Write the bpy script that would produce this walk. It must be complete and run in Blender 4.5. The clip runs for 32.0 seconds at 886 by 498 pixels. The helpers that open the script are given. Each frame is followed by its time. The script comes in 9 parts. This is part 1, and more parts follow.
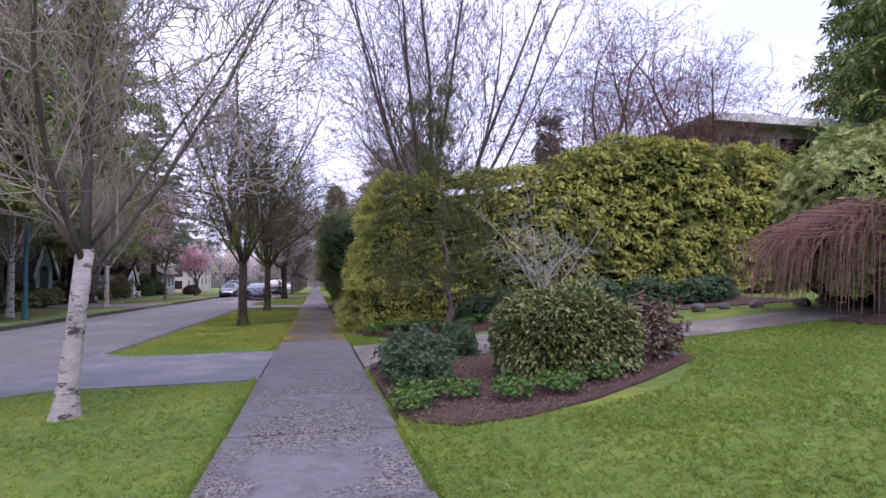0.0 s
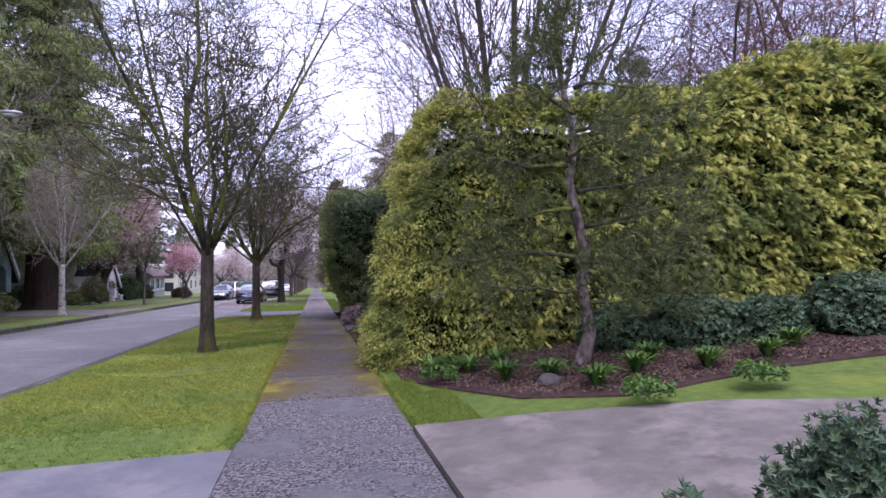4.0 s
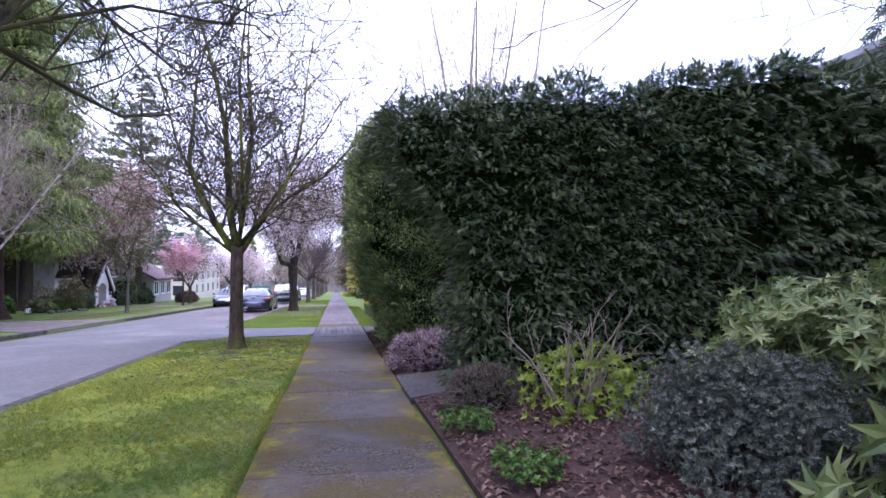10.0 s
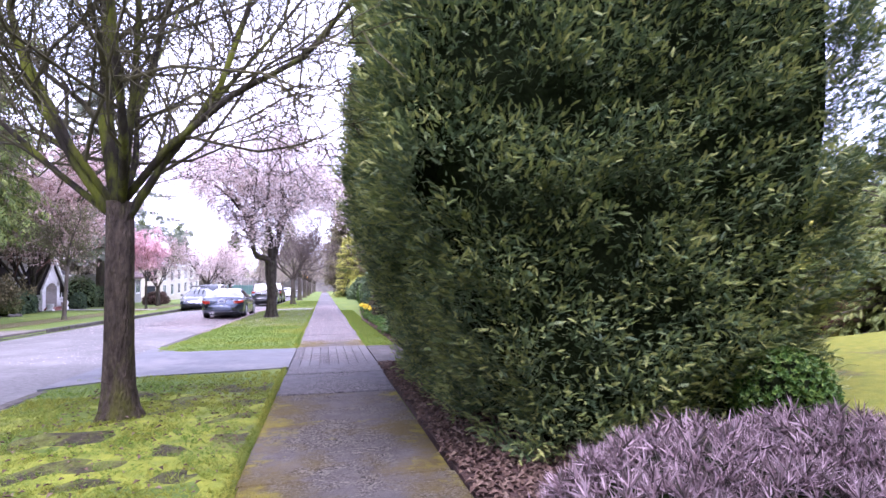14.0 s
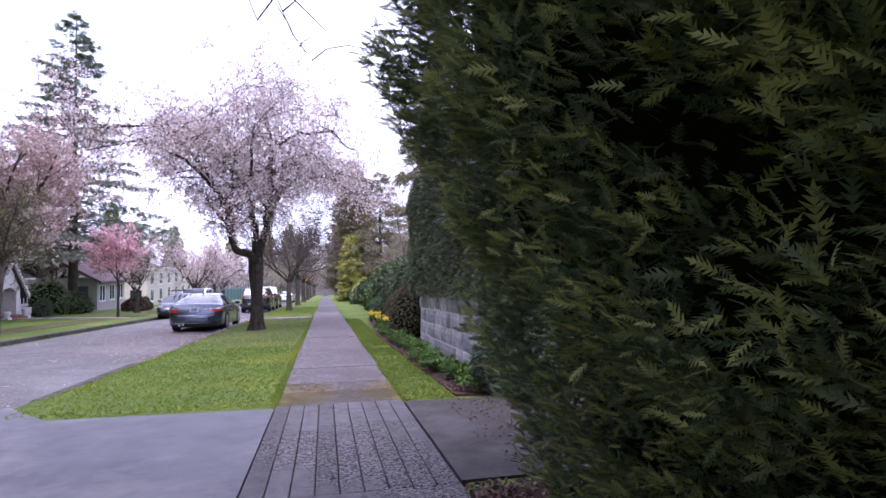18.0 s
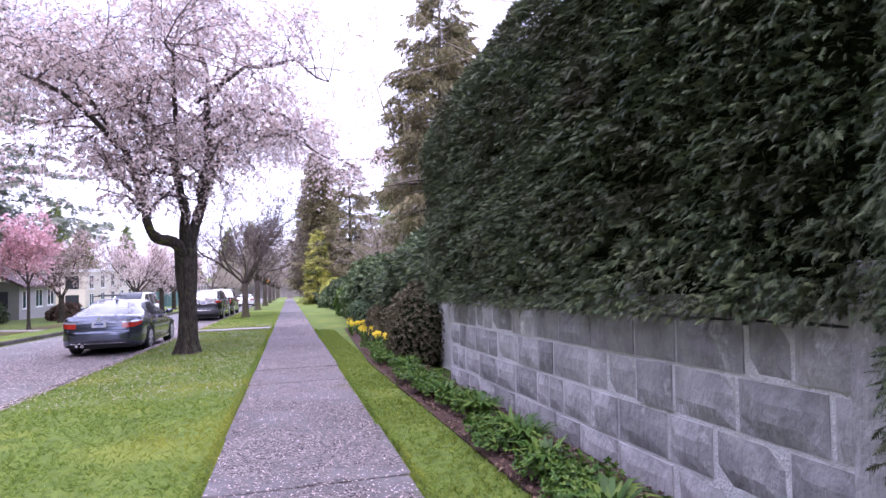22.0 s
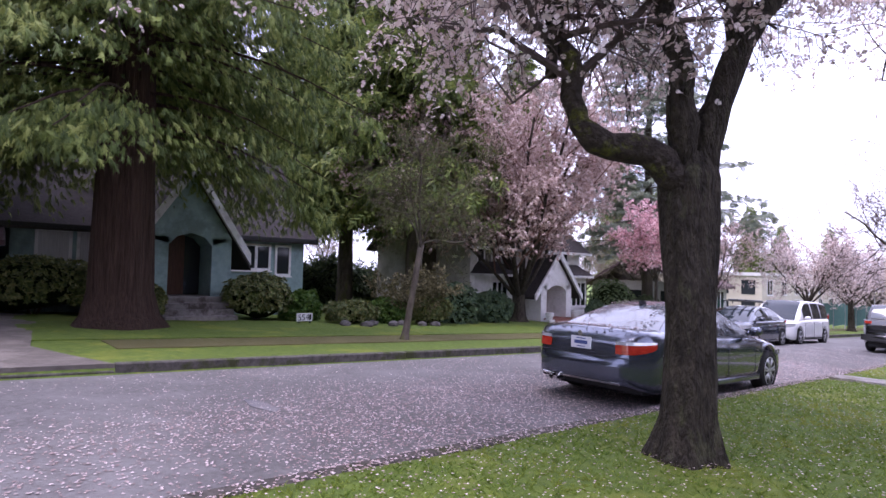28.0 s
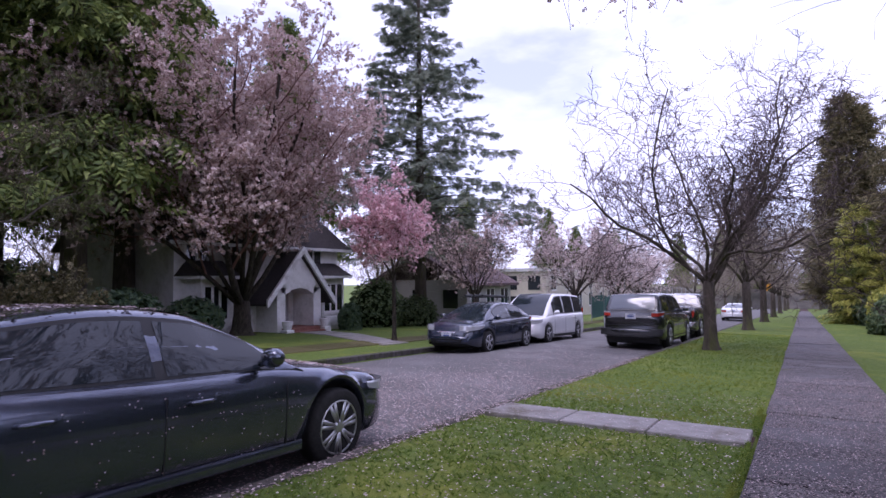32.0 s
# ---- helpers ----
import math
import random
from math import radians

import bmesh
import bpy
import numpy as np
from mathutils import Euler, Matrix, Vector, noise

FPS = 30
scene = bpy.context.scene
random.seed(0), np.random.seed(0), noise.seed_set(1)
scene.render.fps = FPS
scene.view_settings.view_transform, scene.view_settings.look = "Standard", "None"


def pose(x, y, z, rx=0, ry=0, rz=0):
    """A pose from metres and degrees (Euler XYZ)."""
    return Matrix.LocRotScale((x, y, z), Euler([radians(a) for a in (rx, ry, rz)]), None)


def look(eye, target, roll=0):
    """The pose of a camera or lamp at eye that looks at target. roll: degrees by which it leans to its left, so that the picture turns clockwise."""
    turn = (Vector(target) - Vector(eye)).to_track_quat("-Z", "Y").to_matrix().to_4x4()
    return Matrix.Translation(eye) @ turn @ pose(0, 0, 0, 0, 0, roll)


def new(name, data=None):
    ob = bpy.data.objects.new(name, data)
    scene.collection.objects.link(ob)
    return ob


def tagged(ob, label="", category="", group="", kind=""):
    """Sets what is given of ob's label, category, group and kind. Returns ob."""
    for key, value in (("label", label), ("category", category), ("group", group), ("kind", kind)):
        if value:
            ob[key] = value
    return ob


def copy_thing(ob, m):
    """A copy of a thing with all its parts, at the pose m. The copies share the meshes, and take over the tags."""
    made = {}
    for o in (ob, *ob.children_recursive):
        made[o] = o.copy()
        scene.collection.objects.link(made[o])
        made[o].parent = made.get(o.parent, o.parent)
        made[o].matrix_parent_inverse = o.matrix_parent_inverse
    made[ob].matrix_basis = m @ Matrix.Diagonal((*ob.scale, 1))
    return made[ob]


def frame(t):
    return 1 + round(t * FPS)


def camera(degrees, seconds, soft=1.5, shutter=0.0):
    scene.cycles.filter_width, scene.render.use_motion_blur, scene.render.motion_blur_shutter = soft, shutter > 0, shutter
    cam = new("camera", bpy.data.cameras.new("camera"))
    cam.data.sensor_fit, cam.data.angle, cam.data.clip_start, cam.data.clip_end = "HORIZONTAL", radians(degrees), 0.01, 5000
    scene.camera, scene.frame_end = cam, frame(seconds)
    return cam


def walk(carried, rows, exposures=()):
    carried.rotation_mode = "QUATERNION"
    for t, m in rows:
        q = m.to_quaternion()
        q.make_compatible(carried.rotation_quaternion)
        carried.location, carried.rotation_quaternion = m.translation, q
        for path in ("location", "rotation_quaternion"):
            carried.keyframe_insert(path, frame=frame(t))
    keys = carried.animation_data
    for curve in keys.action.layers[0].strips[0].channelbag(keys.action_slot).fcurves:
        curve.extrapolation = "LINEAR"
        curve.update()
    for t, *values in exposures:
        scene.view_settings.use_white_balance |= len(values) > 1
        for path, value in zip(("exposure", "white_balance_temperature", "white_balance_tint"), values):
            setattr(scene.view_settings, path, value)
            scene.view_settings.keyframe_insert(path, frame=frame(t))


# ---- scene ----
cam = camera(76.0, 32.0)
PATH = [
    (0, look((-0.085, 0.479, 1.198), (2.107, 10.234, 1.390), 0.39)),
    (0.5, look((-0.081, 1.241, 1.163), (2.076, 11.004, 1.357), 0.36)),
    (1, look((-0.082, 2.018, 1.136), (2.064, 11.782, 1.334), 0.37)),
    (1.5, look((-0.083, 2.759, 1.100), (2.053, 12.526, 1.292), 0.33)),
    (2, look((-0.080, 3.586, 1.079), (2.051, 13.354, 1.272), 0.23)),
    (2.5, look((-0.121, 4.369, 1.043), (2.030, 14.133, 1.226), 0.06)),
    (3, look((-0.153, 5.187, 1.009), (2.011, 14.948, 1.181), 0.03)),
    (3.5, look((-0.175, 5.960, 0.978), (1.990, 15.721, 1.153), -0.03)),
    (5.5, look((-0.220, 8.784, 0.785), (2.162, 18.492, 1.045), 0.35)),
    (6, look((-0.224, 9.530, 0.754), (2.191, 19.230, 1.019), 0.40)),
    (6.5, look((-0.209, 10.263, 0.736), (2.220, 19.960, 0.999), 0.29)),
    (7, look((-0.212, 11.006, 0.729), (2.221, 20.702, 0.988), 0.02)),
    (7.5, look((-0.211, 11.680, 0.714), (2.223, 21.376, 0.968), 0.03)),
    (8, look((-0.227, 12.364, 0.703), (2.183, 22.066, 0.952), -0.12)),
    (8.5, look((-0.230, 13.079, 0.689), (2.093, 22.803, 0.929), -0.05)),
    (9, look((-0.238, 13.741, 0.669), (1.844, 23.519, 0.922), 0.08)),
    (9.5, look((-0.212, 14.416, 0.636), (1.730, 24.223, 0.893), 0.08)),
    (10, look((-0.195, 15.109, 0.599), (1.656, 24.933, 0.864), 0.09)),
    (10.5, look((-0.199, 15.837, 0.554), (1.607, 25.669, 0.813), 0.15)),
    (11, look((-0.218, 16.601, 0.517), (1.552, 26.440, 0.777), 0.02)),
    (11.5, look((-0.248, 17.400, 0.485), (1.552, 27.233, 0.738), -0.15)),
    (12, look((-0.295, 18.192, 0.454), (1.537, 28.020, 0.711), -0.14)),
    (12.5, look((-0.301, 18.984, 0.425), (1.587, 28.801, 0.688), -0.07)),
    (13, look((-0.307, 19.760, 0.401), (1.624, 29.568, 0.656), 0.06)),
    (13.5, look((-0.266, 20.542, 0.386), (1.749, 30.334, 0.653), -0.02)),
    (14, look((-0.248, 21.288, 0.352), (1.804, 31.072, 0.602), -0.08)),
    (14.5, look((-0.227, 22.074, 0.325), (1.855, 31.851, 0.598), 0.18)),
    (16.5, look((-0.227, 25.018, 0.151), (1.868, 34.791, 0.458), -0.31)),
    (17, look((-0.222, 25.598, 0.129), (1.854, 35.375, 0.425), -0.47)),
    (17.5, look((-0.235, 26.246, 0.132), (1.812, 36.030, 0.432), -0.45)),
    (18, look((-0.255, 26.880, 0.141), (1.790, 36.664, 0.441), -0.34)),
    (18.5, look((-0.290, 27.563, 0.141), (1.768, 37.344, 0.453), -0.23)),
    (19, look((-0.291, 28.259, 0.118), (1.806, 38.032, 0.419), -0.29)),
    (19.5, look((-0.322, 28.990, 0.094), (1.864, 38.744, 0.395), -0.27)),
    (20, look((-0.306, 29.668, 0.061), (2.073, 39.376, 0.358), -0.53)),
    (20.5, look((-0.300, 30.308, 0.028), (2.186, 39.989, 0.327), -0.63)),
    (21, look((-0.273, 30.989, -0.008), (2.301, 40.647, 0.298), -0.71)),
    (21.5, look((-0.247, 31.693, -0.025), (2.340, 41.348, 0.271), -0.90)),
    (22, look((-0.203, 32.402, -0.040), (2.421, 42.047, 0.246), -1.01)),
    (22.5, look((-0.176, 33.126, -0.056), (2.402, 42.784, 0.215), -1.13)),
    (23, look((-0.165, 33.839, -0.071), (1.874, 43.625, 0.214), -0.97)),
    (23.5, look((-0.244, 34.539, -0.087), (-0.234, 44.534, 0.245), -0.65)),
    (24, look((-0.370, 35.276, -0.100), (-3.346, 44.815, 0.296), 0.66)),
    (24.5, look((-0.608, 36.009, -0.162), (-5.771, 44.565, 0.213), 1.43)),
    (25, look((-0.718, 36.678, -0.221), (-6.912, 44.521, 0.140), 1.72)),
    (25.5, look((-0.786, 37.445, -0.264), (-7.757, 44.606, 0.073), 2.00)),
    (27.5, look((-0.252, 40.910, -0.435), (-8.138, 47.046, -0.043), 1.68)),
    (28, look((-0.228, 41.700, -0.464), (-7.778, 48.246, -0.059), 1.46)),
    (28.5, look((-0.210, 42.513, -0.503), (-7.499, 49.347, -0.087), 1.17)),
    (29, look((-0.206, 43.344, -0.546), (-7.078, 50.595, -0.096), 0.94)),
    (29.5, look((-0.228, 44.178, -0.573), (-6.733, 51.759, -0.109), 0.66)),
    (30, look((-0.278, 45.023, -0.596), (-6.385, 52.927, -0.116), 0.34)),
    (30.5, look((-0.286, 45.852, -0.620), (-6.132, 53.950, -0.122), -0.08)),
    (31, look((-0.309, 46.710, -0.647), (-5.934, 54.962, -0.132), -0.38)),
    (31.5, look((-0.338, 47.456, -0.670), (-5.785, 55.826, -0.148), -0.57)),
    (32, look((-0.366, 48.255, -0.693), (-5.686, 56.707, -0.166), -0.61)),
]
walk(cam, PATH, exposures=[(0, 0.98, 5850, 33), (1, 0.82, 5850, 33), (1.6, 0.76, 5800, 33), (3.5, 1.12, 5750, 34), (6, 1.74, 5600, 33), (7, 1.95, 5550, 33), (8, 2.1, 5480, 34), (9, 1.95, 5400, 34), (10, 1.75, 5400, 34), (11, 1.85, 5450, 35), (12, 2.36, 5530, 35), (13, 2.42, 5680, 38), (14.5, 2.42, 5640, 37), (16.5, 1.93, 5650, 33), (17, 1.83, 5650, 33), (19, 1.32, 5800, 35), (20, 1.32, 5850, 35), (21, 1.7, 5900, 36), (22, 1.93, 5800, 37), (23, 1.83, 5850, 37), (24.5, 1.62, 6000, 36), (28, 1.5, 5900, 35), (29, 1.2, 5600, 35), (30.5, 0.8, 5450, 36), (32, 0.62, 5720, 37)])

# ---- world, sun, sky ----
world = bpy.data.worlds.new("overcast_sky")
scene.world = world
world.use_nodes = True
wn, wl = world.node_tree.nodes, world.node_tree.links
wn.clear()
w_out = wn.new("ShaderNodeOutputWorld")
w_bg = wn.new("ShaderNodeBackground")
w_sky = wn.new("ShaderNodeTexSky")
w_sky.sky_type = "NISHITA"
w_sky.sun_disc = False
w_sky.sun_elevation = radians(66)
w_sky.sun_rotation = radians(180)
w_tc = wn.new("ShaderNodeTexCoord")
w_map = wn.new("ShaderNodeMapping")
w_map.inputs["Scale"].default_value = (1.0, 1.0, 2.6)
w_noise = wn.new("ShaderNodeTexNoise")
w_noise.inputs["Scale"].default_value = 2.1
w_noise.inputs["Detail"].default_value = 6
w_noise.inputs["Roughness"].default_value = 0.55
w_ramp = wn.new("ShaderNodeValToRGB")
w_ramp.color_ramp.elements[0].position = 0.36
w_ramp.color_ramp.elements[1].position = 0.54
w_ramp.color_ramp.elements[0].color = (0.45, 0.45, 0.45, 1)
w_ramp.color_ramp.elements[1].color = (1, 1, 1, 1)
w_mix = wn.new("ShaderNodeMix")
w_mix.data_type = "RGBA"
w_mix.inputs["B"].default_value = (8.2, 8.7, 10.1, 1)
wl.new(w_tc.outputs["Generated"], w_map.inputs["Vector"])
wl.new(w_map.outputs["Vector"], w_noise.inputs["Vector"])
wl.new(w_noise.outputs["Fac"], w_ramp.inputs["Fac"])
wl.new(w_ramp.outputs["Color"], w_mix.inputs["Factor"])
wl.new(w_sky.outputs["Color"], w_mix.inputs["A"])
wl.new(w_mix.outputs["Result"], w_bg.inputs["Color"])
w_bg.inputs["Strength"].default_value = 0.105
wl.new(w_bg.outputs["Background"], w_out.inputs["Surface"])

sun = new("sun", bpy.data.lights.new("sun", "SUN"))
sun.data.energy = 1.15
sun.data.angle = radians(30)
sun.data.color = (1.0, 0.96, 0.9)
sun.matrix_world = look((0, -14, 31.5), (0, 0, 0))


# ---- ground heights ----
SLOPE, CROSS = -0.0413, 0.005
ROAD_R, ROAD_L = -3.72, -9.72


def smooth(a, b, v):
    t = min(1.0, max(0.0, (v - a) / (b - a)))
    return t * t * (3 - 2 * t)


def gz(x, y):
    """Height of the ground: the street runs downhill, and the gardens rise to the right."""
    yy = y if y < 260 else 260 + (y - 260) * 0.1
    z = SLOPE * yy + CROSS * max(-25.0, min(25.0, x))
    if x > 0.65:
        z += 0.1 * (min(x, 9.0) - 0.65) * (1 - smooth(26.0, 31.0, y))
    if x < ROAD_R:
        z -= 0.1 * smooth(-3.7, -9.0, x) if x > -9.0 else 0.1
    return z


def road_z(x, y):
    u = (x - ROAD_L) / (ROAD_R - ROAD_L)
    return SLOPE * (y if y < 260 else 260 + (y - 260) * 0.1) + CROSS * x - 0.15 - 0.1 * (1 - u) + 0.09 * (1 - (2 * u - 1) ** 2)


# ---- mesh helpers ----
class Mesh:
    """Collects vertices and faces of one part."""

    def __init__(self):
        self.v, self.f, self.n = [], [], 0

    def add(self, vs, fs):
        k = self.n
        self.v.extend(vs)
        self.f.extend([tuple(i + k for i in f) for f in fs])
        self.n += len(vs)

    def add_np(self, vs, fs):
        self.v.extend(map(tuple, vs.tolist()))
        self.f.extend(map(tuple, (fs + self.n).tolist()))
        self.n += len(vs)

    def box(self, x0, x1, y0, y1, z0, z1, b=0.0):
        """A box with its upper and side edges chamfered by b."""
        if b <= 0:
            self.add([(x0, y0, z0), (x1, y0, z0), (x1, y1, z0), (x0, y1, z0), (x0, y0, z1), (x1, y0, z1), (x1, y1, z1), (x0, y1, z1)],
                     [(0, 3, 2, 1), (4, 5, 6, 7), (0, 1, 5, 4), (1, 2, 6, 5), (2, 3, 7, 6), (3, 0, 4, 7)])
            return
        r = []
        for z, c in ((z0, 0), (z0 + b, -b), (z1 - b, -b), (z1, 0)):
            e = b + c
            r.append([(x0 + b - e * 0 - (b if c else 0), y0 + b - (b if c else 0), z), (x1 - b + (b if c else 0), y0 + b - (b if c else 0), z),
                      (x1 - b + (b if c else 0), y1 - b + (b if c else 0), z), (x0 + b - (b if c else 0), y1 - b + (b if c else 0), z)])
        vs = [p for q in r for p in q]
        fs = [(3, 2, 1, 0), (12, 13, 14, 15)]
        for i in range(3):
            for j in range(4):
                a, c = i * 4 + j, i * 4 + (j + 1) % 4
                fs.append((a, c, c + 4, a + 4))
        self.add(vs, fs)

    def tube(self, pts, radii, n=6, cap=True):
        vs, fs = [], []
        u = None
        for i, p in enumerate(pts):
            a = pts[max(0, i - 1)]
            b = pts[min(len(pts) - 1, i + 1)]
            d = Vector(b) - Vector(a)
            if d.length < 1e-9:
                d = Vector((0, 0, 1))
            d.normalize()
            if u is None:
                u = d.orthogonal().normalized()
            else:
                u = u - d * u.dot(d)
                u = u.normalized() if u.length > 1e-6 else d.orthogonal().normalized()
            w = d.cross(u)
            for j in range(n):
                an = 2 * math.pi * j / n
                q = Vector(p) + (u * math.cos(an) + w * math.sin(an)) * radii[i]
                vs.append((q.x, q.y, q.z))
        for i in range(len(pts) - 1):
            for j in range(n):
                a, b = i * n + j, i * n + (j + 1) % n
                fs.append((a, b, b + n, a + n))
        if cap:
            fs.append(tuple(range(n - 1, -1, -1)))
            fs.append(tuple((len(pts) - 1) * n + j for j in range(n)))
        self.add(vs, fs)

    def lathe(self, profile, n=16, at=(0, 0, 0), axis="z"):
        """Turns (radius, height) pairs round an axis through at."""
        vs, fs = [], []
        for r, h in profile:
            for j in range(n):
                a = 2 * math.pi * j / n
                c, s = r * math.cos(a), r * math.sin(a)
                q = (c, s, h) if axis == "z" else ((h, c, s) if axis == "x" else (c, h, s))
                vs.append((q[0] + at[0], q[1] + at[1], q[2] + at[2]))
        for i in range(len(profile) - 1):
            for j in range(n):
                a, b = i * n + j, i * n + (j + 1) % n
                fs.append((a, b, b + n, a + n))
        fs.append(tuple(range(n - 1, -1, -1)))
        fs.append(tuple((len(profile) - 1) * n + j for j in range(n)))
        self.add(vs, fs)

    def prism(self, poly, axis, a, b):
        """A flat outline (pairs) drawn out from a to b along an axis."""
        k = len(poly)
        def put(p, h):
            return {"x": (h, p[0], p[1]), "y": (p[0], h, p[1]), "z": (p[0], p[1], h)}[axis]
        vs = [put(p, a) for p in poly] + [put(p, b) for p in poly]
        fs = [tuple(range(k - 1, -1, -1)), tuple(range(k, 2 * k))]
        fs += [(i, (i + 1) % k, (i + 1) % k + k, i + k) for i in range(k)]
        self.add(vs, fs)

    def made(self, name, smooth_faces=False):
        me = bpy.data.meshes.new(name)
        me.from_pydata(self.v, [], self.f)
        if smooth_faces:
            me.polygons.foreach_set("use_smooth", [True] * len(me.polygons))
        me.update()
        return me


def part(name, m, material, parent=None, label="", smooth_faces=False, kind=""):
    """One mesh object under a thing or a part."""
    me = m.made(name, smooth_faces) if isinstance(m, Mesh) else m
    if material and not me.materials:
        me.materials.append(material)
    ob = new(name, me)
    if parent:
        ob.parent = parent
    tagged(ob, label=label, kind=kind)
    return ob


def thing(name, x, y, z, label, category, rz=0, group="", kind=""):
    ob = new(name)
    ob.matrix_basis = pose(x, y, z, 0, 0, rz)
    ob.empty_display_size = 0.2
    return tagged(ob, label=label, category=category, group=group, kind=kind)


def structure(name, m, material, label="", category="", smooth_faces=False):
    ob = part(name, m, material, None, label, smooth_faces)
    return tagged(ob, category=category, kind="structure")


# ---- materials ----
def mat(name, c1, c2, scale=4.0, rough=0.8, bump=0.3, bscale=60.0, metal=0.0, spec=0.3, c3=None, scale3=0.7, cut3=(0.5, 0.62), coords="pos", stretch=(1, 1, 1), rnd=0.0, coat=0.0, depth=0.02):
    m = bpy.data.materials.new(name)
    m.use_nodes = True
    n, l = m.node_tree.nodes, m.node_tree.links
    bs = n["Principled BSDF"]
    if coords == "pos":
        src = n.new("ShaderNodeNewGeometry").outputs["Position"]
    else:
        src = n.new("ShaderNodeTexCoord").outputs["Object"]
    mp = n.new("ShaderNodeMapping")
    mp.inputs["Scale"].default_value = stretch
    l.new(src, mp.inputs["Vector"])
    vec = mp.outputs["Vector"]
    na = n.new("ShaderNodeTexNoise")
    na.inputs["Scale"].default_value = scale
    na.inputs["Detail"].default_value = 8
    na.inputs["Roughness"].default_value = 0.65
    l.new(vec, na.inputs["Vector"])
    r = n.new("ShaderNodeValToRGB")
    r.color_ramp.elements[0].position, r.color_ramp.elements[1].position = 0.3, 0.7
    r.color_ramp.elements[0].color, r.color_ramp.elements[1].color = (*c1, 1), (*c2, 1)
    l.new(na.outputs["Fac"], r.inputs["Fac"])
    col = r.outputs["Color"]
    if c3:
        nb = n.new("ShaderNodeTexNoise")
        nb.inputs["Scale"].default_value = scale3
        nb.inputs["Detail"].default_value = 7
        nb.inputs["Roughness"].default_value = 0.7
        l.new(vec, nb.inputs["Vector"])
        rb = n.new("ShaderNodeValToRGB")
        rb.color_ramp.elements[0].position, rb.color_ramp.elements[1].position = cut3
        l.new(nb.outputs["Fac"], rb.inputs["Fac"])
        mx = n.new("ShaderNodeMix")
        mx.data_type = "RGBA"
        mx.inputs["B"].default_value = (*c3, 1)
        l.new(rb.outputs["Color"], mx.inputs["Factor"])
        l.new(col, mx.inputs["A"])
        col = mx.outputs["Result"]
    if rnd:
        oi = n.new("ShaderNodeObjectInfo")
        hs = n.new("ShaderNodeHueSaturation")
        mr = n.new("ShaderNodeMapRange")
        mr.inputs["To Min"].default_value, mr.inputs["To Max"].default_value = 1 - rnd, 1 + rnd
        l.new(oi.outputs["Random"], mr.inputs["Value"])
        l.new(mr.outputs["Result"], hs.inputs["Value"])
        l.new(col, hs.inputs["Color"])
        col = hs.outputs["Color"]
    l.new(col, bs.inputs["Base Color"])
    if bump:
        nc = n.new("ShaderNodeTexNoise")
        nc.inputs["Scale"].default_value = bscale
        nc.inputs["Detail"].default_value = 4
        l.new(vec, nc.inputs["Vector"])
        bp = n.new("ShaderNodeBump")
        bp.inputs["Strength"].default_value = bump
        bp.inputs["Distance"].default_value = depth
        l.new(nc.outputs["Fac"], bp.inputs["Height"])
        l.new(bp.outputs["Normal"], bs.inputs["Normal"])
    bs.inputs["Roughness"].default_value = rough
    bs.inputs["Metallic"].default_value = metal
    bs.inputs["Specular IOR Level"].default_value = spec
    bs.inputs["Coat Weight"].default_value = coat
    return m


def leaf_mat(name, cols, rough=0.55, glow=0.25, spec=0.3, patch=None, patch_scale=0.8, cut=(0.5, 0.68)):
    """Leaves: each leaf takes its own shade, and lets some light through."""
    m = bpy.data.materials.new(name)
    m.use_nodes = True
    n, l = m.node_tree.nodes, m.node_tree.links
    bs = n["Principled BSDF"]
    g = n.new("ShaderNodeNewGeometry")
    r = n.new("ShaderNodeValToRGB")
    e = r.color_ramp.elements
    while len(e) < len(cols):
        e.new(0.5)
    for i, c in enumerate(cols):
        e[i].position = i / (len(cols) - 1)
        e[i].color = (*c, 1)
    l.new(g.outputs["Random Per Island"], r.inputs["Fac"])
    col = r.outputs["Color"]
    if patch:
        nb = n.new("ShaderNodeTexNoise")
        nb.inputs["Scale"].default_value = patch_scale
        nb.inputs["Detail"].default_value = 3
        l.new(g.outputs["Position"], nb.inputs["Vector"])
        rb = n.new("ShaderNodeValToRGB")
        rb.color_ramp.elements[0].position, rb.color_ramp.elements[1].position = cut
        l.new(nb.outputs["Fac"], rb.inputs["Fac"])
        mx = n.new("ShaderNodeMix")
        mx.data_type = "RGBA"
        mx.inputs["B"].default_value = (*patch, 1)
        l.new(rb.outputs["Color"], mx.inputs["Factor"])
        l.new(col, mx.inputs["A"])
        col = mx.outputs["Result"]
    l.new(col, bs.inputs["Base Color"])
    bs.inputs["Roughness"].default_value = rough
    bs.inputs["Specular IOR Level"].default_value = spec
    if glow:
        tr = n.new("ShaderNodeBsdfTranslucent")
        ms = n.new("ShaderNodeMixShader")
        ms.inputs["Fac"].default_value = glow
        l.new(col, tr.inputs["Color"])
        l.new(bs.outputs["BSDF"], ms.inputs[1])
        l.new(tr.outputs["BSDF"], ms.inputs[2])
        l.new(ms.outputs["Shader"], n["Material Output"].inputs["Surface"])
    return m


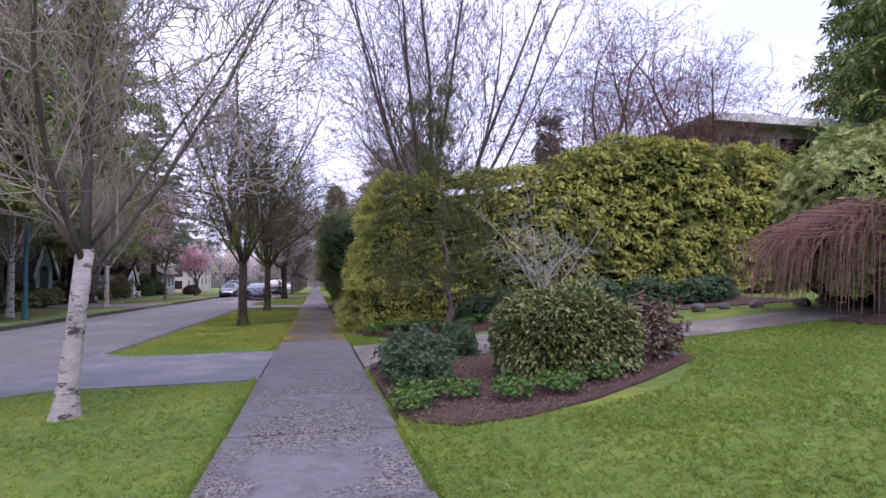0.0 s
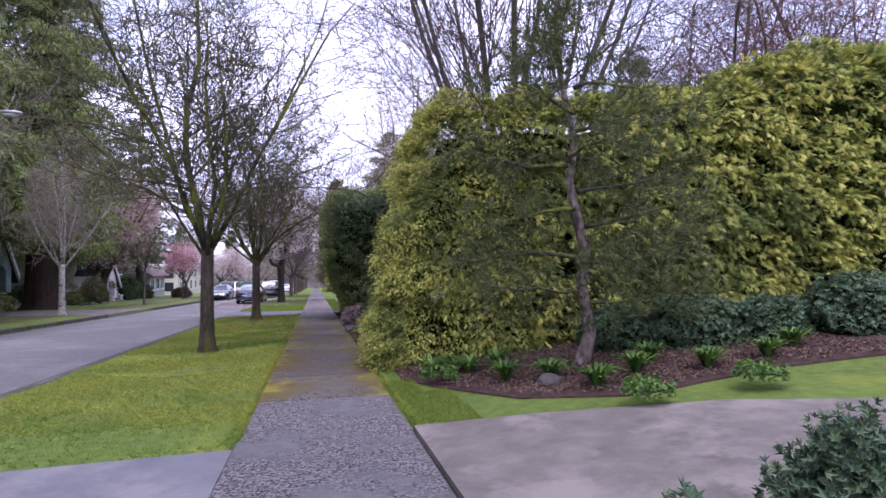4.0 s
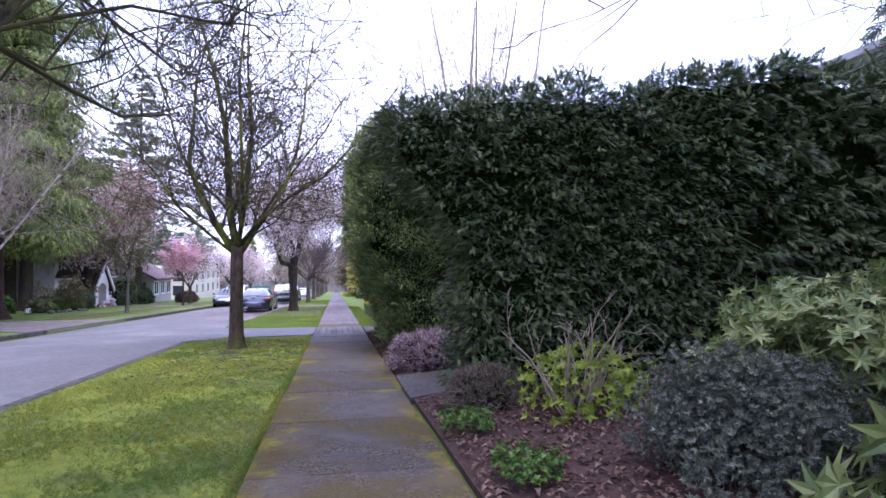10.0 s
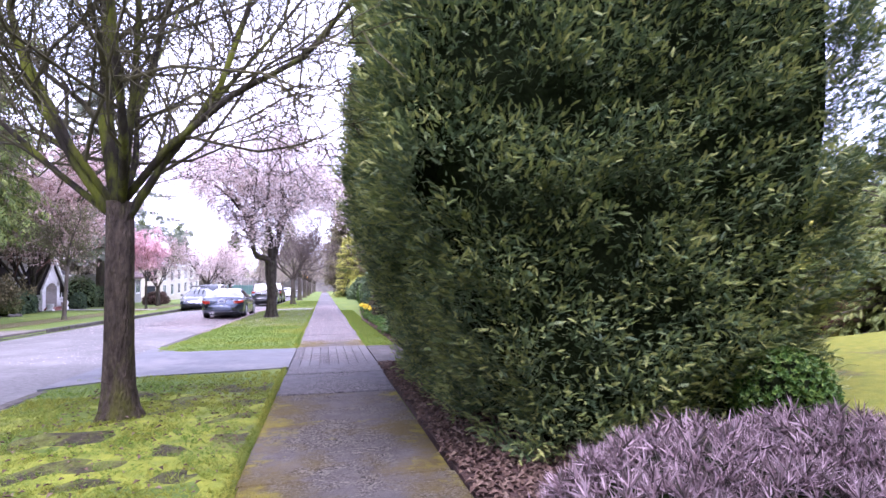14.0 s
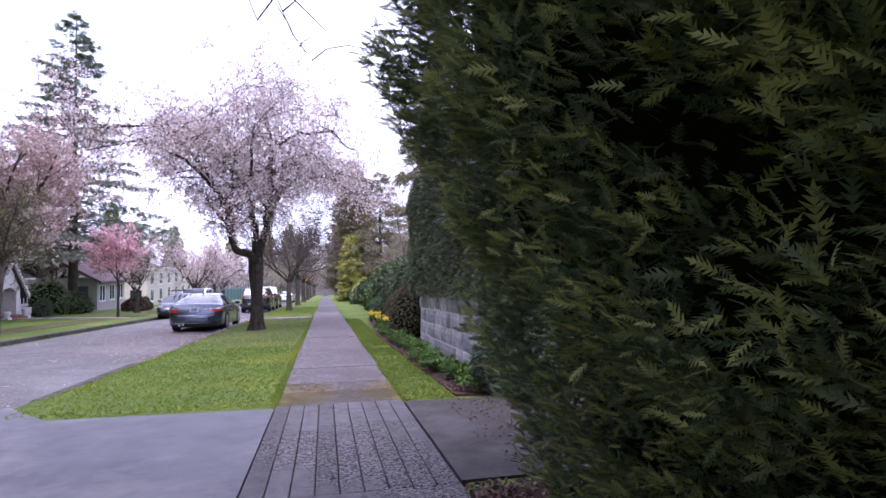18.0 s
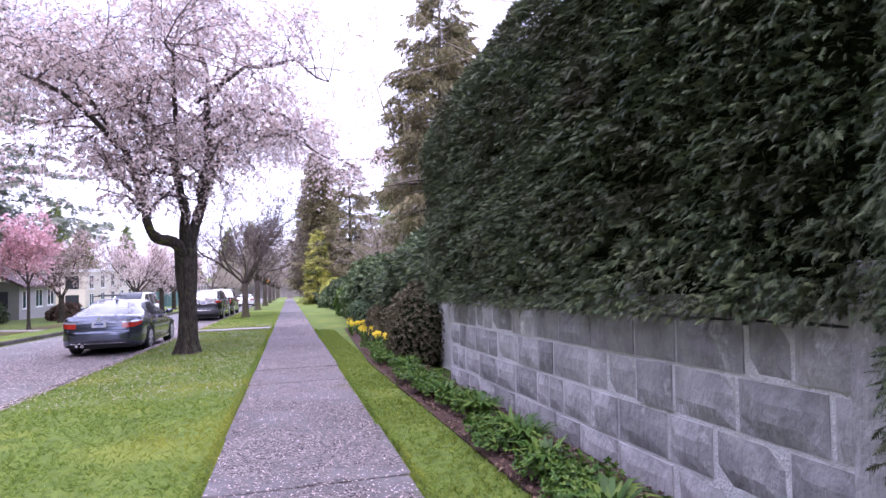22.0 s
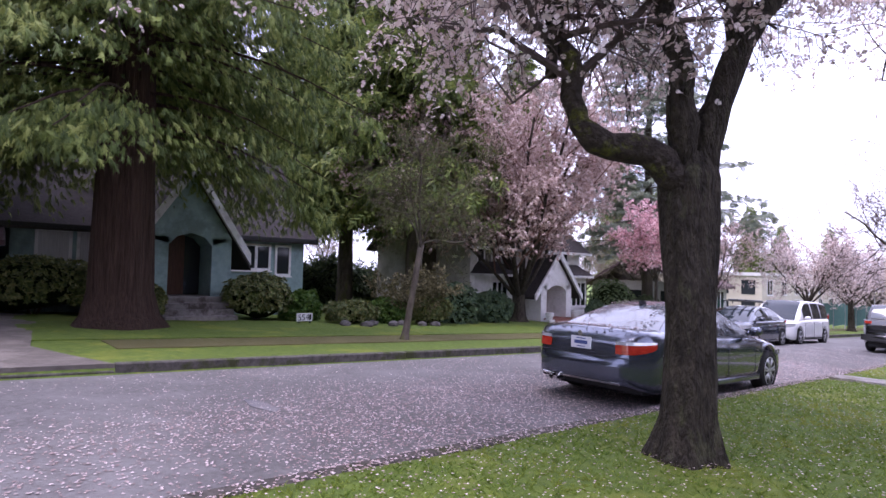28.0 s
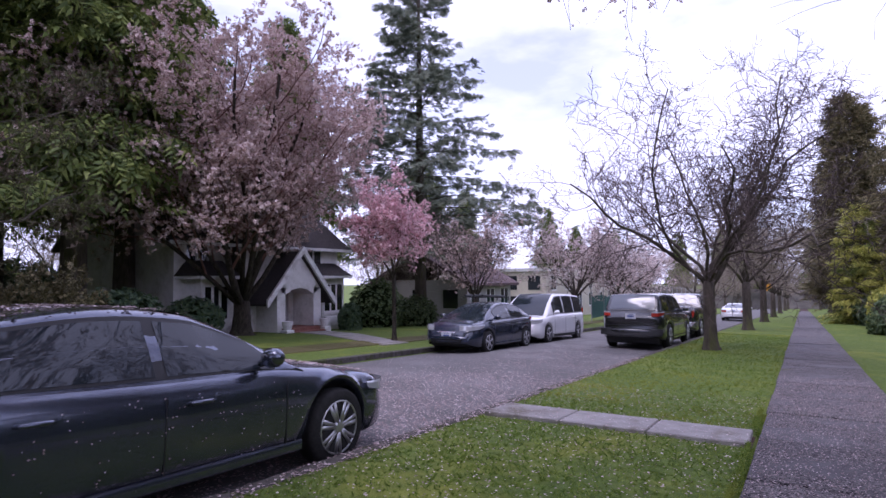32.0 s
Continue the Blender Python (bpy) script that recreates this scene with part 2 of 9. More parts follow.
def plain(name, c, rough=0.5, metal=0.0, spec=0.5, coat=0.0):
    m = bpy.data.materials.new(name)
    m.use_nodes = True
    b = m.node_tree.nodes["Principled BSDF"]
    b.inputs["Base Color"].default_value = (*c, 1)
    b.inputs["Roughness"].default_value = rough
    b.inputs["Metallic"].default_value = metal
    b.inputs["Specular IOR Level"].default_value = spec
    b.inputs["Coat Weight"].default_value = coat
    return m


def aggregate(name, paste1, paste2, pebble1, pebble2, moss, moss_cut, bright=None, bright_cut=(0.6, 0.72), worn=(0.44, 0.54)):
    """Old concrete worn down to its pebbles in places, with moss that thickens towards the edges of the path."""
    m = bpy.data.materials.new(name)
    m.use_nodes = True
    n, l = m.node_tree.nodes, m.node_tree.links
    bs = n["Principled BSDF"]
    pos = n.new("ShaderNodeNewGeometry").outputs["Position"]

    def noise_fac(scale, detail=7, rough=0.65):
        t = n.new("ShaderNodeTexNoise")
        t.inputs["Scale"].default_value, t.inputs["Detail"].default_value, t.inputs["Roughness"].default_value = scale, detail, rough
        l.new(pos, t.inputs["Vector"])
        return t.outputs["Fac"]

    def ramp(fac, a, b, ca=(0, 0, 0), cb=(1, 1, 1)):
        r = n.new("ShaderNodeValToRGB")
        r.color_ramp.elements[0].position, r.color_ramp.elements[1].position = a, b
        r.color_ramp.elements[0].color, r.color_ramp.elements[1].color = (*ca, 1), (*cb, 1)
        l.new(fac, r.inputs["Fac"])
        return r.outputs["Color"]

    def mixed(fac, a, b):
        x = n.new("ShaderNodeMix")
        x.data_type = "RGBA"
        l.new(fac, x.inputs["Factor"])
        for src, key in ((a, "A"), (b, "B")):
            if isinstance(src, tuple):
                x.inputs[key].default_value = (*src, 1)
            else:
                l.new(src, x.inputs[key])
        return x.outputs["Result"]

    def math_(op, a, b, c=None):
        x = n.new("ShaderNodeMath")
        x.operation = op
        for i_, src in enumerate((a, b, c)):
            if src is None:
                continue
            if isinstance(src, (int, float)):
                x.inputs[i_].default_value = src
            else:
                l.new(src, x.inputs[i_])
        return x.outputs["Value"]
    vor = n.new("ShaderNodeTexVoronoi")
    vor.inputs["Scale"].default_value = 75
    l.new(pos, vor.inputs["Vector"])
    sep = n.new("ShaderNodeSeparateColor")
    l.new(vor.outputs["Color"], sep.inputs["Color"])
    pebbles = ramp(sep.outputs["Red"], 0.1, 0.95, pebble1, pebble2)
    paste = ramp(noise_fac(6), 0.3, 0.7, paste1, paste2)
    mask = ramp(noise_fac(1.3, 9, 0.7), *worn)
    col = mixed(mask, paste, pebbles)
    xyz = n.new("ShaderNodeSeparateXYZ")
    l.new(pos, xyz.inputs["Vector"])
    off = math_("ABSOLUTE", math_("ADD", xyz.outputs["X"], 0.085), 0.0)
    edge = math_("MULTIPLY", math_("SUBTRACT", off, 0.25), 0.22)
    col = mixed(ramp(math_("ADD", noise_fac(1.0, 9, 0.72), edge), *moss_cut), col, moss)
    if bright:
        col = mixed(ramp(math_("ADD", noise_fac(2.3, 8, 0.7), math_("MULTIPLY", edge, 1.2)), *bright_cut), col, bright)
    hs = n.new("ShaderNodeHueSaturation")
    mr = n.new("ShaderNodeMapRange")
    mr.inputs["To Min"].default_value, mr.inputs["To Max"].default_value = 0.85, 1.15
    l.new(n.new("ShaderNodeObjectInfo").outputs["Random"], mr.inputs["Value"])
    l.new(mr.outputs["Result"], hs.inputs["Value"])
    l.new(col, hs.inputs["Color"])
    l.new(hs.outputs["Color"], bs.inputs["Base Color"])
    relief = math_("SUBTRACT", noise_fac(60, 4), math_("MULTIPLY", math_("MULTIPLY", vor.outputs["Distance"], mask), 1.6))
    bp = n.new("ShaderNodeBump")
    bp.inputs["Strength"].default_value, bp.inputs["Distance"].default_value = 0.9, 0.012
    l.new(math_("SUBTRACT", relief, math_("MULTIPLY", mask, 0.7)), bp.inputs["Height"])
    l.new(bp.outputs["Normal"], bs.inputs["Normal"])
    bs.inputs["Roughness"].default_value = 0.88
    bs.inputs["Specular IOR Level"].default_value = 0.25
    return m


M = {}
M["lawn"] = mat("lawn_grass", (0.055, 0.095, 0.015), (0.135, 0.19, 0.028), 9, 0.9, 0.8, 90, c3=(0.22, 0.24, 0.032), scale3=0.6, cut3=(0.52, 0.75))
M["moss_lawn"] = mat("mossy_lawn", (0.13, 0.16, 0.02), (0.25, 0.24, 0.03), 9, 0.95, 0.8, 70, c3=(0.09, 0.07, 0.045), scale3=1.3, cut3=(0.55, 0.68))
M["soil"] = mat("bark_mulch", (0.035, 0.022, 0.018), (0.1, 0.055, 0.045), 14, 0.95, 1.0, 45)
M["asphalt"] = mat("worn_asphalt", (0.095, 0.09, 0.088), (0.17, 0.163, 0.16), 14, 0.85, 0.6, 130, c3=(0.225, 0.217, 0.213), scale3=0.5, cut3=(0.48, 0.75))
M["drive"] = mat("smooth_asphalt", (0.1, 0.1, 0.11), (0.15, 0.15, 0.16), 2.5, 0.75, 0.25, 120, c3=(0.19, 0.18, 0.18), scale3=0.9)
M["damp_drive"] = mat("damp_leafy_asphalt", (0.04, 0.035, 0.032), (0.085, 0.074, 0.068), 5, 0.8, 0.5, 90, c3=(0.12, 0.11, 0.11), scale3=0.8, cut3=(0.5, 0.7))
M["concrete"] = aggregate("old_concrete", (0.1, 0.094, 0.098), (0.162, 0.153, 0.157), (0.03, 0.027, 0.03), (0.27, 0.245, 0.24), (0.11, 0.1, 0.04), (0.66, 0.8))
M["moss_concrete"] = aggregate("mossy_concrete", (0.075, 0.066, 0.062), (0.125, 0.112, 0.105), (0.03, 0.026, 0.022), (0.2, 0.175, 0.15), (0.11, 0.084, 0.028), (0.46, 0.64), (0.21, 0.18, 0.02), (0.6, 0.73))
M["pale_concrete"] = mat("pale_concrete", (0.24, 0.225, 0.21), (0.36, 0.34, 0.32), 5, 0.85, 0.4, 100, c3=(0.17, 0.15, 0.12), scale3=1.4, rnd=0.08)
M["brown_concrete"] = mat("brown_stained_concrete", (0.1, 0.086, 0.075), (0.17, 0.15, 0.13), 4, 0.9, 0.5, 100, c3=(0.21, 0.185, 0.16), scale3=1.2)
M["walk_concrete"] = aggregate("brown_grey_concrete", (0.065, 0.058, 0.055), (0.115, 0.104, 0.1), (0.03, 0.026, 0.024), (0.19, 0.17, 0.155), (0.08, 0.066, 0.036), (0.62, 0.78))
M["heath"] = leaf_mat("grey_brown_heath", [(0.06, 0.05, 0.035), (0.11, 0.09, 0.065), (0.16, 0.14, 0.1), (0.2, 0.17, 0.14)], 0.9, 0.1)
M["kerb"] = mat("kerb_concrete", (0.13, 0.12, 0.11), (0.24, 0.22, 0.2), 6, 0.9, 0.6, 80, c3=(0.07, 0.06, 0.05), scale3=2.0, rnd=0.1)
M["dark_kerb"] = mat("dirty_kerb_concrete", (0.045, 0.04, 0.035), (0.13, 0.118, 0.105), 9, 0.95, 0.8, 60, c3=(0.05, 0.055, 0.02), scale3=2.5, rnd=0.12)
M["bark"] = mat("grey_bark", (0.045, 0.036, 0.028), (0.12, 0.1, 0.08), 9, 0.95, 1.0, 28, stretch=(1, 1, 0.3), c3=(0.075, 0.085, 0.018), scale3=2.4, cut3=(0.5, 0.68), coords="obj")
M["mossy_bark"] = mat("mossy_bark", (0.025, 0.02, 0.016), (0.07, 0.06, 0.045), 9, 0.95, 1.0, 28, stretch=(1, 1, 0.3), c3=(0.17, 0.19, 0.026), scale3=2.6, cut3=(0.46, 0.6), coords="obj")
M["dark_bark"] = mat("dark_fissured_bark", (0.02, 0.014, 0.01), (0.115, 0.088, 0.064), 11, 0.95, 1.0, 30, stretch=(1.4, 1.4, 0.5), c3=(0.1, 0.1, 0.02), scale3=1.8, cut3=(0.5, 0.64), coords="obj", depth=0.07)
M["birch"] = mat("pale_birch_bark", (0.26, 0.235, 0.205), (0.44, 0.4, 0.36), 7, 0.9, 0.7, 30, stretch=(1, 1, 2.2), c3=(0.06, 0.05, 0.04), scale3=5.0, cut3=(0.52, 0.6), coords="obj")
M["cherry_bark"] = mat("cherry_bark", (0.011, 0.009, 0.006), (0.088, 0.072, 0.053), 8, 0.9, 1.0, 20, stretch=(2.0, 2.0, 0.7), c3=(0.1, 0.1, 0.055), scale3=3.5, cut3=(0.56, 0.7), coords="obj", depth=0.09)
M["cherry_limb"] = mat("mossy_cherry_bark", (0.014, 0.011, 0.009), (0.07, 0.055, 0.042), 11, 0.9, 1.0, 20, c3=(0.11, 0.12, 0.02), scale3=3.0, cut3=(0.54, 0.64), coords="obj", depth=0.07)
M["cedar_bark"] = mat("red_cedar_bark", (0.028, 0.015, 0.011), (0.085, 0.05, 0.036), 8, 0.95, 1.0, 16, stretch=(2, 2, 0.12), coords="obj", depth=0.15)
M["twig"] = mat("twig_bark", (0.06, 0.045, 0.04), (0.13, 0.1, 0.09), 6, 0.9, 0.0, coords="obj")
M["twig_moss"] = mat("mossy_twigs", (0.05, 0.045, 0.03), (0.12, 0.11, 0.05), 3, 0.9, 0.0, coords="obj")
M["twig_tan"] = mat("tan_twigs", (0.2, 0.165, 0.13), (0.34, 0.29, 0.23), 4, 0.9, 0.0, coords="obj")
M["twig_red"] = mat("red_brown_twigs", (0.1, 0.052, 0.042), (0.2, 0.105, 0.085), 4, 0.9, 0.0, coords="obj")
M["gold_hedge"] = leaf_mat("golden_cedar_foliage", [(0.07, 0.105, 0.025), (0.13, 0.168, 0.043), (0.215, 0.25, 0.06), (0.33, 0.35, 0.09)], 0.6, 0.25, spec=0.2)
M["gold_tips"] = leaf_mat("golden_young_sprays", [(0.22, 0.255, 0.055), (0.36, 0.38, 0.08), (0.52, 0.5, 0.115), (0.68, 0.62, 0.17)], 0.6, 0.34, spec=0.2, patch=(0.14, 0.18, 0.045), patch_scale=1.1, cut=(0.52, 0.64))
# Near-black stand-in for the shade behind the golden sprays.
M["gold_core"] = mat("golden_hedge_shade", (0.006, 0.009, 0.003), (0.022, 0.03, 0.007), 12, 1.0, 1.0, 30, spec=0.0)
M["dark_hedge"] = leaf_mat("dark_cedar_foliage", [(0.03, 0.052, 0.028), (0.055, 0.086, 0.04), (0.092, 0.13, 0.055), (0.15, 0.19, 0.075)], 0.5, 0.2)
M["yew"] = leaf_mat("yew_foliage", [(0.05, 0.085, 0.042), (0.085, 0.135, 0.06), (0.135, 0.19, 0.08), (0.2, 0.25, 0.105)], 0.5, 0.26)
M["yew_tips"] = leaf_mat("yew_young_shoots", [(0.13, 0.18, 0.055), (0.2, 0.25, 0.075), (0.29, 0.33, 0.1), (0.38, 0.4, 0.13)], 0.5, 0.28)
M["clipped"] = leaf_mat("clipped_cedar_foliage", [(0.036, 0.055, 0.028), (0.064, 0.092, 0.04), (0.1, 0.132, 0.056), (0.155, 0.185, 0.08)], 0.55, 0.15, patch=(0.07, 0.066, 0.034), patch_scale=1.6)
# Near-black paint for the deep shade within hedges and shrubs.
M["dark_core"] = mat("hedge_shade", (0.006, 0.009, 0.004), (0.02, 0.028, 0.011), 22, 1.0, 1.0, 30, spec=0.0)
M["rhodo"] = leaf_mat("rhododendron_leaves", [(0.04, 0.06, 0.016), (0.08, 0.11, 0.026), (0.14, 0.165, 0.042), (0.25, 0.23, 0.085)], 0.45, 0.12, spec=0.4)
M["blue_leaf"] = leaf_mat("blue_green_leaves", [(0.03, 0.06, 0.035), (0.055, 0.1, 0.055), (0.09, 0.14, 0.075), (0.12, 0.17, 0.06)], 0.5, 0.15)
M["fresh_leaf"] = leaf_mat("fresh_green_leaves", [(0.025, 0.07, 0.012), (0.05, 0.115, 0.018), (0.085, 0.165, 0.024), (0.15, 0.22, 0.04)], 0.5, 0.25)
M["ivy"] = leaf_mat("ivy_leaves", [(0.015, 0.028, 0.018), (0.03, 0.05, 0.03), (0.05, 0.08, 0.045), (0.085, 0.115, 0.065)], 0.55, 0.08, spec=0.3)
M["laurel_leaf"] = leaf_mat("pale_laurel_leaves", [(0.1, 0.15, 0.05), (0.16, 0.22, 0.075), (0.24, 0.29, 0.1), (0.33, 0.36, 0.15)], 0.4, 0.2)
M["sage_leaf"] = leaf_mat("grey_green_leaves", [(0.06, 0.075, 0.055), (0.1, 0.12, 0.09), (0.15, 0.17, 0.125), (0.2, 0.2, 0.16)], 0.5, 0.15)
M["shoot_leaf"] = leaf_mat("yellow_green_shoots", [(0.16, 0.23, 0.03), (0.24, 0.32, 0.04), (0.32, 0.39, 0.06)], 0.5, 0.35)
M["heather"] = leaf_mat("pink_heather_flowers", [(0.05, 0.042, 0.033), (0.16, 0.115, 0.115), (0.38, 0.27, 0.29), (0.6, 0.46, 0.49)], 0.8, 0.15)
M["blossom"] = leaf_mat("pale_pink_blossom", [(0.55, 0.42, 0.38), (0.7, 0.57, 0.53), (0.8, 0.69, 0.65), (0.86, 0.79, 0.76)], 0.7, 0.42)
M["rosy_blossom"] = leaf_mat("rosy_blossom", [(0.36, 0.25, 0.22), (0.5, 0.37, 0.33), (0.62, 0.49, 0.45), (0.74, 0.62, 0.58)], 0.7, 0.38)
M["pink_blossom"] = leaf_mat("bright_pink_blossom", [(0.6, 0.31, 0.34), (0.72, 0.43, 0.46), (0.81, 0.56, 0.58), (0.87, 0.69, 0.7)], 0.7, 0.35)
M["pine"] = leaf_mat("pine_needles", [(0.03, 0.042, 0.014), (0.055, 0.072, 0.022), (0.09, 0.108, 0.032), (0.14, 0.15, 0.05)], 0.55, 0.15)
M["cedar_leaf"] = leaf_mat("red_cedar_sprays", [(0.05, 0.075, 0.022), (0.105, 0.148, 0.04), (0.18, 0.23, 0.058), (0.29, 0.325, 0.09)], 0.55, 0.3, spec=0.2)
M["fir_leaf"] = leaf_mat("blue_fir_foliage", [(0.09, 0.11, 0.08), (0.15, 0.18, 0.13), (0.21, 0.24, 0.17), (0.28, 0.3, 0.22)], 0.6, 0.4)
M["dead_leaf"] = leaf_mat("fallen_leaves", [(0.05, 0.03, 0.022), (0.1, 0.06, 0.045), (0.155, 0.098, 0.072), (0.21, 0.15, 0.11)], 0.8, 0.05)
M["grass_blade"] = leaf_mat("grass_blades", [(0.08, 0.145, 0.022), (0.13, 0.215, 0.03), (0.19, 0.28, 0.04), (0.28, 0.335, 0.065)], 0.6, 0.35, patch=(0.29, 0.315, 0.045), patch_scale=0.55)
M["garden_blade"] = leaf_mat("dark_lawn_blades", [(0.085, 0.14, 0.02), (0.13, 0.2, 0.026), (0.185, 0.25, 0.033), (0.27, 0.305, 0.05)], 0.6, 0.32)
M["moss_blade"] = leaf_mat("mossy_grass_blades", [(0.13, 0.17, 0.024), (0.21, 0.245, 0.034), (0.3, 0.31, 0.046), (0.39, 0.375, 0.068)], 0.7, 0.3, patch=(0.14, 0.2, 0.035), patch_scale=0.7)
M["yellow_moss"] = mat("yellow_moss", (0.13, 0.18, 0.024), (0.29, 0.31, 0.035), 6, 0.95, 0.9, 80, c3=(0.075, 0.09, 0.028), scale3=0.8, cut3=(0.5, 0.64))
M["worn_turf"] = mat("worn_turf", (0.02, 0.017, 0.011), (0.075, 0.065, 0.035), 16, 0.95, 1.0, 34, c3=(0.115, 0.13, 0.028), scale3=3.4, cut3=(0.45, 0.58), depth=0.05)
M["brown_box"] = leaf_mat("grey_brown_clipped_leaves", [(0.05, 0.045, 0.026), (0.085, 0.075, 0.042), (0.12, 0.105, 0.06), (0.16, 0.14, 0.085)], 0.7, 0.12)
M["bronze_leaf"] = leaf_mat("bronze_conifer_foliage", [(0.085, 0.08, 0.04), (0.14, 0.125, 0.06), (0.2, 0.17, 0.085), (0.27, 0.23, 0.12)], 0.6, 0.3)
M["petal"] = leaf_mat("fallen_petals", [(0.2, 0.14, 0.13), (0.34, 0.25, 0.24), (0.5, 0.4, 0.39), (0.68, 0.58, 0.57)], 0.7, 0.1)
M["twig_pale"] = mat("silvery_twigs", (0.22, 0.2, 0.17), (0.36, 0.33, 0.28), 6, 0.9, 0.0, coords="obj")


# ---- ground, road, kerbs ----
def sheet(xs, ys, height):
    m = Mesh()
    vs = [(x, y, height(x, y)) for y in ys for x in xs]
    k = len(xs)
    fs = [(j * k + i, j * k + i + 1, (j + 1) * k + i + 1, (j + 1) * k + i) for j in range(len(ys) - 1) for i in range(k - 1)]
    m.add(vs, fs)
    return m


def frange(a, b, s):
    n = max(1, round((b - a) / s))
    return [a + (b - a) * i / n for i in range(n + 1)]


YS = [-400, -150, -60, -30] + frange(-16, 90, 1.0) + frange(92, 200, 4) + [230, 260, 300, 400, 600, 1200]


def ground_h(x, y):
    if ROAD_L - 0.02 < x < ROAD_R + 0.02:
        return road_z(x, y) - 0.12
    z = gz(x, y)
    if -0.8 < x < 0.63:
        return z - 0.07
    return z + 0.02 * noise.noise((x * 0.9, y * 0.9, 0)) - 0.01


xs = [-1200, -300, -120, -60, -40, -30, -24, -20, -17, -15, -13.5, -12, -10.8, -9.9, ROAD_L - 0.05, ROAD_L + 0.06, -6.7, ROAD_R - 0.06, ROAD_R + 0.05,
      -3.3, -2.8, -2.2, -1.6, -1.1, -0.84, -0.76, 0.59, 0.67, 1.2, 2, 3, 4, 5, 6, 7, 8, 9, 12, 16, 22, 40, 80, 300, 1200]
structure("ground", sheet(xs, YS, ground_h), M["lawn"], "green mossy lawn sloping gently down along the street", "lawn", True)

structure("road", sheet([ROAD_L, -9.3, -8.5, -7.5, -6.7, -5.8, -5.0, -4.2, ROAD_R], YS[2:], road_z), M["asphalt"], "worn grey asphalt road strewn with fallen petals", "road", True)


def strip_box(m, x0, x1, y0, y1, dz0, dz1, base, b=0.012):
    """A block that follows the slope."""
    k = len(m.v)
    m.box(x0, x1, y0, y1, 0, dz1 - dz0, b)
    for i in range(k, len(m.v)):
        x, y, z = m.v[i]
        m.v[i] = (x, y, z + base(x, y) + dz0)


def patch(name, outline, material, label, category, lift=0.02, step=0.35, bumpy=0.02):
    """A patch of ground with a free outline, lying on the slope."""
    xs_ = [p[0] for p in outline]
    ys_ = [p[1] for p in outline]

    def inside(x, y):
        c = False
        for i in range(len(outline)):
            (x1, y1), (x2, y2) = outline[i], outline[i - 1]
            if (y1 > y) != (y2 > y) and x < (x2 - x1) * (y - y1) / (y2 - y1) + x1:
                c = not c
        return c
    bm = bmesh.new()
    vs = [bm.verts.new((x, y, 0)) for x, y in outline]
    f = bm.faces.new(vs)
    bmesh.ops.triangulate(bm, faces=[f])
    for _ in range(4):
        long = [e for e in bm.edges if e.calc_length() > step * 2]
        if not long:
            break
        bmesh.ops.subdivide_edges(bm, edges=long, cuts=1)
        bmesh.ops.triangulate(bm, faces=bm.faces[:])
    rim_e = [e for e in bm.edges if e.is_boundary]
    for v in bm.verts:
        edge = 0.0 if v.is_boundary else 1.0
        v.co.z = gz(v.co.x, v.co.y) + lift * (0.6 + 0.4 * edge) + edge * bumpy * noise.noise((v.co.x * 2.5, v.co.y * 2.5, 3))
    bmesh.ops.recalc_face_normals(bm, faces=bm.faces[:])
    bm.normal_update()
    if bm.faces and bm.faces[:][0].normal.z < 0:
        bmesh.ops.reverse_faces(bm, faces=bm.faces[:])
    skirt = bmesh.ops.extrude_edge_only(bm, edges=rim_e)
    for v in skirt["geom"]:
        if isinstance(v, bmesh.types.BMVert):
            v.co.z -= 0.12
    me = bpy.data.meshes.new(name)
    bm.to_mesh(me)
    bm.free()
    me.materials.append(material)
    ob = new(name, me)
    return tagged(ob, label=label, category=category, kind="structure"), inside


# driveway crossings
patch("driveway_1", [(-0.78, 8.0), (-3.0, 7.85), (-3.75, 7.2), (-3.75, 11.6), (-3.1, 10.9), (-0.78, 11.1)], M["drive"], "smooth grey asphalt driveway crossing to the road", "driveway", 0.012, bumpy=0.0)
patch("driveway_2", [(0.62, 8.75), (1.6, 8.75), (3.2, 8.0), (5.2, 7.35), (9.5, 7.0), (9.5, 8.1), (6.2, 8.6), (4.2, 9.7), (3.0, 10.6), (1.6, 11.15), (0.62, 11.4)], M["brown_concrete"], "brown-grey concrete driveway curving into a garden", "driveway", 0.025, bumpy=0.0)
patch("driveway_3", [(-0.78, 30.4), (-2.7, 30.1), (-3.75, 29.3), (-3.75, 34.2), (-3.0, 33.3), (-0.78, 33.2)], M["drive"], "smooth grey asphalt driveway crossing to the road", "driveway", 0.012, bumpy=0.0)
patch("driveway_4", [(0.62, 30.5), (9.0, 30.5), (9.0, 33.0), (1.5, 33.15), (0.62, 33.2)], M["damp_drive"], "dark asphalt driveway between tall hedges", "driveway", 0.015, bumpy=0.0)
patch("driveway_5", [(-9.75, 35.4), (-11.2, 36.2), (-21.0, 37.4), (-21.0, 43.5), (-17.8, 43.4), (-12.3, 42.8), (-10.9, 43.2), (-9.75, 43.6)], M["brown_concrete"], "brown-grey asphalt driveway to a garage", "driveway", 0.02, bumpy=0.0)
patch("front_path", [(-11.4, 62.2), (-16.5, 65.0), (-19.0, 65.6), (-19.0, 67.2), (-16.0, 66.4), (-11.4, 63.6)], M["pale_concrete"], "pale concrete front path", "path", 0.02, bumpy=0.0)

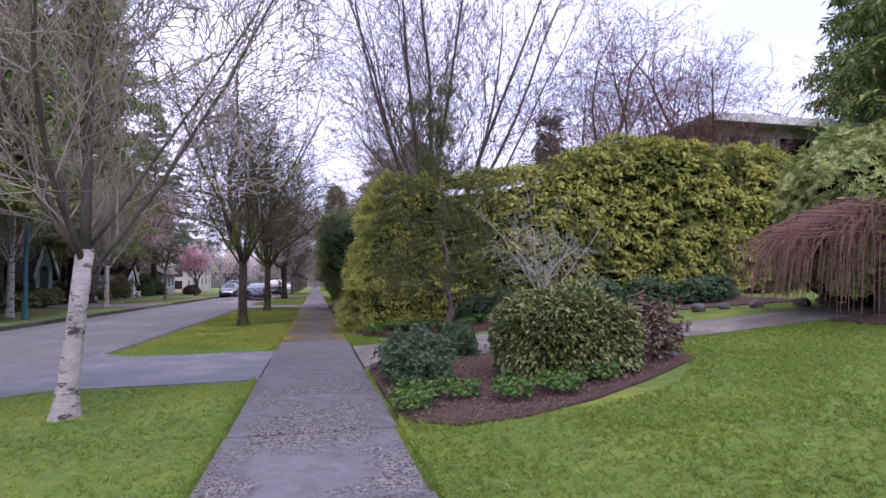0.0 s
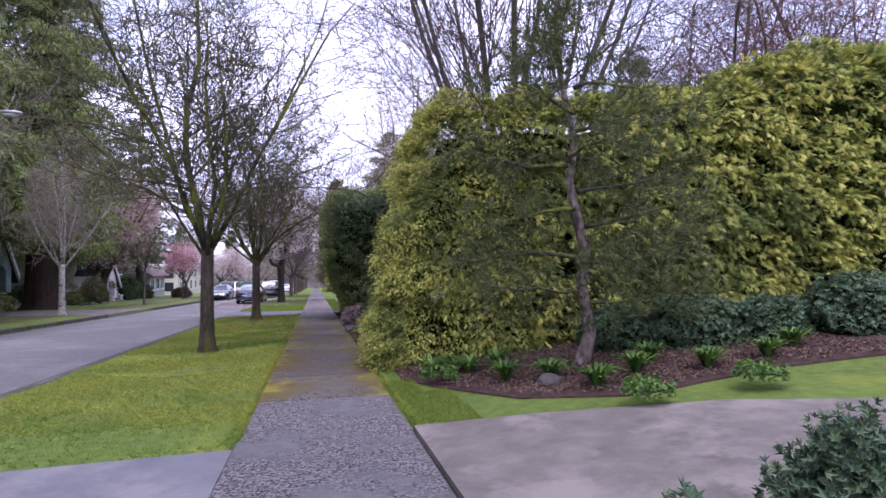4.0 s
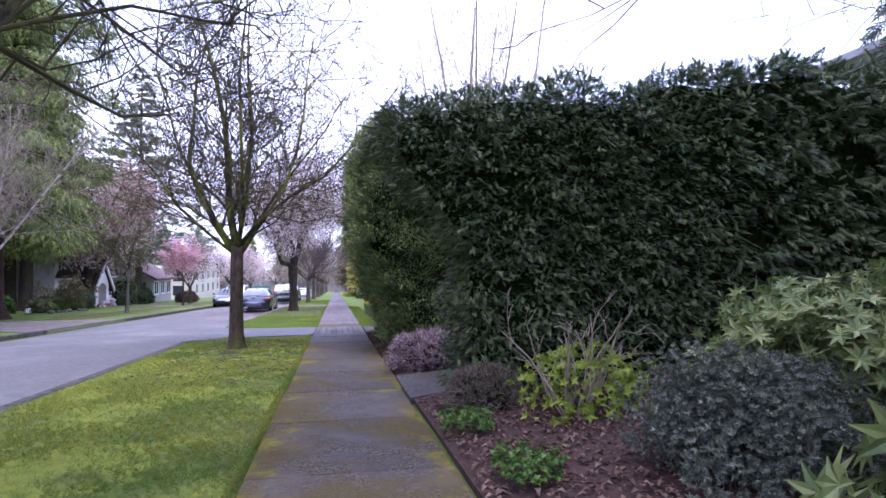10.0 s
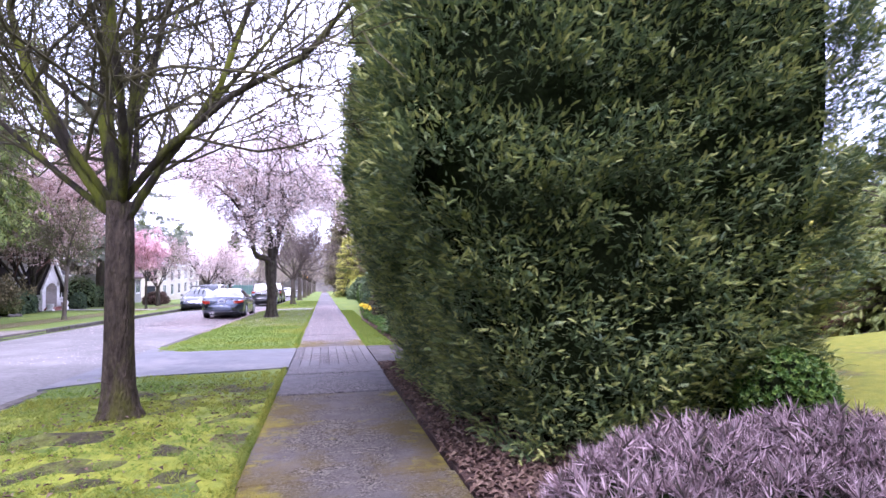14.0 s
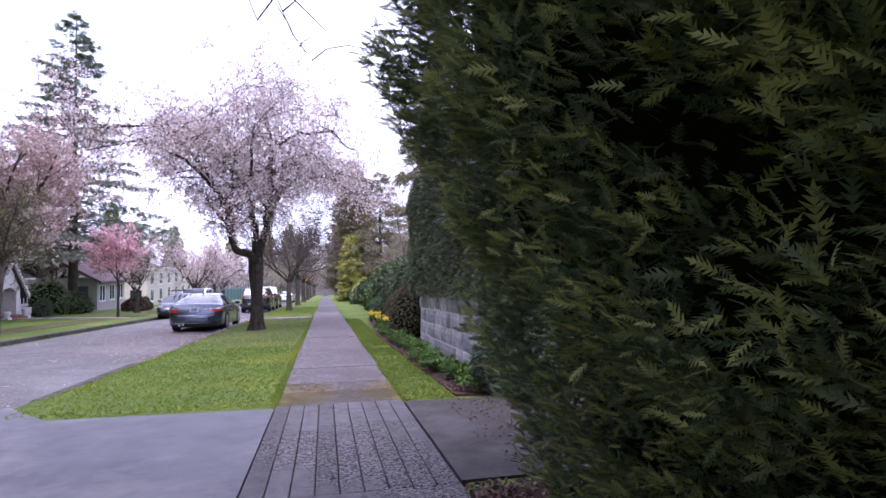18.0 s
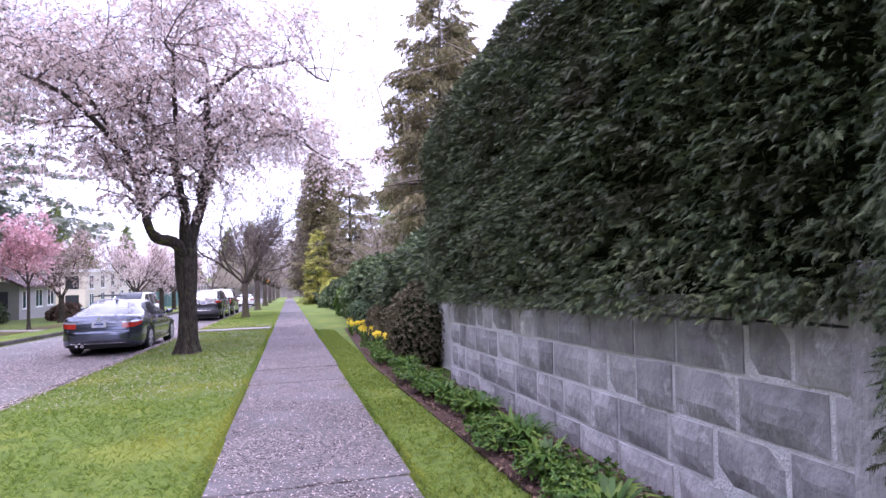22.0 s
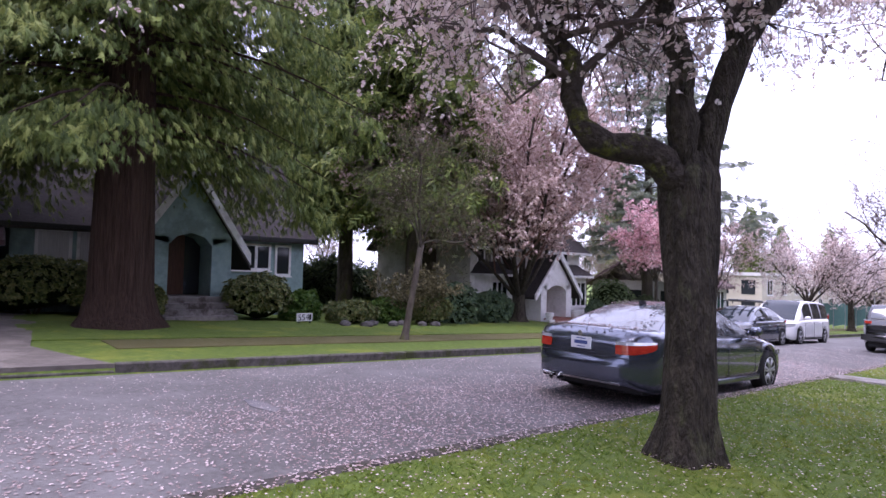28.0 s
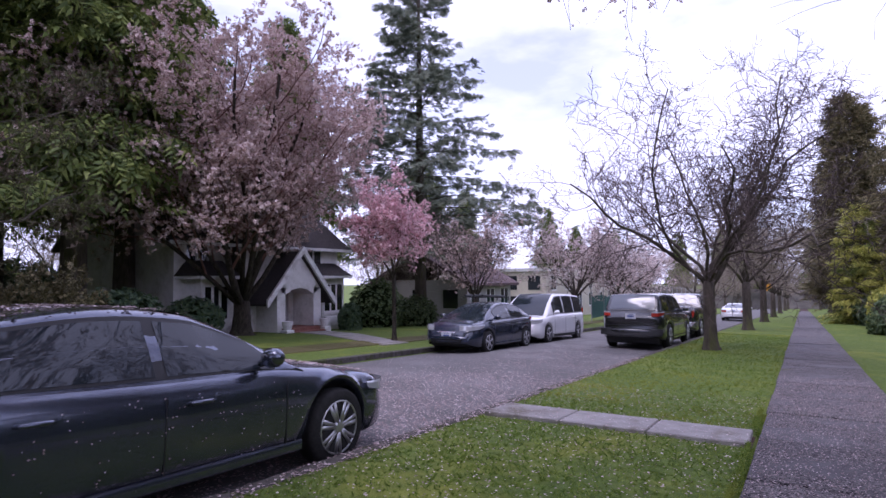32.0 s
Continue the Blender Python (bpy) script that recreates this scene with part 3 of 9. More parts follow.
# mulch beds and mossy lawns
_, in_first_bed = patch("flower_bed", [(0.66, 5.45), (1.1, 5.0), (1.7, 4.95), (2.4, 5.15), (3.2, 5.55), (4.1, 6.1), (3.9, 6.9), (2.6, 8.0), (1.4, 8.55), (0.66, 8.5)], M["soil"], "dark mulch flower bed", "flower bed", 0.02, bumpy=0.05)
_, in_pine_bed = patch("flower_bed", [(0.85, 13.6), (1.1, 12.9), (1.7, 11.75), (2.6, 11.2), (4.2, 11.3), (6.2, 10.9), (9.0, 9.4), (9.6, 12.5), (5, 15.4), (0.9, 15.4)], M["soil"], "reddish mulch bed beneath the hedge", "flower bed", 0.02, bumpy=0.06)
patch("flower_bed", [(0.64, 15.4), (2.6, 15.4), (6.5, 17.0), (6.5, 21.3), (2.6, 21.8), (1.9, 23.7), (0.64, 23.62)], M["soil"], "leafy mulch bed beside the pavement", "flower bed", 0.03, bumpy=0.05)
patch("flower_bed", [(0.62, 23.6), (1.7, 23.9), (1.7, 30.3), (0.62, 30.3)], M["soil"], "bed of brown fallen leaves under the hedge", "flower bed", 0.03, bumpy=0.04)
patch("flower_bed", [(1.25, 33.4), (2.0, 33.4), (2.0, 41.0), (3.0, 52.0), (1.6, 52.0), (1.15, 42.5)], M["soil"], "narrow mulch border below a stone wall", "flower bed", 0.02, bumpy=0.03)
patch("flower_bed", [(7.0, 6.0), (9.6, 5.6), (9.6, 7.1), (7.0, 7.1)], M["soil"], "mulch bed round a weeping shrub", "flower bed", 0.03, bumpy=0.04)
patch("moss_lawn", [(1.3, 22.0), (9.0, 21.0), (9.0, 29.2), (2.2, 29.2), (1.8, 25.6), (1.3, 23.4)], M["moss_lawn"], "yellow-green mossy lawn", "lawn", 0.03, bumpy=0.02)
patch("front_garden", [(-13.3, 42.6), (-21.6, 42.8), (-21.6, 60.8), (-13.3, 60.0)], M["lawn"], "shaded lawn in front of a house", "lawn", 0.02, bumpy=0.05)


patch("garden_walk", [(0.6, 21.2), (2.2, 21.45), (4.6, 21.4), (4.6, 22.4), (2.3, 22.65), (0.6, 22.75)], M["walk_concrete"], "brown-grey concrete garden walk meeting the pavement", "path", 0.06, bumpy=0.0)
patch("worn_verge", [(-0.84, 22.6), (-0.84, 28.9), (-1.8, 29.2), (-2.9, 28.6), (-3.0, 26.4), (-2.3, 24.6), (-1.5, 23.2)], M["worn_turf"], "worn muddy turf with tufts of moss round a tree", "lawn", -0.018, bumpy=0.09, step=0.12)
patch("mossy_verge", [(-3.5, 15.6), (-2.2, 14.9), (-0.85, 15.5), (-0.82, 20.0), (-0.84, 28.0), (-2.0, 28.6), (-3.5, 27.6), (-3.52, 20.0)], M["yellow_moss"], "yellow-green moss spreading through the verge", "lawn", -0.006, bumpy=0.02)


# ---- foliage helpers ----
def fan(n, spread, length, width, droop=0.2):
    """A flat spray of narrow leaflets from one stalk, growing along +x with its face up."""
    vs, fs = [(0.0, 0.0, 0.0)], []
    for i in range(n):
        a = spread * (i / max(1, n - 1) - 0.5)
        L = length * (1 - 0.4 * abs(a) / max(0.01, spread / 2)) * (1 if i % 2 else 0.86)
        c, s = math.cos(a), math.sin(a)
        k = len(vs)
        vs += [(0.6 * L * c + width * s, 0.6 * L * s - width * c, -droop * L * 0.25), (L * c, L * s, -droop * L), (0.6 * L * c - width * s, 0.6 * L * s + width * c, -droop * L * 0.25)]
        fs.append((0, k, k + 1, k + 2))
    return np.array(vs, float), np.array(fs, int)


def feather(pairs, length, width, droop=0.2):
    """A flat feathery spray: pointed leaflets on both sides of one spine."""
    vs, fs = [], []
    for i in range(pairs):
        x = length * 0.82 * i / pairs
        step = length * 0.82 / pairs
        for s in (1, -1):
            k = len(vs)
            r = length * (0.34 - 0.2 * abs(i / pairs - 0.3)) * (1 + 0.35 * math.sin(i * 5.1 + s * 2.3))
            vs += [(x, 0.0, -droop * x * x / length), (x + step * 0.9, s * width * 0.4, -droop * x * x / length), (x + r * 0.8, s * (r * 0.66 + width), -droop * (x + r) * (0.7 + 0.3 * math.sin(i * 3.7 + s)))]
            fs.append((k, k + 1, k + 2) if s > 0 else (k, k + 2, k + 1))
    k = len(vs)
    x = length * 0.75
    vs += [(x, -width, -droop * x * 0.8), (x, width, -droop * x * 0.8), (length * 1.06, 0, -droop * length)]
    fs.append((k, k + 2, k + 1))
    return np.array(vs, float), np.array(fs, int)


def spray(pairs, length, droop=0.3, wide=0.42, ragged=0.3):
    """A flat lacy spray in one piece: pointed leaflets that share one drooping spine."""
    vs, fs = [], []
    for i in range(pairs + 1):
        x = length * 0.86 * i / pairs
        vs.append((x, 0.0, -droop * x * x / length))
    for i in range(pairs):
        for sgn in (1, -1):
            r = length * wide * (1.05 - 0.75 * abs(i / pairs - 0.35)) * (1 + ragged * math.sin(i * 5.1 + sgn * 2.3))
            x = vs[i][0] + r * 0.82
            k = len(vs)
            vs.append((x, sgn * r * 0.62, -droop * x * x / length - droop * r * (0.5 + 0.3 * math.sin(i * 3.7 + sgn))))
            fs.append((i, i + 1, k) if sgn > 0 else (i, k, i + 1))
    k = len(vs)
    a = length * 0.07
    vs += [(length * 0.8, -a, vs[pairs][2]), (length * 0.8, a, vs[pairs][2]), (length * 1.08, 0, -droop * length * 1.2)]
    fs += [(pairs, k, k + 2), (pairs, k + 2, k + 1)]
    return np.array(vs, float), np.array(fs, int)


def tuft(n, length, width, rng):
    """Thin needles that fan out from one point."""
    vs, fs = [], []
    for i in range(n):
        d = rng.normal(size=3)
        d[0] = abs(d[0]) + 0.5
        d /= np.linalg.norm(d)
        s = np.cross(d, rng.normal(size=3))
        s *= width / np.linalg.norm(s)
        k = len(vs)
        vs += [tuple(-s), tuple(s), tuple(d * length)]
        fs.append((k, k + 1, k + 2))
    return np.array(vs, float), np.array(fs, int)


def leaf(length, width, fold=0.15):
    """A single pointed leaf, folded along its rib."""
    L, w, h = length, width / 2, fold * width
    return np.array([(0, 0, 0), (0.45 * L, -w, h), (0.5 * L, 0, -0.03 * L), (0.45 * L, w, h), (L, 0, -0.15 * L)], float), np.array([(0, 1, 2), (0, 2, 3), (1, 4, 2), (2, 4, 3)], int)


def rosette(n, length, width, lift=0.3, simple=False):
    """Leaves round one point, opening upwards along +x."""
    vs, fs = [], []
    lv, lf = leaf(length, width)
    if simple:
        lv, lf = np.array([(0, 0, 0), (0.5 * length, -width / 2, 0.1 * width), (length, 0, -0.15 * length), (0.5 * length, width / 2, 0.1 * width)]), np.array([(0, 1, 2, 3)])
    for i in range(n):
        a = 2 * math.pi * i / n
        d = Vector((lift, math.cos(a), math.sin(a))).normalized()
        u = Vector((1, 0, 0))
        w = d.cross(u).normalized()
        u2 = w.cross(d)
        for v in lv:
            q = d * v[0] + w * v[1] + u2 * v[2]
            vs.append((q.x, q.y, q.z))
        fs += [tuple(int(j) + len(lv) * i for j in f) for f in lf]
    return np.array(vs, float), np.array(fs, int)


def scatter(m, template, pos, out, rng, size=(0.7, 1.3), wild=0.5, flat=0.0, roll=1.0):
    """Puts copies of a template at pos, growing along out, each turned a little."""
    tv, tf = template
    n = len(pos)
    if n == 0:
        return
    d = out + rng.normal(size=(n, 3)) * wild
    d[:, 2] *= 1 - flat
    d /= np.linalg.norm(d, axis=1)[:, None] + 1e-9
    up = np.tile(np.array([0.0, 0.0, 1.0]), (n, 1)) + rng.normal(size=(n, 3)) * 0.6 * roll
    s = np.cross(up, d)
    s /= np.linalg.norm(s, axis=1)[:, None] + 1e-9
    u = np.cross(d, s)
    k = rng.uniform(size[0], size[1], n)
    vs = pos[:, None, :] + k[:, None, None] * (tv[None, :, 0:1] * d[:, None, :] + tv[None, :, 1:2] * s[:, None, :] + tv[None, :, 2:3] * u[:, None, :])
    fs = tf[None, :, :] + (np.arange(n) * len(tv))[:, None, None]
    m.add_np(vs.reshape(-1, 3), fs.reshape(-1, tf.shape[1]))


def box_points(rng, x0, x1, y0, y1, h, n, faces="fblrt", r=0.35, wave=0.15, freq=1.1, seed=0.0):
    """Points and outward directions on a rounded, uneven block standing on the slope; h(x, y) is its height."""
    areas = {"f": (x1 - x0) * h((x0 + x1) / 2, y0), "b": (x1 - x0) * h((x0 + x1) / 2, y1), "l": (y1 - y0) * h(x0, (y0 + y1) / 2), "r": (y1 - y0) * h(x1, (y0 + y1) / 2), "t": (x1 - x0) * (y1 - y0)}
    tot = sum(areas[f] for f in faces)
    P, D = [], []
    for f in faces:
        k = int(n * areas[f] / tot)
        for _ in range(k):
            u, v = rng.random(), rng.random()
            if f in "fb":
                x, y = x0 + u * (x1 - x0), y0 if f == "f" else y1
                hh = h(x, y)
                z = v * hh
                d = (0, -1 if f == "f" else 1, 0.0)
            elif f in "lr":
                x, y = x0 if f == "l" else x1, y0 + u * (y1 - y0)
                hh = h(x, y)
                z = v * hh
                d = (-1 if f == "l" else 1, 0, 0.0)
            else:
                x, y = x0 + u * (x1 - x0), y0 + v * (y1 - y0)
                hh = h(x, y)
                z = hh
                d = (0, 0, 1)
            # round the edges
            dx = max(0, x0 + r - x) - max(0, x - x1 + r)
            dy = max(0, y0 + r - y) - max(0, y - y1 + r)
            dz = -max(0, z - (hh - r))
            e = Vector((dx, dy, dz))
            if e.length > 1e-6:
                e2 = e.normalized() * r
                x, y, z = x + dx - e2.x, y + dy - e2.y, z + dz - e2.z
                d = tuple(-e2.normalized())
            w = wave * (noise.noise((x * freq + seed, y * freq, z * freq)) + 0.45 * noise.noise((x * 3.3 * freq, y * 3.3 * freq + seed, z * 3.3 * freq)))
            P.append((x + d[0] * w, y + d[1] * w, gz(x, y) + max(0.03, z + d[2] * w)))
            D.append(d)
    return np.array(P), np.array(D, float)


def core_block(x0, x1, y0, y1, h, inset, wave=0.12, freq=1.1, step=0.35, z0=0.0, bulge=0.0, reach=(0.0, 2.4), flare=0.0):
    """The inside of a hedge: an uneven block a little smaller than its leaves; near-black core colours paint its shade.
    """
    m = Mesh()
    a, b, c, d = x0 + inset, x1 - inset, y0 + inset, y1 - inset
    xs_, ys_ = frange(a, b, step), frange(c, d, step)
    ring = [(x, c) for x in xs_[:-1]] + [(b, y) for y in ys_[:-1]] + [(x, d) for x in xs_[:0:-1]] + [(a, y) for y in ys_[:0:-1]]
    lev = 9
    cx, cy = (a + b) / 2, (c + d) / 2
    vs = []
    for i in range(lev + 1):
        for x, y in ring:
            t = i / lev
            hh = max(0.1, h(x, y) - inset)
            sh = 0.25 * max(0, t - 0.75) * 4
            k = 1 - sh * 0.12
            qx, qy = cx + (x - cx) * (1 - sh * 0.2 / max(0.5, abs(b - a))), cy + (y - cy) * (1 - sh * 0.2 / max(0.5, abs(d - c)))
            w = wave * noise.noise((x * freq, y * freq, t * hh * freq + 5))
            zq = t * hh
            rr = min(0.28, (b - a) * 0.45, (d - c) * 0.45)
            ex = max(0, a + rr - qx) - max(0, qx - b + rr)
            ey = max(0, c + rr - qy) - max(0, qy - d + rr)
            ez = -max(0, zq - (hh - rr))
            el = math.sqrt(ex * ex + ey * ey + ez * ez)
            if el > rr:
                f = 1 - rr / el
                qx, qy, zq = qx + ex * f, qy + ey * f, zq + ez * f
            qx += smooth(reach[0], reach[1], zq) * (flare * (qx - x0) / (x1 - x0) - bulge * min(1, (x1 - qx) / min(2.0, x1 - x0)))
            vs.append((qx + w, qy + w, gz(x, y) + z0 + zq + w * 0.5))
    k = len(ring)
    fs = [(i * k + j, i * k + (j + 1) % k, (i + 1) * k + (j + 1) % k, (i + 1) * k + j) for i in range(lev) for j in range(k)]
    # lid
    nx, ny = len(xs_), len(ys_)
    top = {}
    for i, x in enumerate(xs_):
        for j, y in enumerate(ys_):
            if 0 < i < nx - 1 and 0 < j < ny - 1:
                top[i, j] = len(vs)
                vs.append((x - bulge * min(1, (x1 - x) / min(2.0, x1 - x0)) + flare * (x - x0) / (x1 - x0), y, gz(x, y) + z0 + max(0.1, h(x, y) - inset - 0.04) + wave * 0.4 * noise.noise((x * freq, y * freq, 9))))
    order = [(i, 0) for i in range(nx - 1)] + [(nx - 1, j) for j in range(ny - 1)] + [(i, ny - 1) for i in range(nx - 1, 0, -1)] + [(0, j) for j in range(ny - 1, 0, -1)]
    for q, (i, j) in enumerate(order):
        top[i, j] = lev * k + q
    fs += [(top[i, j], top[i + 1, j], top[i + 1, j + 1], top[i, j + 1]) for i in range(nx - 1) for j in range(ny - 1)]
    m.add(vs, fs)
    return m


def boughs(rng, P, D, per, reach, fall, gaps, gap_scale):
    """Spreads each anchor into a flat, drooping bough of sprays; returns places, directions and how far out each spray sits."""
    if gaps:
        g = np.array([noise.noise(tuple(p * gap_scale)) + 0.5 * noise.noise(tuple(p * gap_scale * 2.7 + 9.0)) for p in P])
        keep = g > -gaps
        P, D = P[keep], D[keep]
    n = len(P)
    up = np.tile([0.0, 0.0, 1.0], (n, 1)) + rng.normal(size=(n, 3)) * 0.25
    flat_ = np.abs(D[:, 2:3]) > 0.8
    up = np.where(flat_, np.stack([rng.normal(size=n), rng.normal(size=n), np.full(n, 0.2)], 1), up)
    S = np.cross(up, D)
    S /= np.linalg.norm(S, axis=1)[:, None] + 1e-9
    size = rng.uniform(0.65, 1.35, (n, 1))
    out = rng.uniform(-1.0, 1.0, (n, per))
    side = rng.normal(size=(n, per)) * 0.55 * (1.15 - 0.5 * np.clip(out, 0, 1))
    th = rng.normal(size=(n, per)) * 0.13
    lean = rng.normal(size=(n, 1)) * 0.35
    k = size * reach
    Q = P[:, None, :] + D[:, None, :] * (out * k)[..., None] + S[:, None, :] * (side * k + lean * out * k)[..., None]
    Q[..., 2] += th * k - fall * k * (np.clip(out + 0.4, 0, 2) ** 2 + side ** 2 * 0.8)
    E = D[:, None, :] + S[:, None, :] * (side * 0.9)[..., None]
    E[..., 2] -= fall * (0.5 + 0.8 * np.clip(out, 0, 1))
    return Q.reshape(-1, 3), E.reshape(-1, 3), (out + rng.normal(size=out.shape) * 0.35).reshape(-1)


def hedge(name, x0, x1, y0, y1, h, material, core, template, n, label, faces="fblrt", wave=0.15, freq=1.1, wild=0.5, size=(0.7, 1.3), inset=0.16, seed=1, droop=0.0, r=0.35, flat=0.0, roll=1.0, z0=0.0, bulge=0.0, reach=(0.0, 2.4), per=1, spread=0.1, fall=0.3, gaps=0.0, gap_scale=2.2, thin=None, tips=None, tip_cut=0.25, flare=0.0, fine=None):
    rng = np.random.default_rng(seed)
    t = thing(name, 0, 0, 0, label, "hedge")
    P, D = box_points(rng, x0, x1, y0, y1, h, n // per, faces, wave=wave, freq=freq, r=r, seed=seed)
    D[:, 2] += droop
    if bulge or flare:
        zz = P[:, 2] - np.array([gz(a, c) for a, c in P[:, :2]])
        s = np.clip((zz - reach[0]) / (reach[1] - reach[0]), 0, 1)
        s = s * s * (3 - 2 * s)
        X = P[:, 0].copy()
        P[:, 0] -= bulge * s * np.clip((x1 - X) / min(2.0, x1 - x0), 0, 1)
        P[:, 0] += flare * s * np.clip((X - x0) / (x1 - x0), 0, 1)
    P[:, 2] += z0
    scale = np.ones(len(P))
    if thin:
        far = P[:, 0] > thin[0]
        keep = ~far | (rng.random(len(P)) < thin[1])
        P, D = P[keep], D[keep]
    tip = np.zeros(len(P))
    if per > 1:
        P, D, tip = boughs(rng, P, D, per, spread, fall, gaps, gap_scale)
        if fine:
            near = P[:, 0] < fine[0]
            k = int(near.sum()) * (fine[1] - 1)
            pick = np.repeat(np.flatnonzero(near), fine[1] - 1)
            P = np.concatenate([P, P[pick] + rng.normal(size=(k, 3)) * 0.03])
            D, tip = np.concatenate([D, D[pick]]), np.concatenate([tip, tip[pick]])
    else:
        P = P - D * rng.uniform(0.02, 0.04 + inset, (len(P), 1))
    groups = [(tip <= tip_cut, material, "foliage"), (tip > tip_cut, tips, "young_growth")] if tips else [(tip < 99, material, "foliage")]
    for pick, mt, nm in groups:
        m = Mesh()
        near = P[:, 0] <= thin[0] if thin else P[:, 0] < 1e9
        close = P[:, 0] < (fine[0] if fine else -1e9)
        scatter(m, template, P[pick & near & ~close], D[pick & near & ~close], rng, size, wild, flat, roll)
        if fine:
            scatter(m, template, P[pick & close], D[pick & close], rng, (size[0] * fine[2], size[1] * fine[2]), wild * 1.3, flat, roll)
        if thin:
            scatter(m, template, P[pick & ~near], D[pick & ~near], rng, (size[0] * thin[2], size[1] * thin[2]), wild, flat, roll)
        part(nm, m, mt, t, kind="stuff")
    # solid block whose dark colour plays the shade between the sprays
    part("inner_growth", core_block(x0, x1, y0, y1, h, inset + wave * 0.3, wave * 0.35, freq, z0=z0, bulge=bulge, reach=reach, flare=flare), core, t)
    return t


FROND = feather(7, 0.17, 0.007, 0.6)
SMALL_FROND = feather(4, 0.115, 0.008, 0.35)
GOLD_SPRAY = spray(5, 0.12, 0.35, 0.56, 0.5)
CEDAR_TIP = spray(5, 0.1, 0.3, 0.42)
YEW_SPRAY = spray(5, 0.085, 0.15, 0.36, 0.2)


# ---- hedges ----
def gold_h(x, y):
    return 3.75 + 0.25 * noise.noise((x * 0.7, y * 0.7, 2)) + 0.5 * smooth(5.4, 6.6, x) - 0.35 * smooth(12.5, 13.8, x)


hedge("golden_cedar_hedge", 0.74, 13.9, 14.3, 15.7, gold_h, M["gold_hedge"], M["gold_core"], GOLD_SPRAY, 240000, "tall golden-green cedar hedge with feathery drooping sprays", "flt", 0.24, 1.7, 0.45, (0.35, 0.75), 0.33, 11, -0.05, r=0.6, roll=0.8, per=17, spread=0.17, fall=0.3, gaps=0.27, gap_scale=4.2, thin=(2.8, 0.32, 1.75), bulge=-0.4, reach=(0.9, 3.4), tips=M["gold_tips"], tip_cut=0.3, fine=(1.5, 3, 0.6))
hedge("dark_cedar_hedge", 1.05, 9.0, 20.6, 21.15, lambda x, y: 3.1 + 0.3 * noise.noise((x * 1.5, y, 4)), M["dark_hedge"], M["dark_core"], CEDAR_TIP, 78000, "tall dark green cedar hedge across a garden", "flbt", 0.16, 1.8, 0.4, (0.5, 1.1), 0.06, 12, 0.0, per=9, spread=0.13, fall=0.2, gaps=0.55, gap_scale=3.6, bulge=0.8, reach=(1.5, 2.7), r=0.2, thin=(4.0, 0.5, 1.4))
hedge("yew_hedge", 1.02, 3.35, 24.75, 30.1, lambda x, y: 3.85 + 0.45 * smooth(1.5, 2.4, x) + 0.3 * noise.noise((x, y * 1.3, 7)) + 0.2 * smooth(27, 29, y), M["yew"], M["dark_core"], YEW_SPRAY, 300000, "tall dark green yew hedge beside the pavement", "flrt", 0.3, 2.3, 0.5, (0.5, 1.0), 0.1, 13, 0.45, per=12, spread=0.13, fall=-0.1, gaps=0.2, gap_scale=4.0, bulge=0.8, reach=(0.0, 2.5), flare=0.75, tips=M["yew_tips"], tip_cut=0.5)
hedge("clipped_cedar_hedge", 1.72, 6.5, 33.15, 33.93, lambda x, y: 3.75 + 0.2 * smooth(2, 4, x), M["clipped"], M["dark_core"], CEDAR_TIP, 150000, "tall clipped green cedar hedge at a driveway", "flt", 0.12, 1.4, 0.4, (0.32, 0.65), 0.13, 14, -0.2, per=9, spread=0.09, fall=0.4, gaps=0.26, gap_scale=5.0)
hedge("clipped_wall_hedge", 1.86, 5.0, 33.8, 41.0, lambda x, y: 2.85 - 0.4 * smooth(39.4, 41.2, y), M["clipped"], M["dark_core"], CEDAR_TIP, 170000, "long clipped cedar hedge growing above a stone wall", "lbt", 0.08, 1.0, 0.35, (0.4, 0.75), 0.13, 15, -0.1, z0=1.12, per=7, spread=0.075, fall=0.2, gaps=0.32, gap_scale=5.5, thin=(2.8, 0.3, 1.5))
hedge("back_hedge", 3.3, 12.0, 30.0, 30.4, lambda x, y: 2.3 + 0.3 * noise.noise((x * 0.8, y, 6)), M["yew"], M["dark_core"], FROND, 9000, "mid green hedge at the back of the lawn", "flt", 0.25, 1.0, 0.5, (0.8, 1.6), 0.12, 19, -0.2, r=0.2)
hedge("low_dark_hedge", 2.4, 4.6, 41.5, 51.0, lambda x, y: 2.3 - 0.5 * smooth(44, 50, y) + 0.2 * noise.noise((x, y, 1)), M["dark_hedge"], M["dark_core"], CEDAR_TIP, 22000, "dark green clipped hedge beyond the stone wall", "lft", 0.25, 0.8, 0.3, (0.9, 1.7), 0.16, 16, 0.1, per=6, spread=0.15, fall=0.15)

# thicket that closes the end of the street
th_ = core_block(-70, 60, 192, 200, lambda x, y: 4.5 + 2.5 * noise.noise((x * 0.12, y * 0.1, 0)), 0.2, 0.8, 0.3, 2.5)
M["far_wood"] = mat("distant_bare_wood", (0.1, 0.095, 0.085), (0.2, 0.18, 0.16), 0.6, 1.0, 0.8, 3, spec=0.0)
structure("backdrop_thicket", th_, M["far_wood"], "distant tan wood at the end of the street", "trees", True)

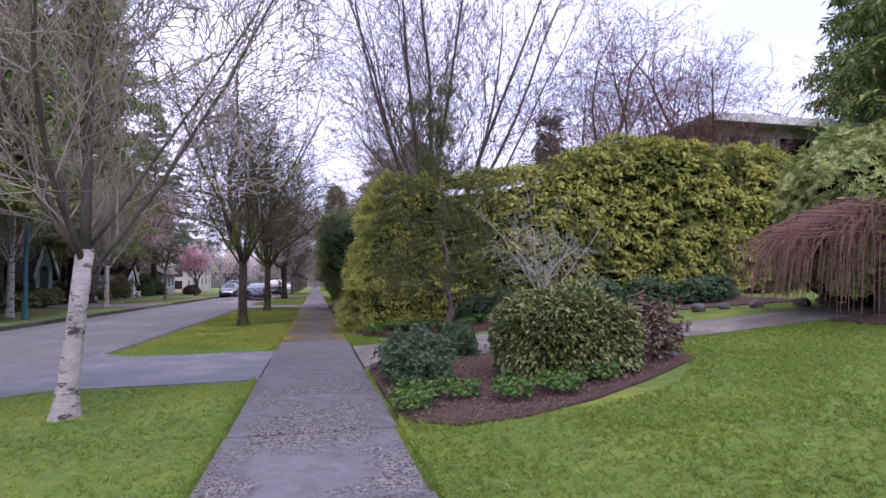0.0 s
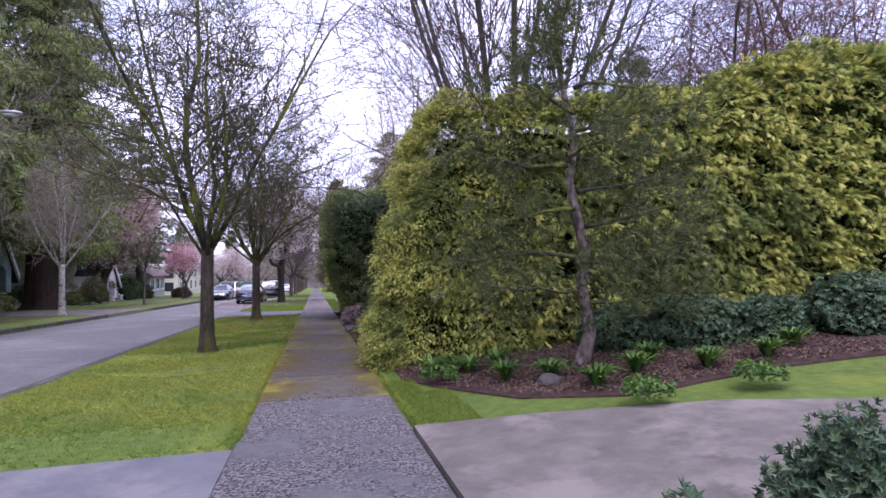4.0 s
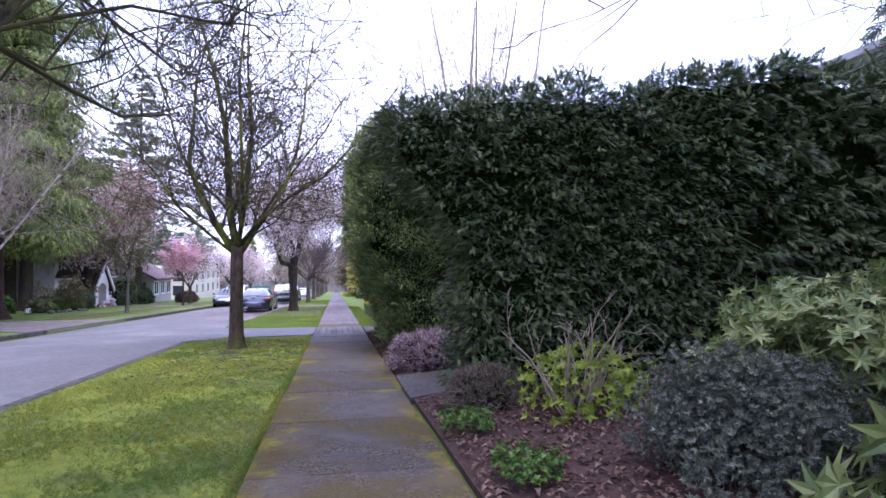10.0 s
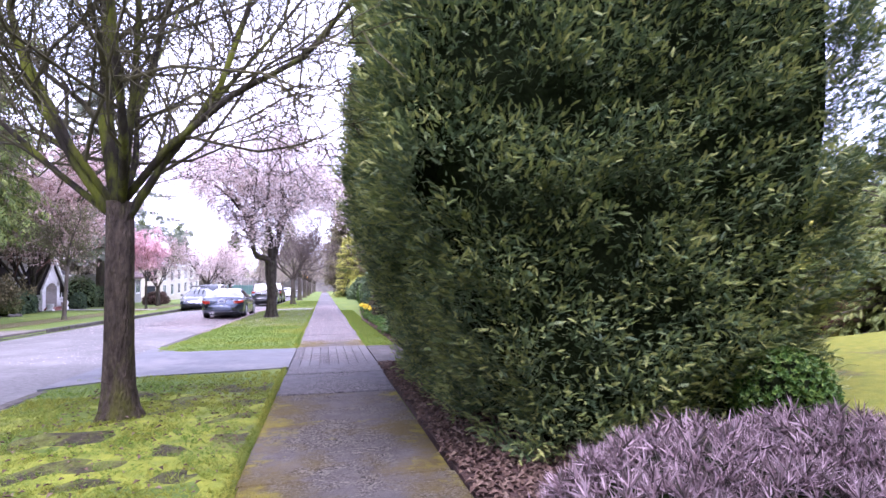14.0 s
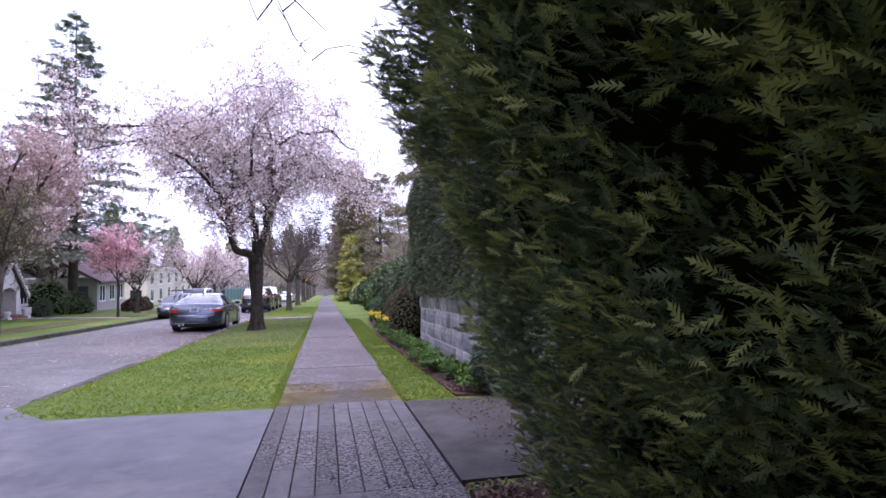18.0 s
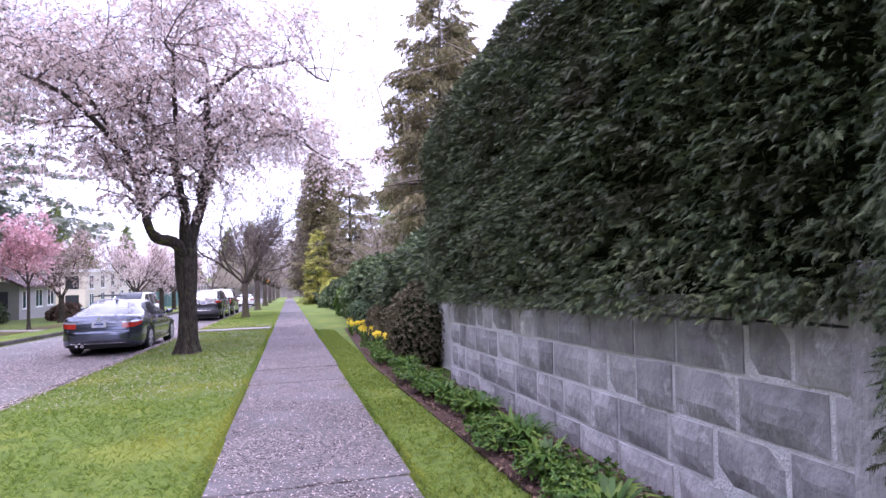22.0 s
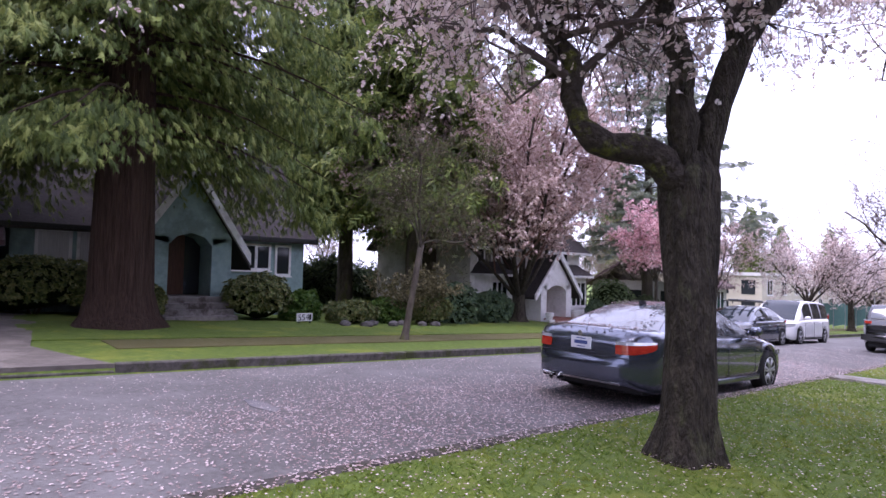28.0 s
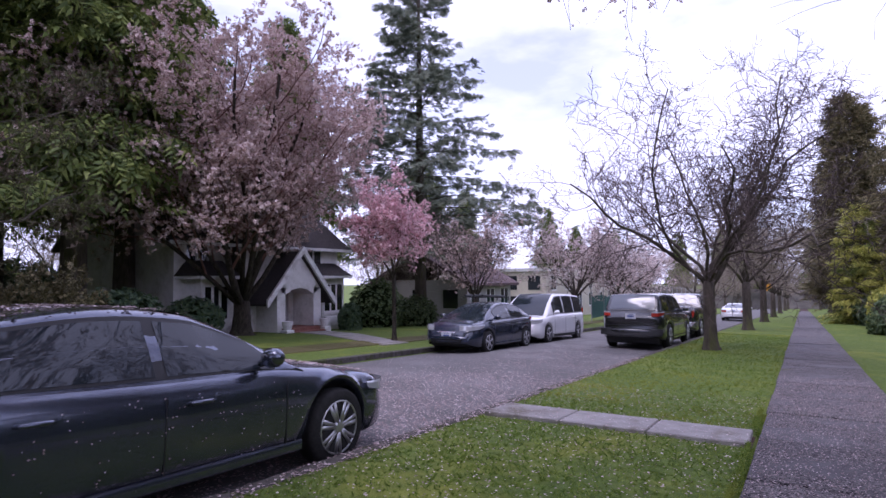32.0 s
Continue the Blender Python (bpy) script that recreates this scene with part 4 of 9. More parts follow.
WOODY = feather(4, 0.9, 0.05, 0.6)
hedge("far_thicket", -37.0, -33.0, -20.0, 80.0, lambda x, y: 6.0 + 2.5 * noise.noise((x * 0.1, y * 0.16, 3)) - 3.6 * smooth(44, 48, y) * (1 - smooth(70, 74, y)), M["dark_hedge"], M["dark_core"], WOODY, 9000, "dark green thicket behind the gardens across the road", "rt", 1.2, 0.25, 0.5, (0.7, 1.5), 0.4, 17, -0.2)
hedge("far_thicket", 19.0, 22.0, 28.0, 120.0, lambda x, y: 5.0 + 2.0 * noise.noise((x * 0.1, y * 0.16, 8)), M["dark_hedge"], M["dark_core"], WOODY, 6000, "dark green thicket behind the hedged gardens", "lt", 1.0, 0.25, 0.5, (0.7, 1.5), 0.4, 18, -0.2)


# ---- trees ----
def bent(d, rng, amount):
    v = Vector(rng.normal(size=3)) * amount + d
    return v.normalized()


def branch(rng, T, C, tips, p, d, L, r, lev, P):
    """Grows one limb and its children. T takes the limbs, C the twigs, tips the places where leaves or flowers sit."""
    n = P["seg"][lev]
    pts, rad, dirs = [p], [r], [d]
    end = P["end"][lev]
    for i in range(n):
        d = bent(d, rng, P["wob"][lev])
        d = (d + Vector((0, 0, P["up"][lev]))).normalized()
        if p.z + d.z * L / n < P.get("floor", -9.0):
            d = Vector((d.x, d.y, abs(d.z) + 0.35)).normalized()
        p = p + d * (L / n)
        pts.append(p)
        rad.append(r * (1 - (1 - end) * (i + 1) / n))
        dirs.append(d)
    if lev == 0:
        limb = Mesh()
        limb.tube(pts, rad, P["sides"][0])
        T.append(limb)
    else:
        C.tube(pts, rad, P["sides"][lev], cap=False)
    last = lev == len(P["seg"]) - 1
    if last or lev >= P.get("tip_from", 9):
        for i in range(1, len(pts)):
            tips.append((pts[i], dirs[i]))
    if last:
        return
    k = P["kids"][lev]
    k = max(1, int(k + rng.uniform(-0.5, 0.5) * k * 0.4 + 0.5))
    az = rng.uniform(0, 6.28)
    for j in range(k):
        f = P["from"][lev] + (1 - P["from"][lev]) * (j + rng.uniform(0.1, 0.9)) / k
        g = f * n
        i = min(n - 1, int(g))
        q = pts[i].lerp(pts[i + 1], g - i)
        dd = dirs[i + 1]
        az += 2.4 + rng.uniform(-0.5, 0.5)
        o = dd.orthogonal().normalized()
        o = o * math.cos(az) + dd.cross(o) * math.sin(az)
        a = P["ang"][lev] * rng.uniform(0.7, 1.3)
        nd = (dd * math.cos(a) + o * math.sin(a)).normalized()
        rr = (rad[i] + (rad[i + 1] - rad[i]) * (g - i)) * P["rad"][lev]
        branch(rng, T, C, tips, q, nd, L * P["len"][lev] * (1.15 - 0.5 * f) * rng.uniform(0.75, 1.2), max(rr, P.get("rmin", 0.0045)), lev + 1, P)


def root_flare(T, r, h, rng, lean=(0, 0)):
    """The lower trunk with a spreading foot."""
    prof = [(-0.15, 1.75), (0.0, 1.55), (0.1, 1.3), (0.3, 1.1), (0.7, 1.0), (h * 0.6, 0.95), (h, 0.92)]
    n = 16
    vs, fs = [], []
    for i, (z, k) in enumerate(prof):
        for j in range(n):
            a = 2 * math.pi * j / n
            lob = 1 + (0.16 * math.sin(3 * a + 1) + 0.1 * math.sin(5 * a)) * max(0, k - 0.9) * 1.2 + 0.05 * noise.noise((math.cos(a) * 2, math.sin(a) * 2, z * 1.6 + r * 50))
            t = z / h
            vs.append((r * k * lob * math.cos(a) + lean[0] * t, r * k * lob * math.sin(a) + lean[1] * t, z))
    for i in range(len(prof) - 1):
        for j in range(n):
            a, b = i * n + j, i * n + (j + 1) % n
            fs.append((a, b, b + n, a + n))
    fs.append(tuple((len(prof) - 1) * n + j for j in range(n)))
    T.add(vs, fs)
    return Vector((lean[0], lean[1], h))


def tree(name, x, y, seed, r, h, limbs, limb_len, spread, P, bark, twig, label, lean=(0, 0), bloom=None, bloom_n=0, bloom_t=None, bloom_size=(0.7, 1.3), leader=True, bloom_part="blossom", group="", sink=0.0, limb_mat=None):
    rng = np.random.default_rng(seed)
    T, C, F, tips = [], Mesh(), Mesh(), []
    top = root_flare(F, r, h, rng, lean)
    az = rng.uniform(0, 6.28)
    for i in range(limbs):
        az += 2.4 + rng.uniform(-0.35, 0.35)
        a = spread * rng.uniform(0.55, 1.15)
        if leader and i == 0:
            a = 0.08
        d = Vector((math.sin(a) * math.cos(az), math.sin(a) * math.sin(az), math.cos(a)))
        z = top + Vector((0, 0, -0.35 * rng.random()))
        branch(rng, T, C, tips, z - d * 0.05, d, limb_len * rng.uniform(0.8, 1.1) * (1.1 if leader and i == 0 else 1), r * (0.62 if leader and i == 0 else rng.uniform(0.24, 0.42)), 0, P)
    t = thing(name, x, y, gz(x, y) - sink, label, "tree", group=group)
    trunk = part("trunk", F, bark, t, smooth_faces=True)
    for limb in T:
        part("limb", limb, limb_mat or bark, trunk, smooth_faces=True)
    if C.n:
        part("crown", C, twig, t, kind="stuff")
    if bloom:
        pos = np.array([tuple(p) for p, d in tips])
        out = np.array([tuple(d) for p, d in tips])
        k = rng.integers(0, len(pos), bloom_n)
        m = Mesh()
        scatter(m, bloom_t, pos[k] + rng.normal(size=(bloom_n, 3)) * 0.035, out[k] * 0.3, rng, bloom_size, 1.0)
        part(bloom_part, m, bloom, t, kind="stuff")
    return t


# shapes of growth
MAPLE = dict(seg=[6, 5, 4, 3], wob=[0.14, 0.2, 0.27, 0.32], up=[0.06, 0.05, 0.04, 0.03], end=[0.3, 0.35, 0.4, 0.5], sides=[8, 6, 4, 3], kids=[14, 9, 6], ang=[0.95, 0.9, 0.85], rad=[0.45, 0.52, 0.55], len=[0.46, 0.48, 0.5], wood=1)
MAPLE["rmin"] = 0.006
MAPLE["floor"] = 2.55
MAPLE["from"] = [0.12, 0.15, 0.2]
SPARSE = dict(MAPLE, kids=[10, 7, 4], rmin=0.014, sides=[6, 4, 3, 3])
BEECH = dict(seg=[8, 5, 4, 3], wob=[0.05, 0.1, 0.16, 0.22], up=[0.07, 0.07, 0.05, 0.02], end=[0.25, 0.3, 0.4, 0.5], sides=[8, 5, 3, 3], kids=[16, 8, 6], ang=[0.75, 0.7, 0.65], rad=[0.3, 0.45, 0.55], len=[0.4, 0.48, 0.52], wood=0)
BEECH["rmin"] = 0.006
BEECH["from"] = [0.1, 0.15, 0.2]
CHERRY = dict(seg=[7, 5, 4, 4], wob=[0.13, 0.2, 0.26, 0.3], up=[0.06, 0.02, -0.03, -0.14], end=[0.4, 0.35, 0.4, 0.5], sides=[8, 6, 4, 3], kids=[8, 7, 6], ang=[0.8, 0.85, 0.8], rad=[0.45, 0.5, 0.5], len=[0.5, 0.5, 0.6], wood=1, tip_from=2)
CHERRY["from"] = [0.25, 0.2, 0.15]
PLUM = dict(seg=[6, 5, 4, 3], wob=[0.14, 0.18, 0.22, 0.28], up=[0.05, 0.05, 0.04, 0.02], end=[0.4, 0.35, 0.4, 0.5], sides=[8, 6, 4, 3], kids=[9, 8, 6], ang=[0.75, 0.8, 0.8], rad=[0.45, 0.5, 0.5], len=[0.48, 0.5, 0.5], wood=1, tip_from=2)
PLUM["from"] = [0.2, 0.15, 0.1]
CROOKED = dict(seg=[8, 6, 4, 3], wob=[0.24, 0.28, 0.3, 0.3], up=[0.05, 0.05, 0.04, 0.03], end=[0.35, 0.35, 0.4, 0.5], sides=[7, 5, 4, 3], kids=[12, 9, 6], ang=[0.95, 0.95, 0.9], rad=[0.45, 0.5, 0.55], len=[0.46, 0.44, 0.42], wood=1)
CROOKED["rmin"] = 0.008
CROOKED["from"] = [0.2, 0.15, 0.15]
FLOWER = fan(3, 4.2, 0.036, 0.016, 0.1)
CLUSTER = fan(3, 4.2, 0.045, 0.02, 0.15)

tree("birch", -2.34, 6.38, 21, 0.085, 1.55, 7, 4.6, 0.6, BEECH, M["birch"], M["twig_tan"], "young pale-barked birch with bare twigs on the verge", lean=(0.12, 0.1), group="street trees", limb_mat=M["bark"])
tree("street_maple", -2.13, 17.8, 22, 0.12, 1.95, 11, 5.6, 0.85, MAPLE, M["dark_bark"], M["twig_moss"], "bare street tree with dark mossy trunk and limbs", group="street trees", limb_mat=M["mossy_bark"])
tree("street_maple", -2.2, 27.35, 23, 0.135, 2.1, 12, 5.0, 0.95, MAPLE, M["dark_bark"], M["twig_moss"], "bare street tree with a straight brown trunk and mossy limbs", group="street trees", limb_mat=M["mossy_bark"])
tree("street_tree", -2.55, 65.6, 25, 0.165, 1.9, 11, 5.6, 0.72, CROOKED, M["bark"], M["twig"], "bare street tree with crooked twisting limbs", group="street trees")


# ---- weeping cherry by the parked car ----
def cherry_tree():
    rng = np.random.default_rng(31)
    t = thing("cherry_tree", -2.44, 46.25, gz(-2.44, 46.25), "flowering cherry with a stout grey trunk and drooping pale pink branches", "tree", group="street trees")
    F, C, limbs, tips = Mesh(), Mesh(), [], []
    prof = [(-0.15, 0.33), (0.0, 0.3), (0.1, 0.26), (0.35, 0.21), (0.9, 0.195), (1.5, 0.2), (2.0, 0.225), (2.3, 0.24), (2.5, 0.17)]
    n = 20
    vs, fs = [], []
    fine_z = frange(-0.15, 2.5, 0.045)
    prof = [(z, next(r0 + (r1 - r0) * (z - z0) / (z1 - z0) for (z0, r0), (z1, r1) in zip(prof, prof[1:]) if z <= z1 + 1e-6)) for z in fine_z]
    n = 72
    for z, r in prof:
        for j in range(n):
            a = 2 * math.pi * j / n
            k = 1 + 0.1 * noise.noise((math.cos(a) * 2.2, math.sin(a) * 2.2, z * 1.4)) + 0.12 * math.sin(4 * a) * (1 - smooth(0.0, 0.4, z)) + 0.03 * math.sin(7 * a + z * 3)
            k -= 0.11 * max(0.0, 0.5 - abs(noise.noise((math.cos(a) * 5.5, math.sin(a) * 5.5, z * 1.1 + 7))) * 4) + 0.03 * noise.noise((math.cos(a) * 12, math.sin(a) * 12, z * 3))
            vs.append((r * k * math.cos(a) + 0.03 * math.sin(z * 2), r * k * math.sin(a) + 0.05 * z, z))
    for i in range(len(prof) - 1):
        for j in range(n):
            a, b = i * n + j, i * n + (j + 1) % n
            fs.append((a, b, b + n, a + n))
    fs.append(tuple((len(prof) - 1) * n + j for j in range(n)))
    F.add(vs, fs)
    trunk = part("trunk", F, M["cherry_bark"], t, smooth_faces=True)
    # the bent limb towards the road, then two upright leaders and a high arm
    plans = [([(0, 0, 2.2), (-0.22, -0.22, 2.48), (-0.5, -0.54, 2.6), (-0.62, -0.66, 2.82), (-0.68, -0.7, 3.25), (-0.82, -0.8, 3.85), (-1.2, -0.9, 4.8), (-1.9, -1.0, 5.7), (-2.8, -1.2, 6.3), (-4.0, -1.5, 6.1)], 0.14),
             ([(-0.78, -0.8, 3.1), (-0.62, -1.0, 3.9), (-0.55, -1.1, 5.0), (-0.4, -1.0, 6.4), (-0.5, -1.0, 7.6)], 0.05),
             ([(-0.02, 0.0, 2.35), (-0.02, -0.12, 2.9), (-0.05, -0.2, 3.6), (-0.3, -0.1, 4.6), (-0.9, 0.0, 5.6), (-1.9, 0.2, 6.4), (-3.0, 0.6, 6.9)], 0.13),
             ([(0.05, 0.12, 2.3), (0.16, 0.24, 2.95), (0.3, 0.36, 3.7), (0.42, 0.6, 4.9), (0.4, 0.6, 6.2), (0.2, 0.5, 7.6), (0.1, 0.3, 8.7)], 0.14),
             ([(0.38, 0.5, 3.9), (0.8, 0.7, 4.7), (1.4, 0.8, 5.2), (2.3, 0.7, 5.2), (3.2, 0.5, 4.6)], 0.075),
             ([(0.3, 0.4, 3.4), (0.5, 1.2, 4.4), (0.7, 2.2, 5.1), (0.9, 3.4, 5.4), (1.2, 4.6, 4.9)], 0.08),
             ([(-0.2, -0.1, 4.3), (0.0, -1.2, 5.4), (0.2, -2.4, 5.9), (0.3, -3.8, 5.6)], 0.065),
             ([(-0.5, 0.0, 5.0), (-1.6, 1.2, 5.9), (-2.8, 2.2, 6.1), (-3.8, 3.2, 5.4)], 0.065),
             ([(0.4, 0.55, 5.2), (1.2, 1.6, 6.1), (2.1, 3.0, 6.3), (2.9, 4.6, 5.7), (3.4, 6.0, 5.0)], 0.07),
             ([(0.4, 0.6, 4.6), (0.9, 2.2, 5.6), (0.6, 4.2, 6.2), (0.2, 6.2, 5.8), (-0.2, 7.6, 5.0)], 0.07),
             ([(0.2, 0.3, 5.8), (1.4, -0.6, 6.4), (2.4, -1.8, 6.2), (3.0, -3.0, 5.4)], 0.06),
             ([(-1.1, -0.9, 4.4), (-1.7, -2.0, 5.2), (-2.6, -3.0, 5.5), (-3.6, -3.8, 5.0)], 0.055)]
    hang = dict(seg=[5, 4, 4], wob=[0.22, 0.26, 0.25], up=[-0.03, -0.12, -0.28], end=[0.35, 0.4, 0.5], sides=[6, 4, 3], kids=[7, 6], ang=[0.8, 0.8], rad=[0.45, 0.5], len=[0.6, 0.7], tip_from=1)
    hang["from"] = [0.1, 0.1]
    hang["floor"] = 2.85
    for pts, r in plans:
        fine = []
        for i in range(len(pts) - 1):
            a, b = Vector(pts[i]), Vector(pts[i + 1])
            for q in range(3):
                fine.append(a.lerp(b, q / 3) + Vector(rng.normal(size=3)) * 0.025)
        fine.append(Vector(pts[-1]))
        k = len(fine)
        rad = [r * (1 - 0.88 * i / k) * (1 + 0.1 * rng.normal()) for i in range(k)]
        m = Mesh()
        m.tube(fine, rad, 10)
        part("limb", m, M["cherry_limb"] if r == 0.14 and pts[1][0] < 0 else M["cherry_bark"], trunk, smooth_faces=True)
        for i in range(int(k * 0.42), k):
            for _ in range(2):
                d = Vector((rng.normal(), rng.normal(), abs(rng.normal()) * 0.6)).normalized()
                twig_sprays(rng, C, tips, fine[i], d, rng.uniform(1.1, 2.5), max(0.012, rad[i] * 0.4), hang)
    part("crown", C, M["twig"], t, kind="stuff")
    pos = np.array([tuple(p) for p, d in tips])
    keep = pos[:, 2] > 2.9
    pos = pos[keep]
    out = np.array([tuple(d) for p, d in tips])[keep]
    k = rng.integers(0, len(pos), 58000)
    m = Mesh()
    scatter(m, FLOWER, pos[k] + rng.normal(size=(58000, 3)) * 0.05, out[k] * 0.3, rng, (0.9, 1.7), 1.0)
    part("blossom", m, M["blossom"], t, "small pale pink flowers", kind="stuff")
    return t


def twig_sprays(rng, C, tips, p, d, L, r, P):
    """A side branch whose own wood joins the crown."""
    own = []
    branch(rng, own, C, tips, p, d, L, r, 0, P)
    for m in own:
        C.add(m.v, m.f)


cherry_tree()

# further trees of the street
bg = dict(group="street trees")
tree("bare_tree", -2.6, 79.0, 26, 0.2, 2.3, 7, 4.6, 0.75, MAPLE, M["bark"], M["twig_tan"], "bare spreading street tree", **bg)
tree("bare_tree", -2.6, 93.0, 27, 0.22, 2.2, 7, 5.2, 0.75, MAPLE, M["bark"], M["twig_tan"], "bare spreading street tree", **bg)
far_tree = tree("bare_tree", -2.6, 108.0, 28, 0.22, 2.2, 6, 5.5, 0.75, SPARSE, M["bark"], M["twig_tan"], "bare spreading street tree far along the pavement", **bg)
for q in ((-2.7, 130), (-2.7, 156), (2.8, 130), (3.2, 150), (-10.6, 118), (-10.6, 134), (-11, 152), (-10.8, 172), (2.5, 175), (-2.7, 180)):
    copy_thing(far_tree, pose(q[0], q[1], gz(*q), 0, 0, q[1] * 37 % 360))

# trees on the far side of the road
tree("plum_tree", -18.9, 62.9, 41, 0.34, 1.3, 13, 9.0, 0.85, dict(PLUM, floor=3.0), M["cherry_bark"], M["twig_red"], "large purple-leaf plum in rosy blossom before a white house", bloom=M["rosy_blossom"], bloom_n=90000, bloom_t=CLUSTER, bloom_size=(1.2, 2.4), leader=False)
tree("pink_cherry", -12.3, 64.0, 42, 0.07, 2.3, 6, 2.9, 0.6, PLUM, M["cherry_bark"], M["twig_red"], "young cherry in bright pink blossom on the far verge", bloom=M["pink_blossom"], bloom_n=9000, bloom_t=CLUSTER, bloom_size=(1.0, 2.0))
pc = tree("cherry_tree", -11.4, 80.0, 43, 0.2, 1.9, 7, 4.2, 0.8, PLUM, M["cherry_bark"], M["twig"], "cherry in pale blossom on the far verge", bloom=M["blossom"], bloom_n=12000, bloom_t=CLUSTER, bloom_size=(1.0, 2.0), leader=False)
copy_thing(pc, pose(-11.3, 88.5, gz(-11.3, 88.5), 0, 0, 140))
copy_thing(pc, pose(-12.0, 98.0, gz(-12, 98), 0, 0, 250))
tree("thin_tree", -12.05, 50.7, 44, 0.085, 2.5, 6, 3.6, 0.6, CROOKED, M["bark"], M["twig_moss"], "slender leaning bare tree on the far verge", lean=(-0.1, 0.55), bloom=M["cedar_leaf"], bloom_n=900, bloom_t=SMALL_FROND, bloom_part="leaves")
pb = tree("birch", -11.8, 36.6, 45, 0.13, 2.4, 7, 5.6, 0.75, BEECH, M["birch"], M["twig_tan"], "pale bare birch with a dense twiggy crown across the road", group="far street trees")
for q in ((-12.0, 26.5), (-11.6, 15.5), (-18.5, 33.0), (-24, 24)):
    copy_thing(pb, pose(q[0], q[1], gz(*q), 0, 0, q[1] * 53 % 360))
pv = tree("garden_tree", -17.0, 36.0, 46, 0.2, 2.0, 8, 6.2, 0.7, SPARSE, M["bark"], M["twig_tan"], "bare brown garden tree across the road")
for q in ((-19.5, 26.0), (-20, 14.0), (-26, 40), (-24, 84), (-26, 95), (-34, 90)):
    copy_thing(pv, pose(q[0], q[1], gz(*q), 0, 0, q[1] * 91 % 360))
tree("flowering_plum", -13.8, 72.5, 47, 0.16, 1.6, 7, 3.8, 0.8, PLUM, M["cherry_bark"], M["twig"], "plum with thin rosy blossom on the far verge", bloom=M["rosy_blossom"], bloom_n=7000, bloom_t=CLUSTER, bloom_size=(0.9, 1.8), leader=False)

# bare trees behind the hedges
tree("tall_beech", 3.4, 16.9, 51, 0.2, 1.2, 11, 11.5, 0.55, BEECH, M["bark"], M["twig"], "tall multi-stemmed bare tree behind the golden hedge", leader=False)
tm = tree("bare_garden_tree", 10.5, 19.0, 52, 0.17, 2.0, 8, 7.6, 0.6, MAPLE, M["bark"], M["twig_red"], "bare garden tree behind the golden hedge")
copy_thing(tm, pose(14.5, 20.0, gz(14.5, 20), 0, 0, 120))
th = tree("tall_bare_tree", 5.2, 37.0, 53, 0.24, 2.0, 7, 12.5, 0.35, BEECH, M["twig_tan"], M["twig_tan"], "very tall bare tree behind the hedges")
copy_thing(th, pose(7.5, 60.0, gz(7.5, 60), 0, 0, 70))
copy_thing(th, pose(9.0, 68.0, gz(9, 68), 0, 0, 200))


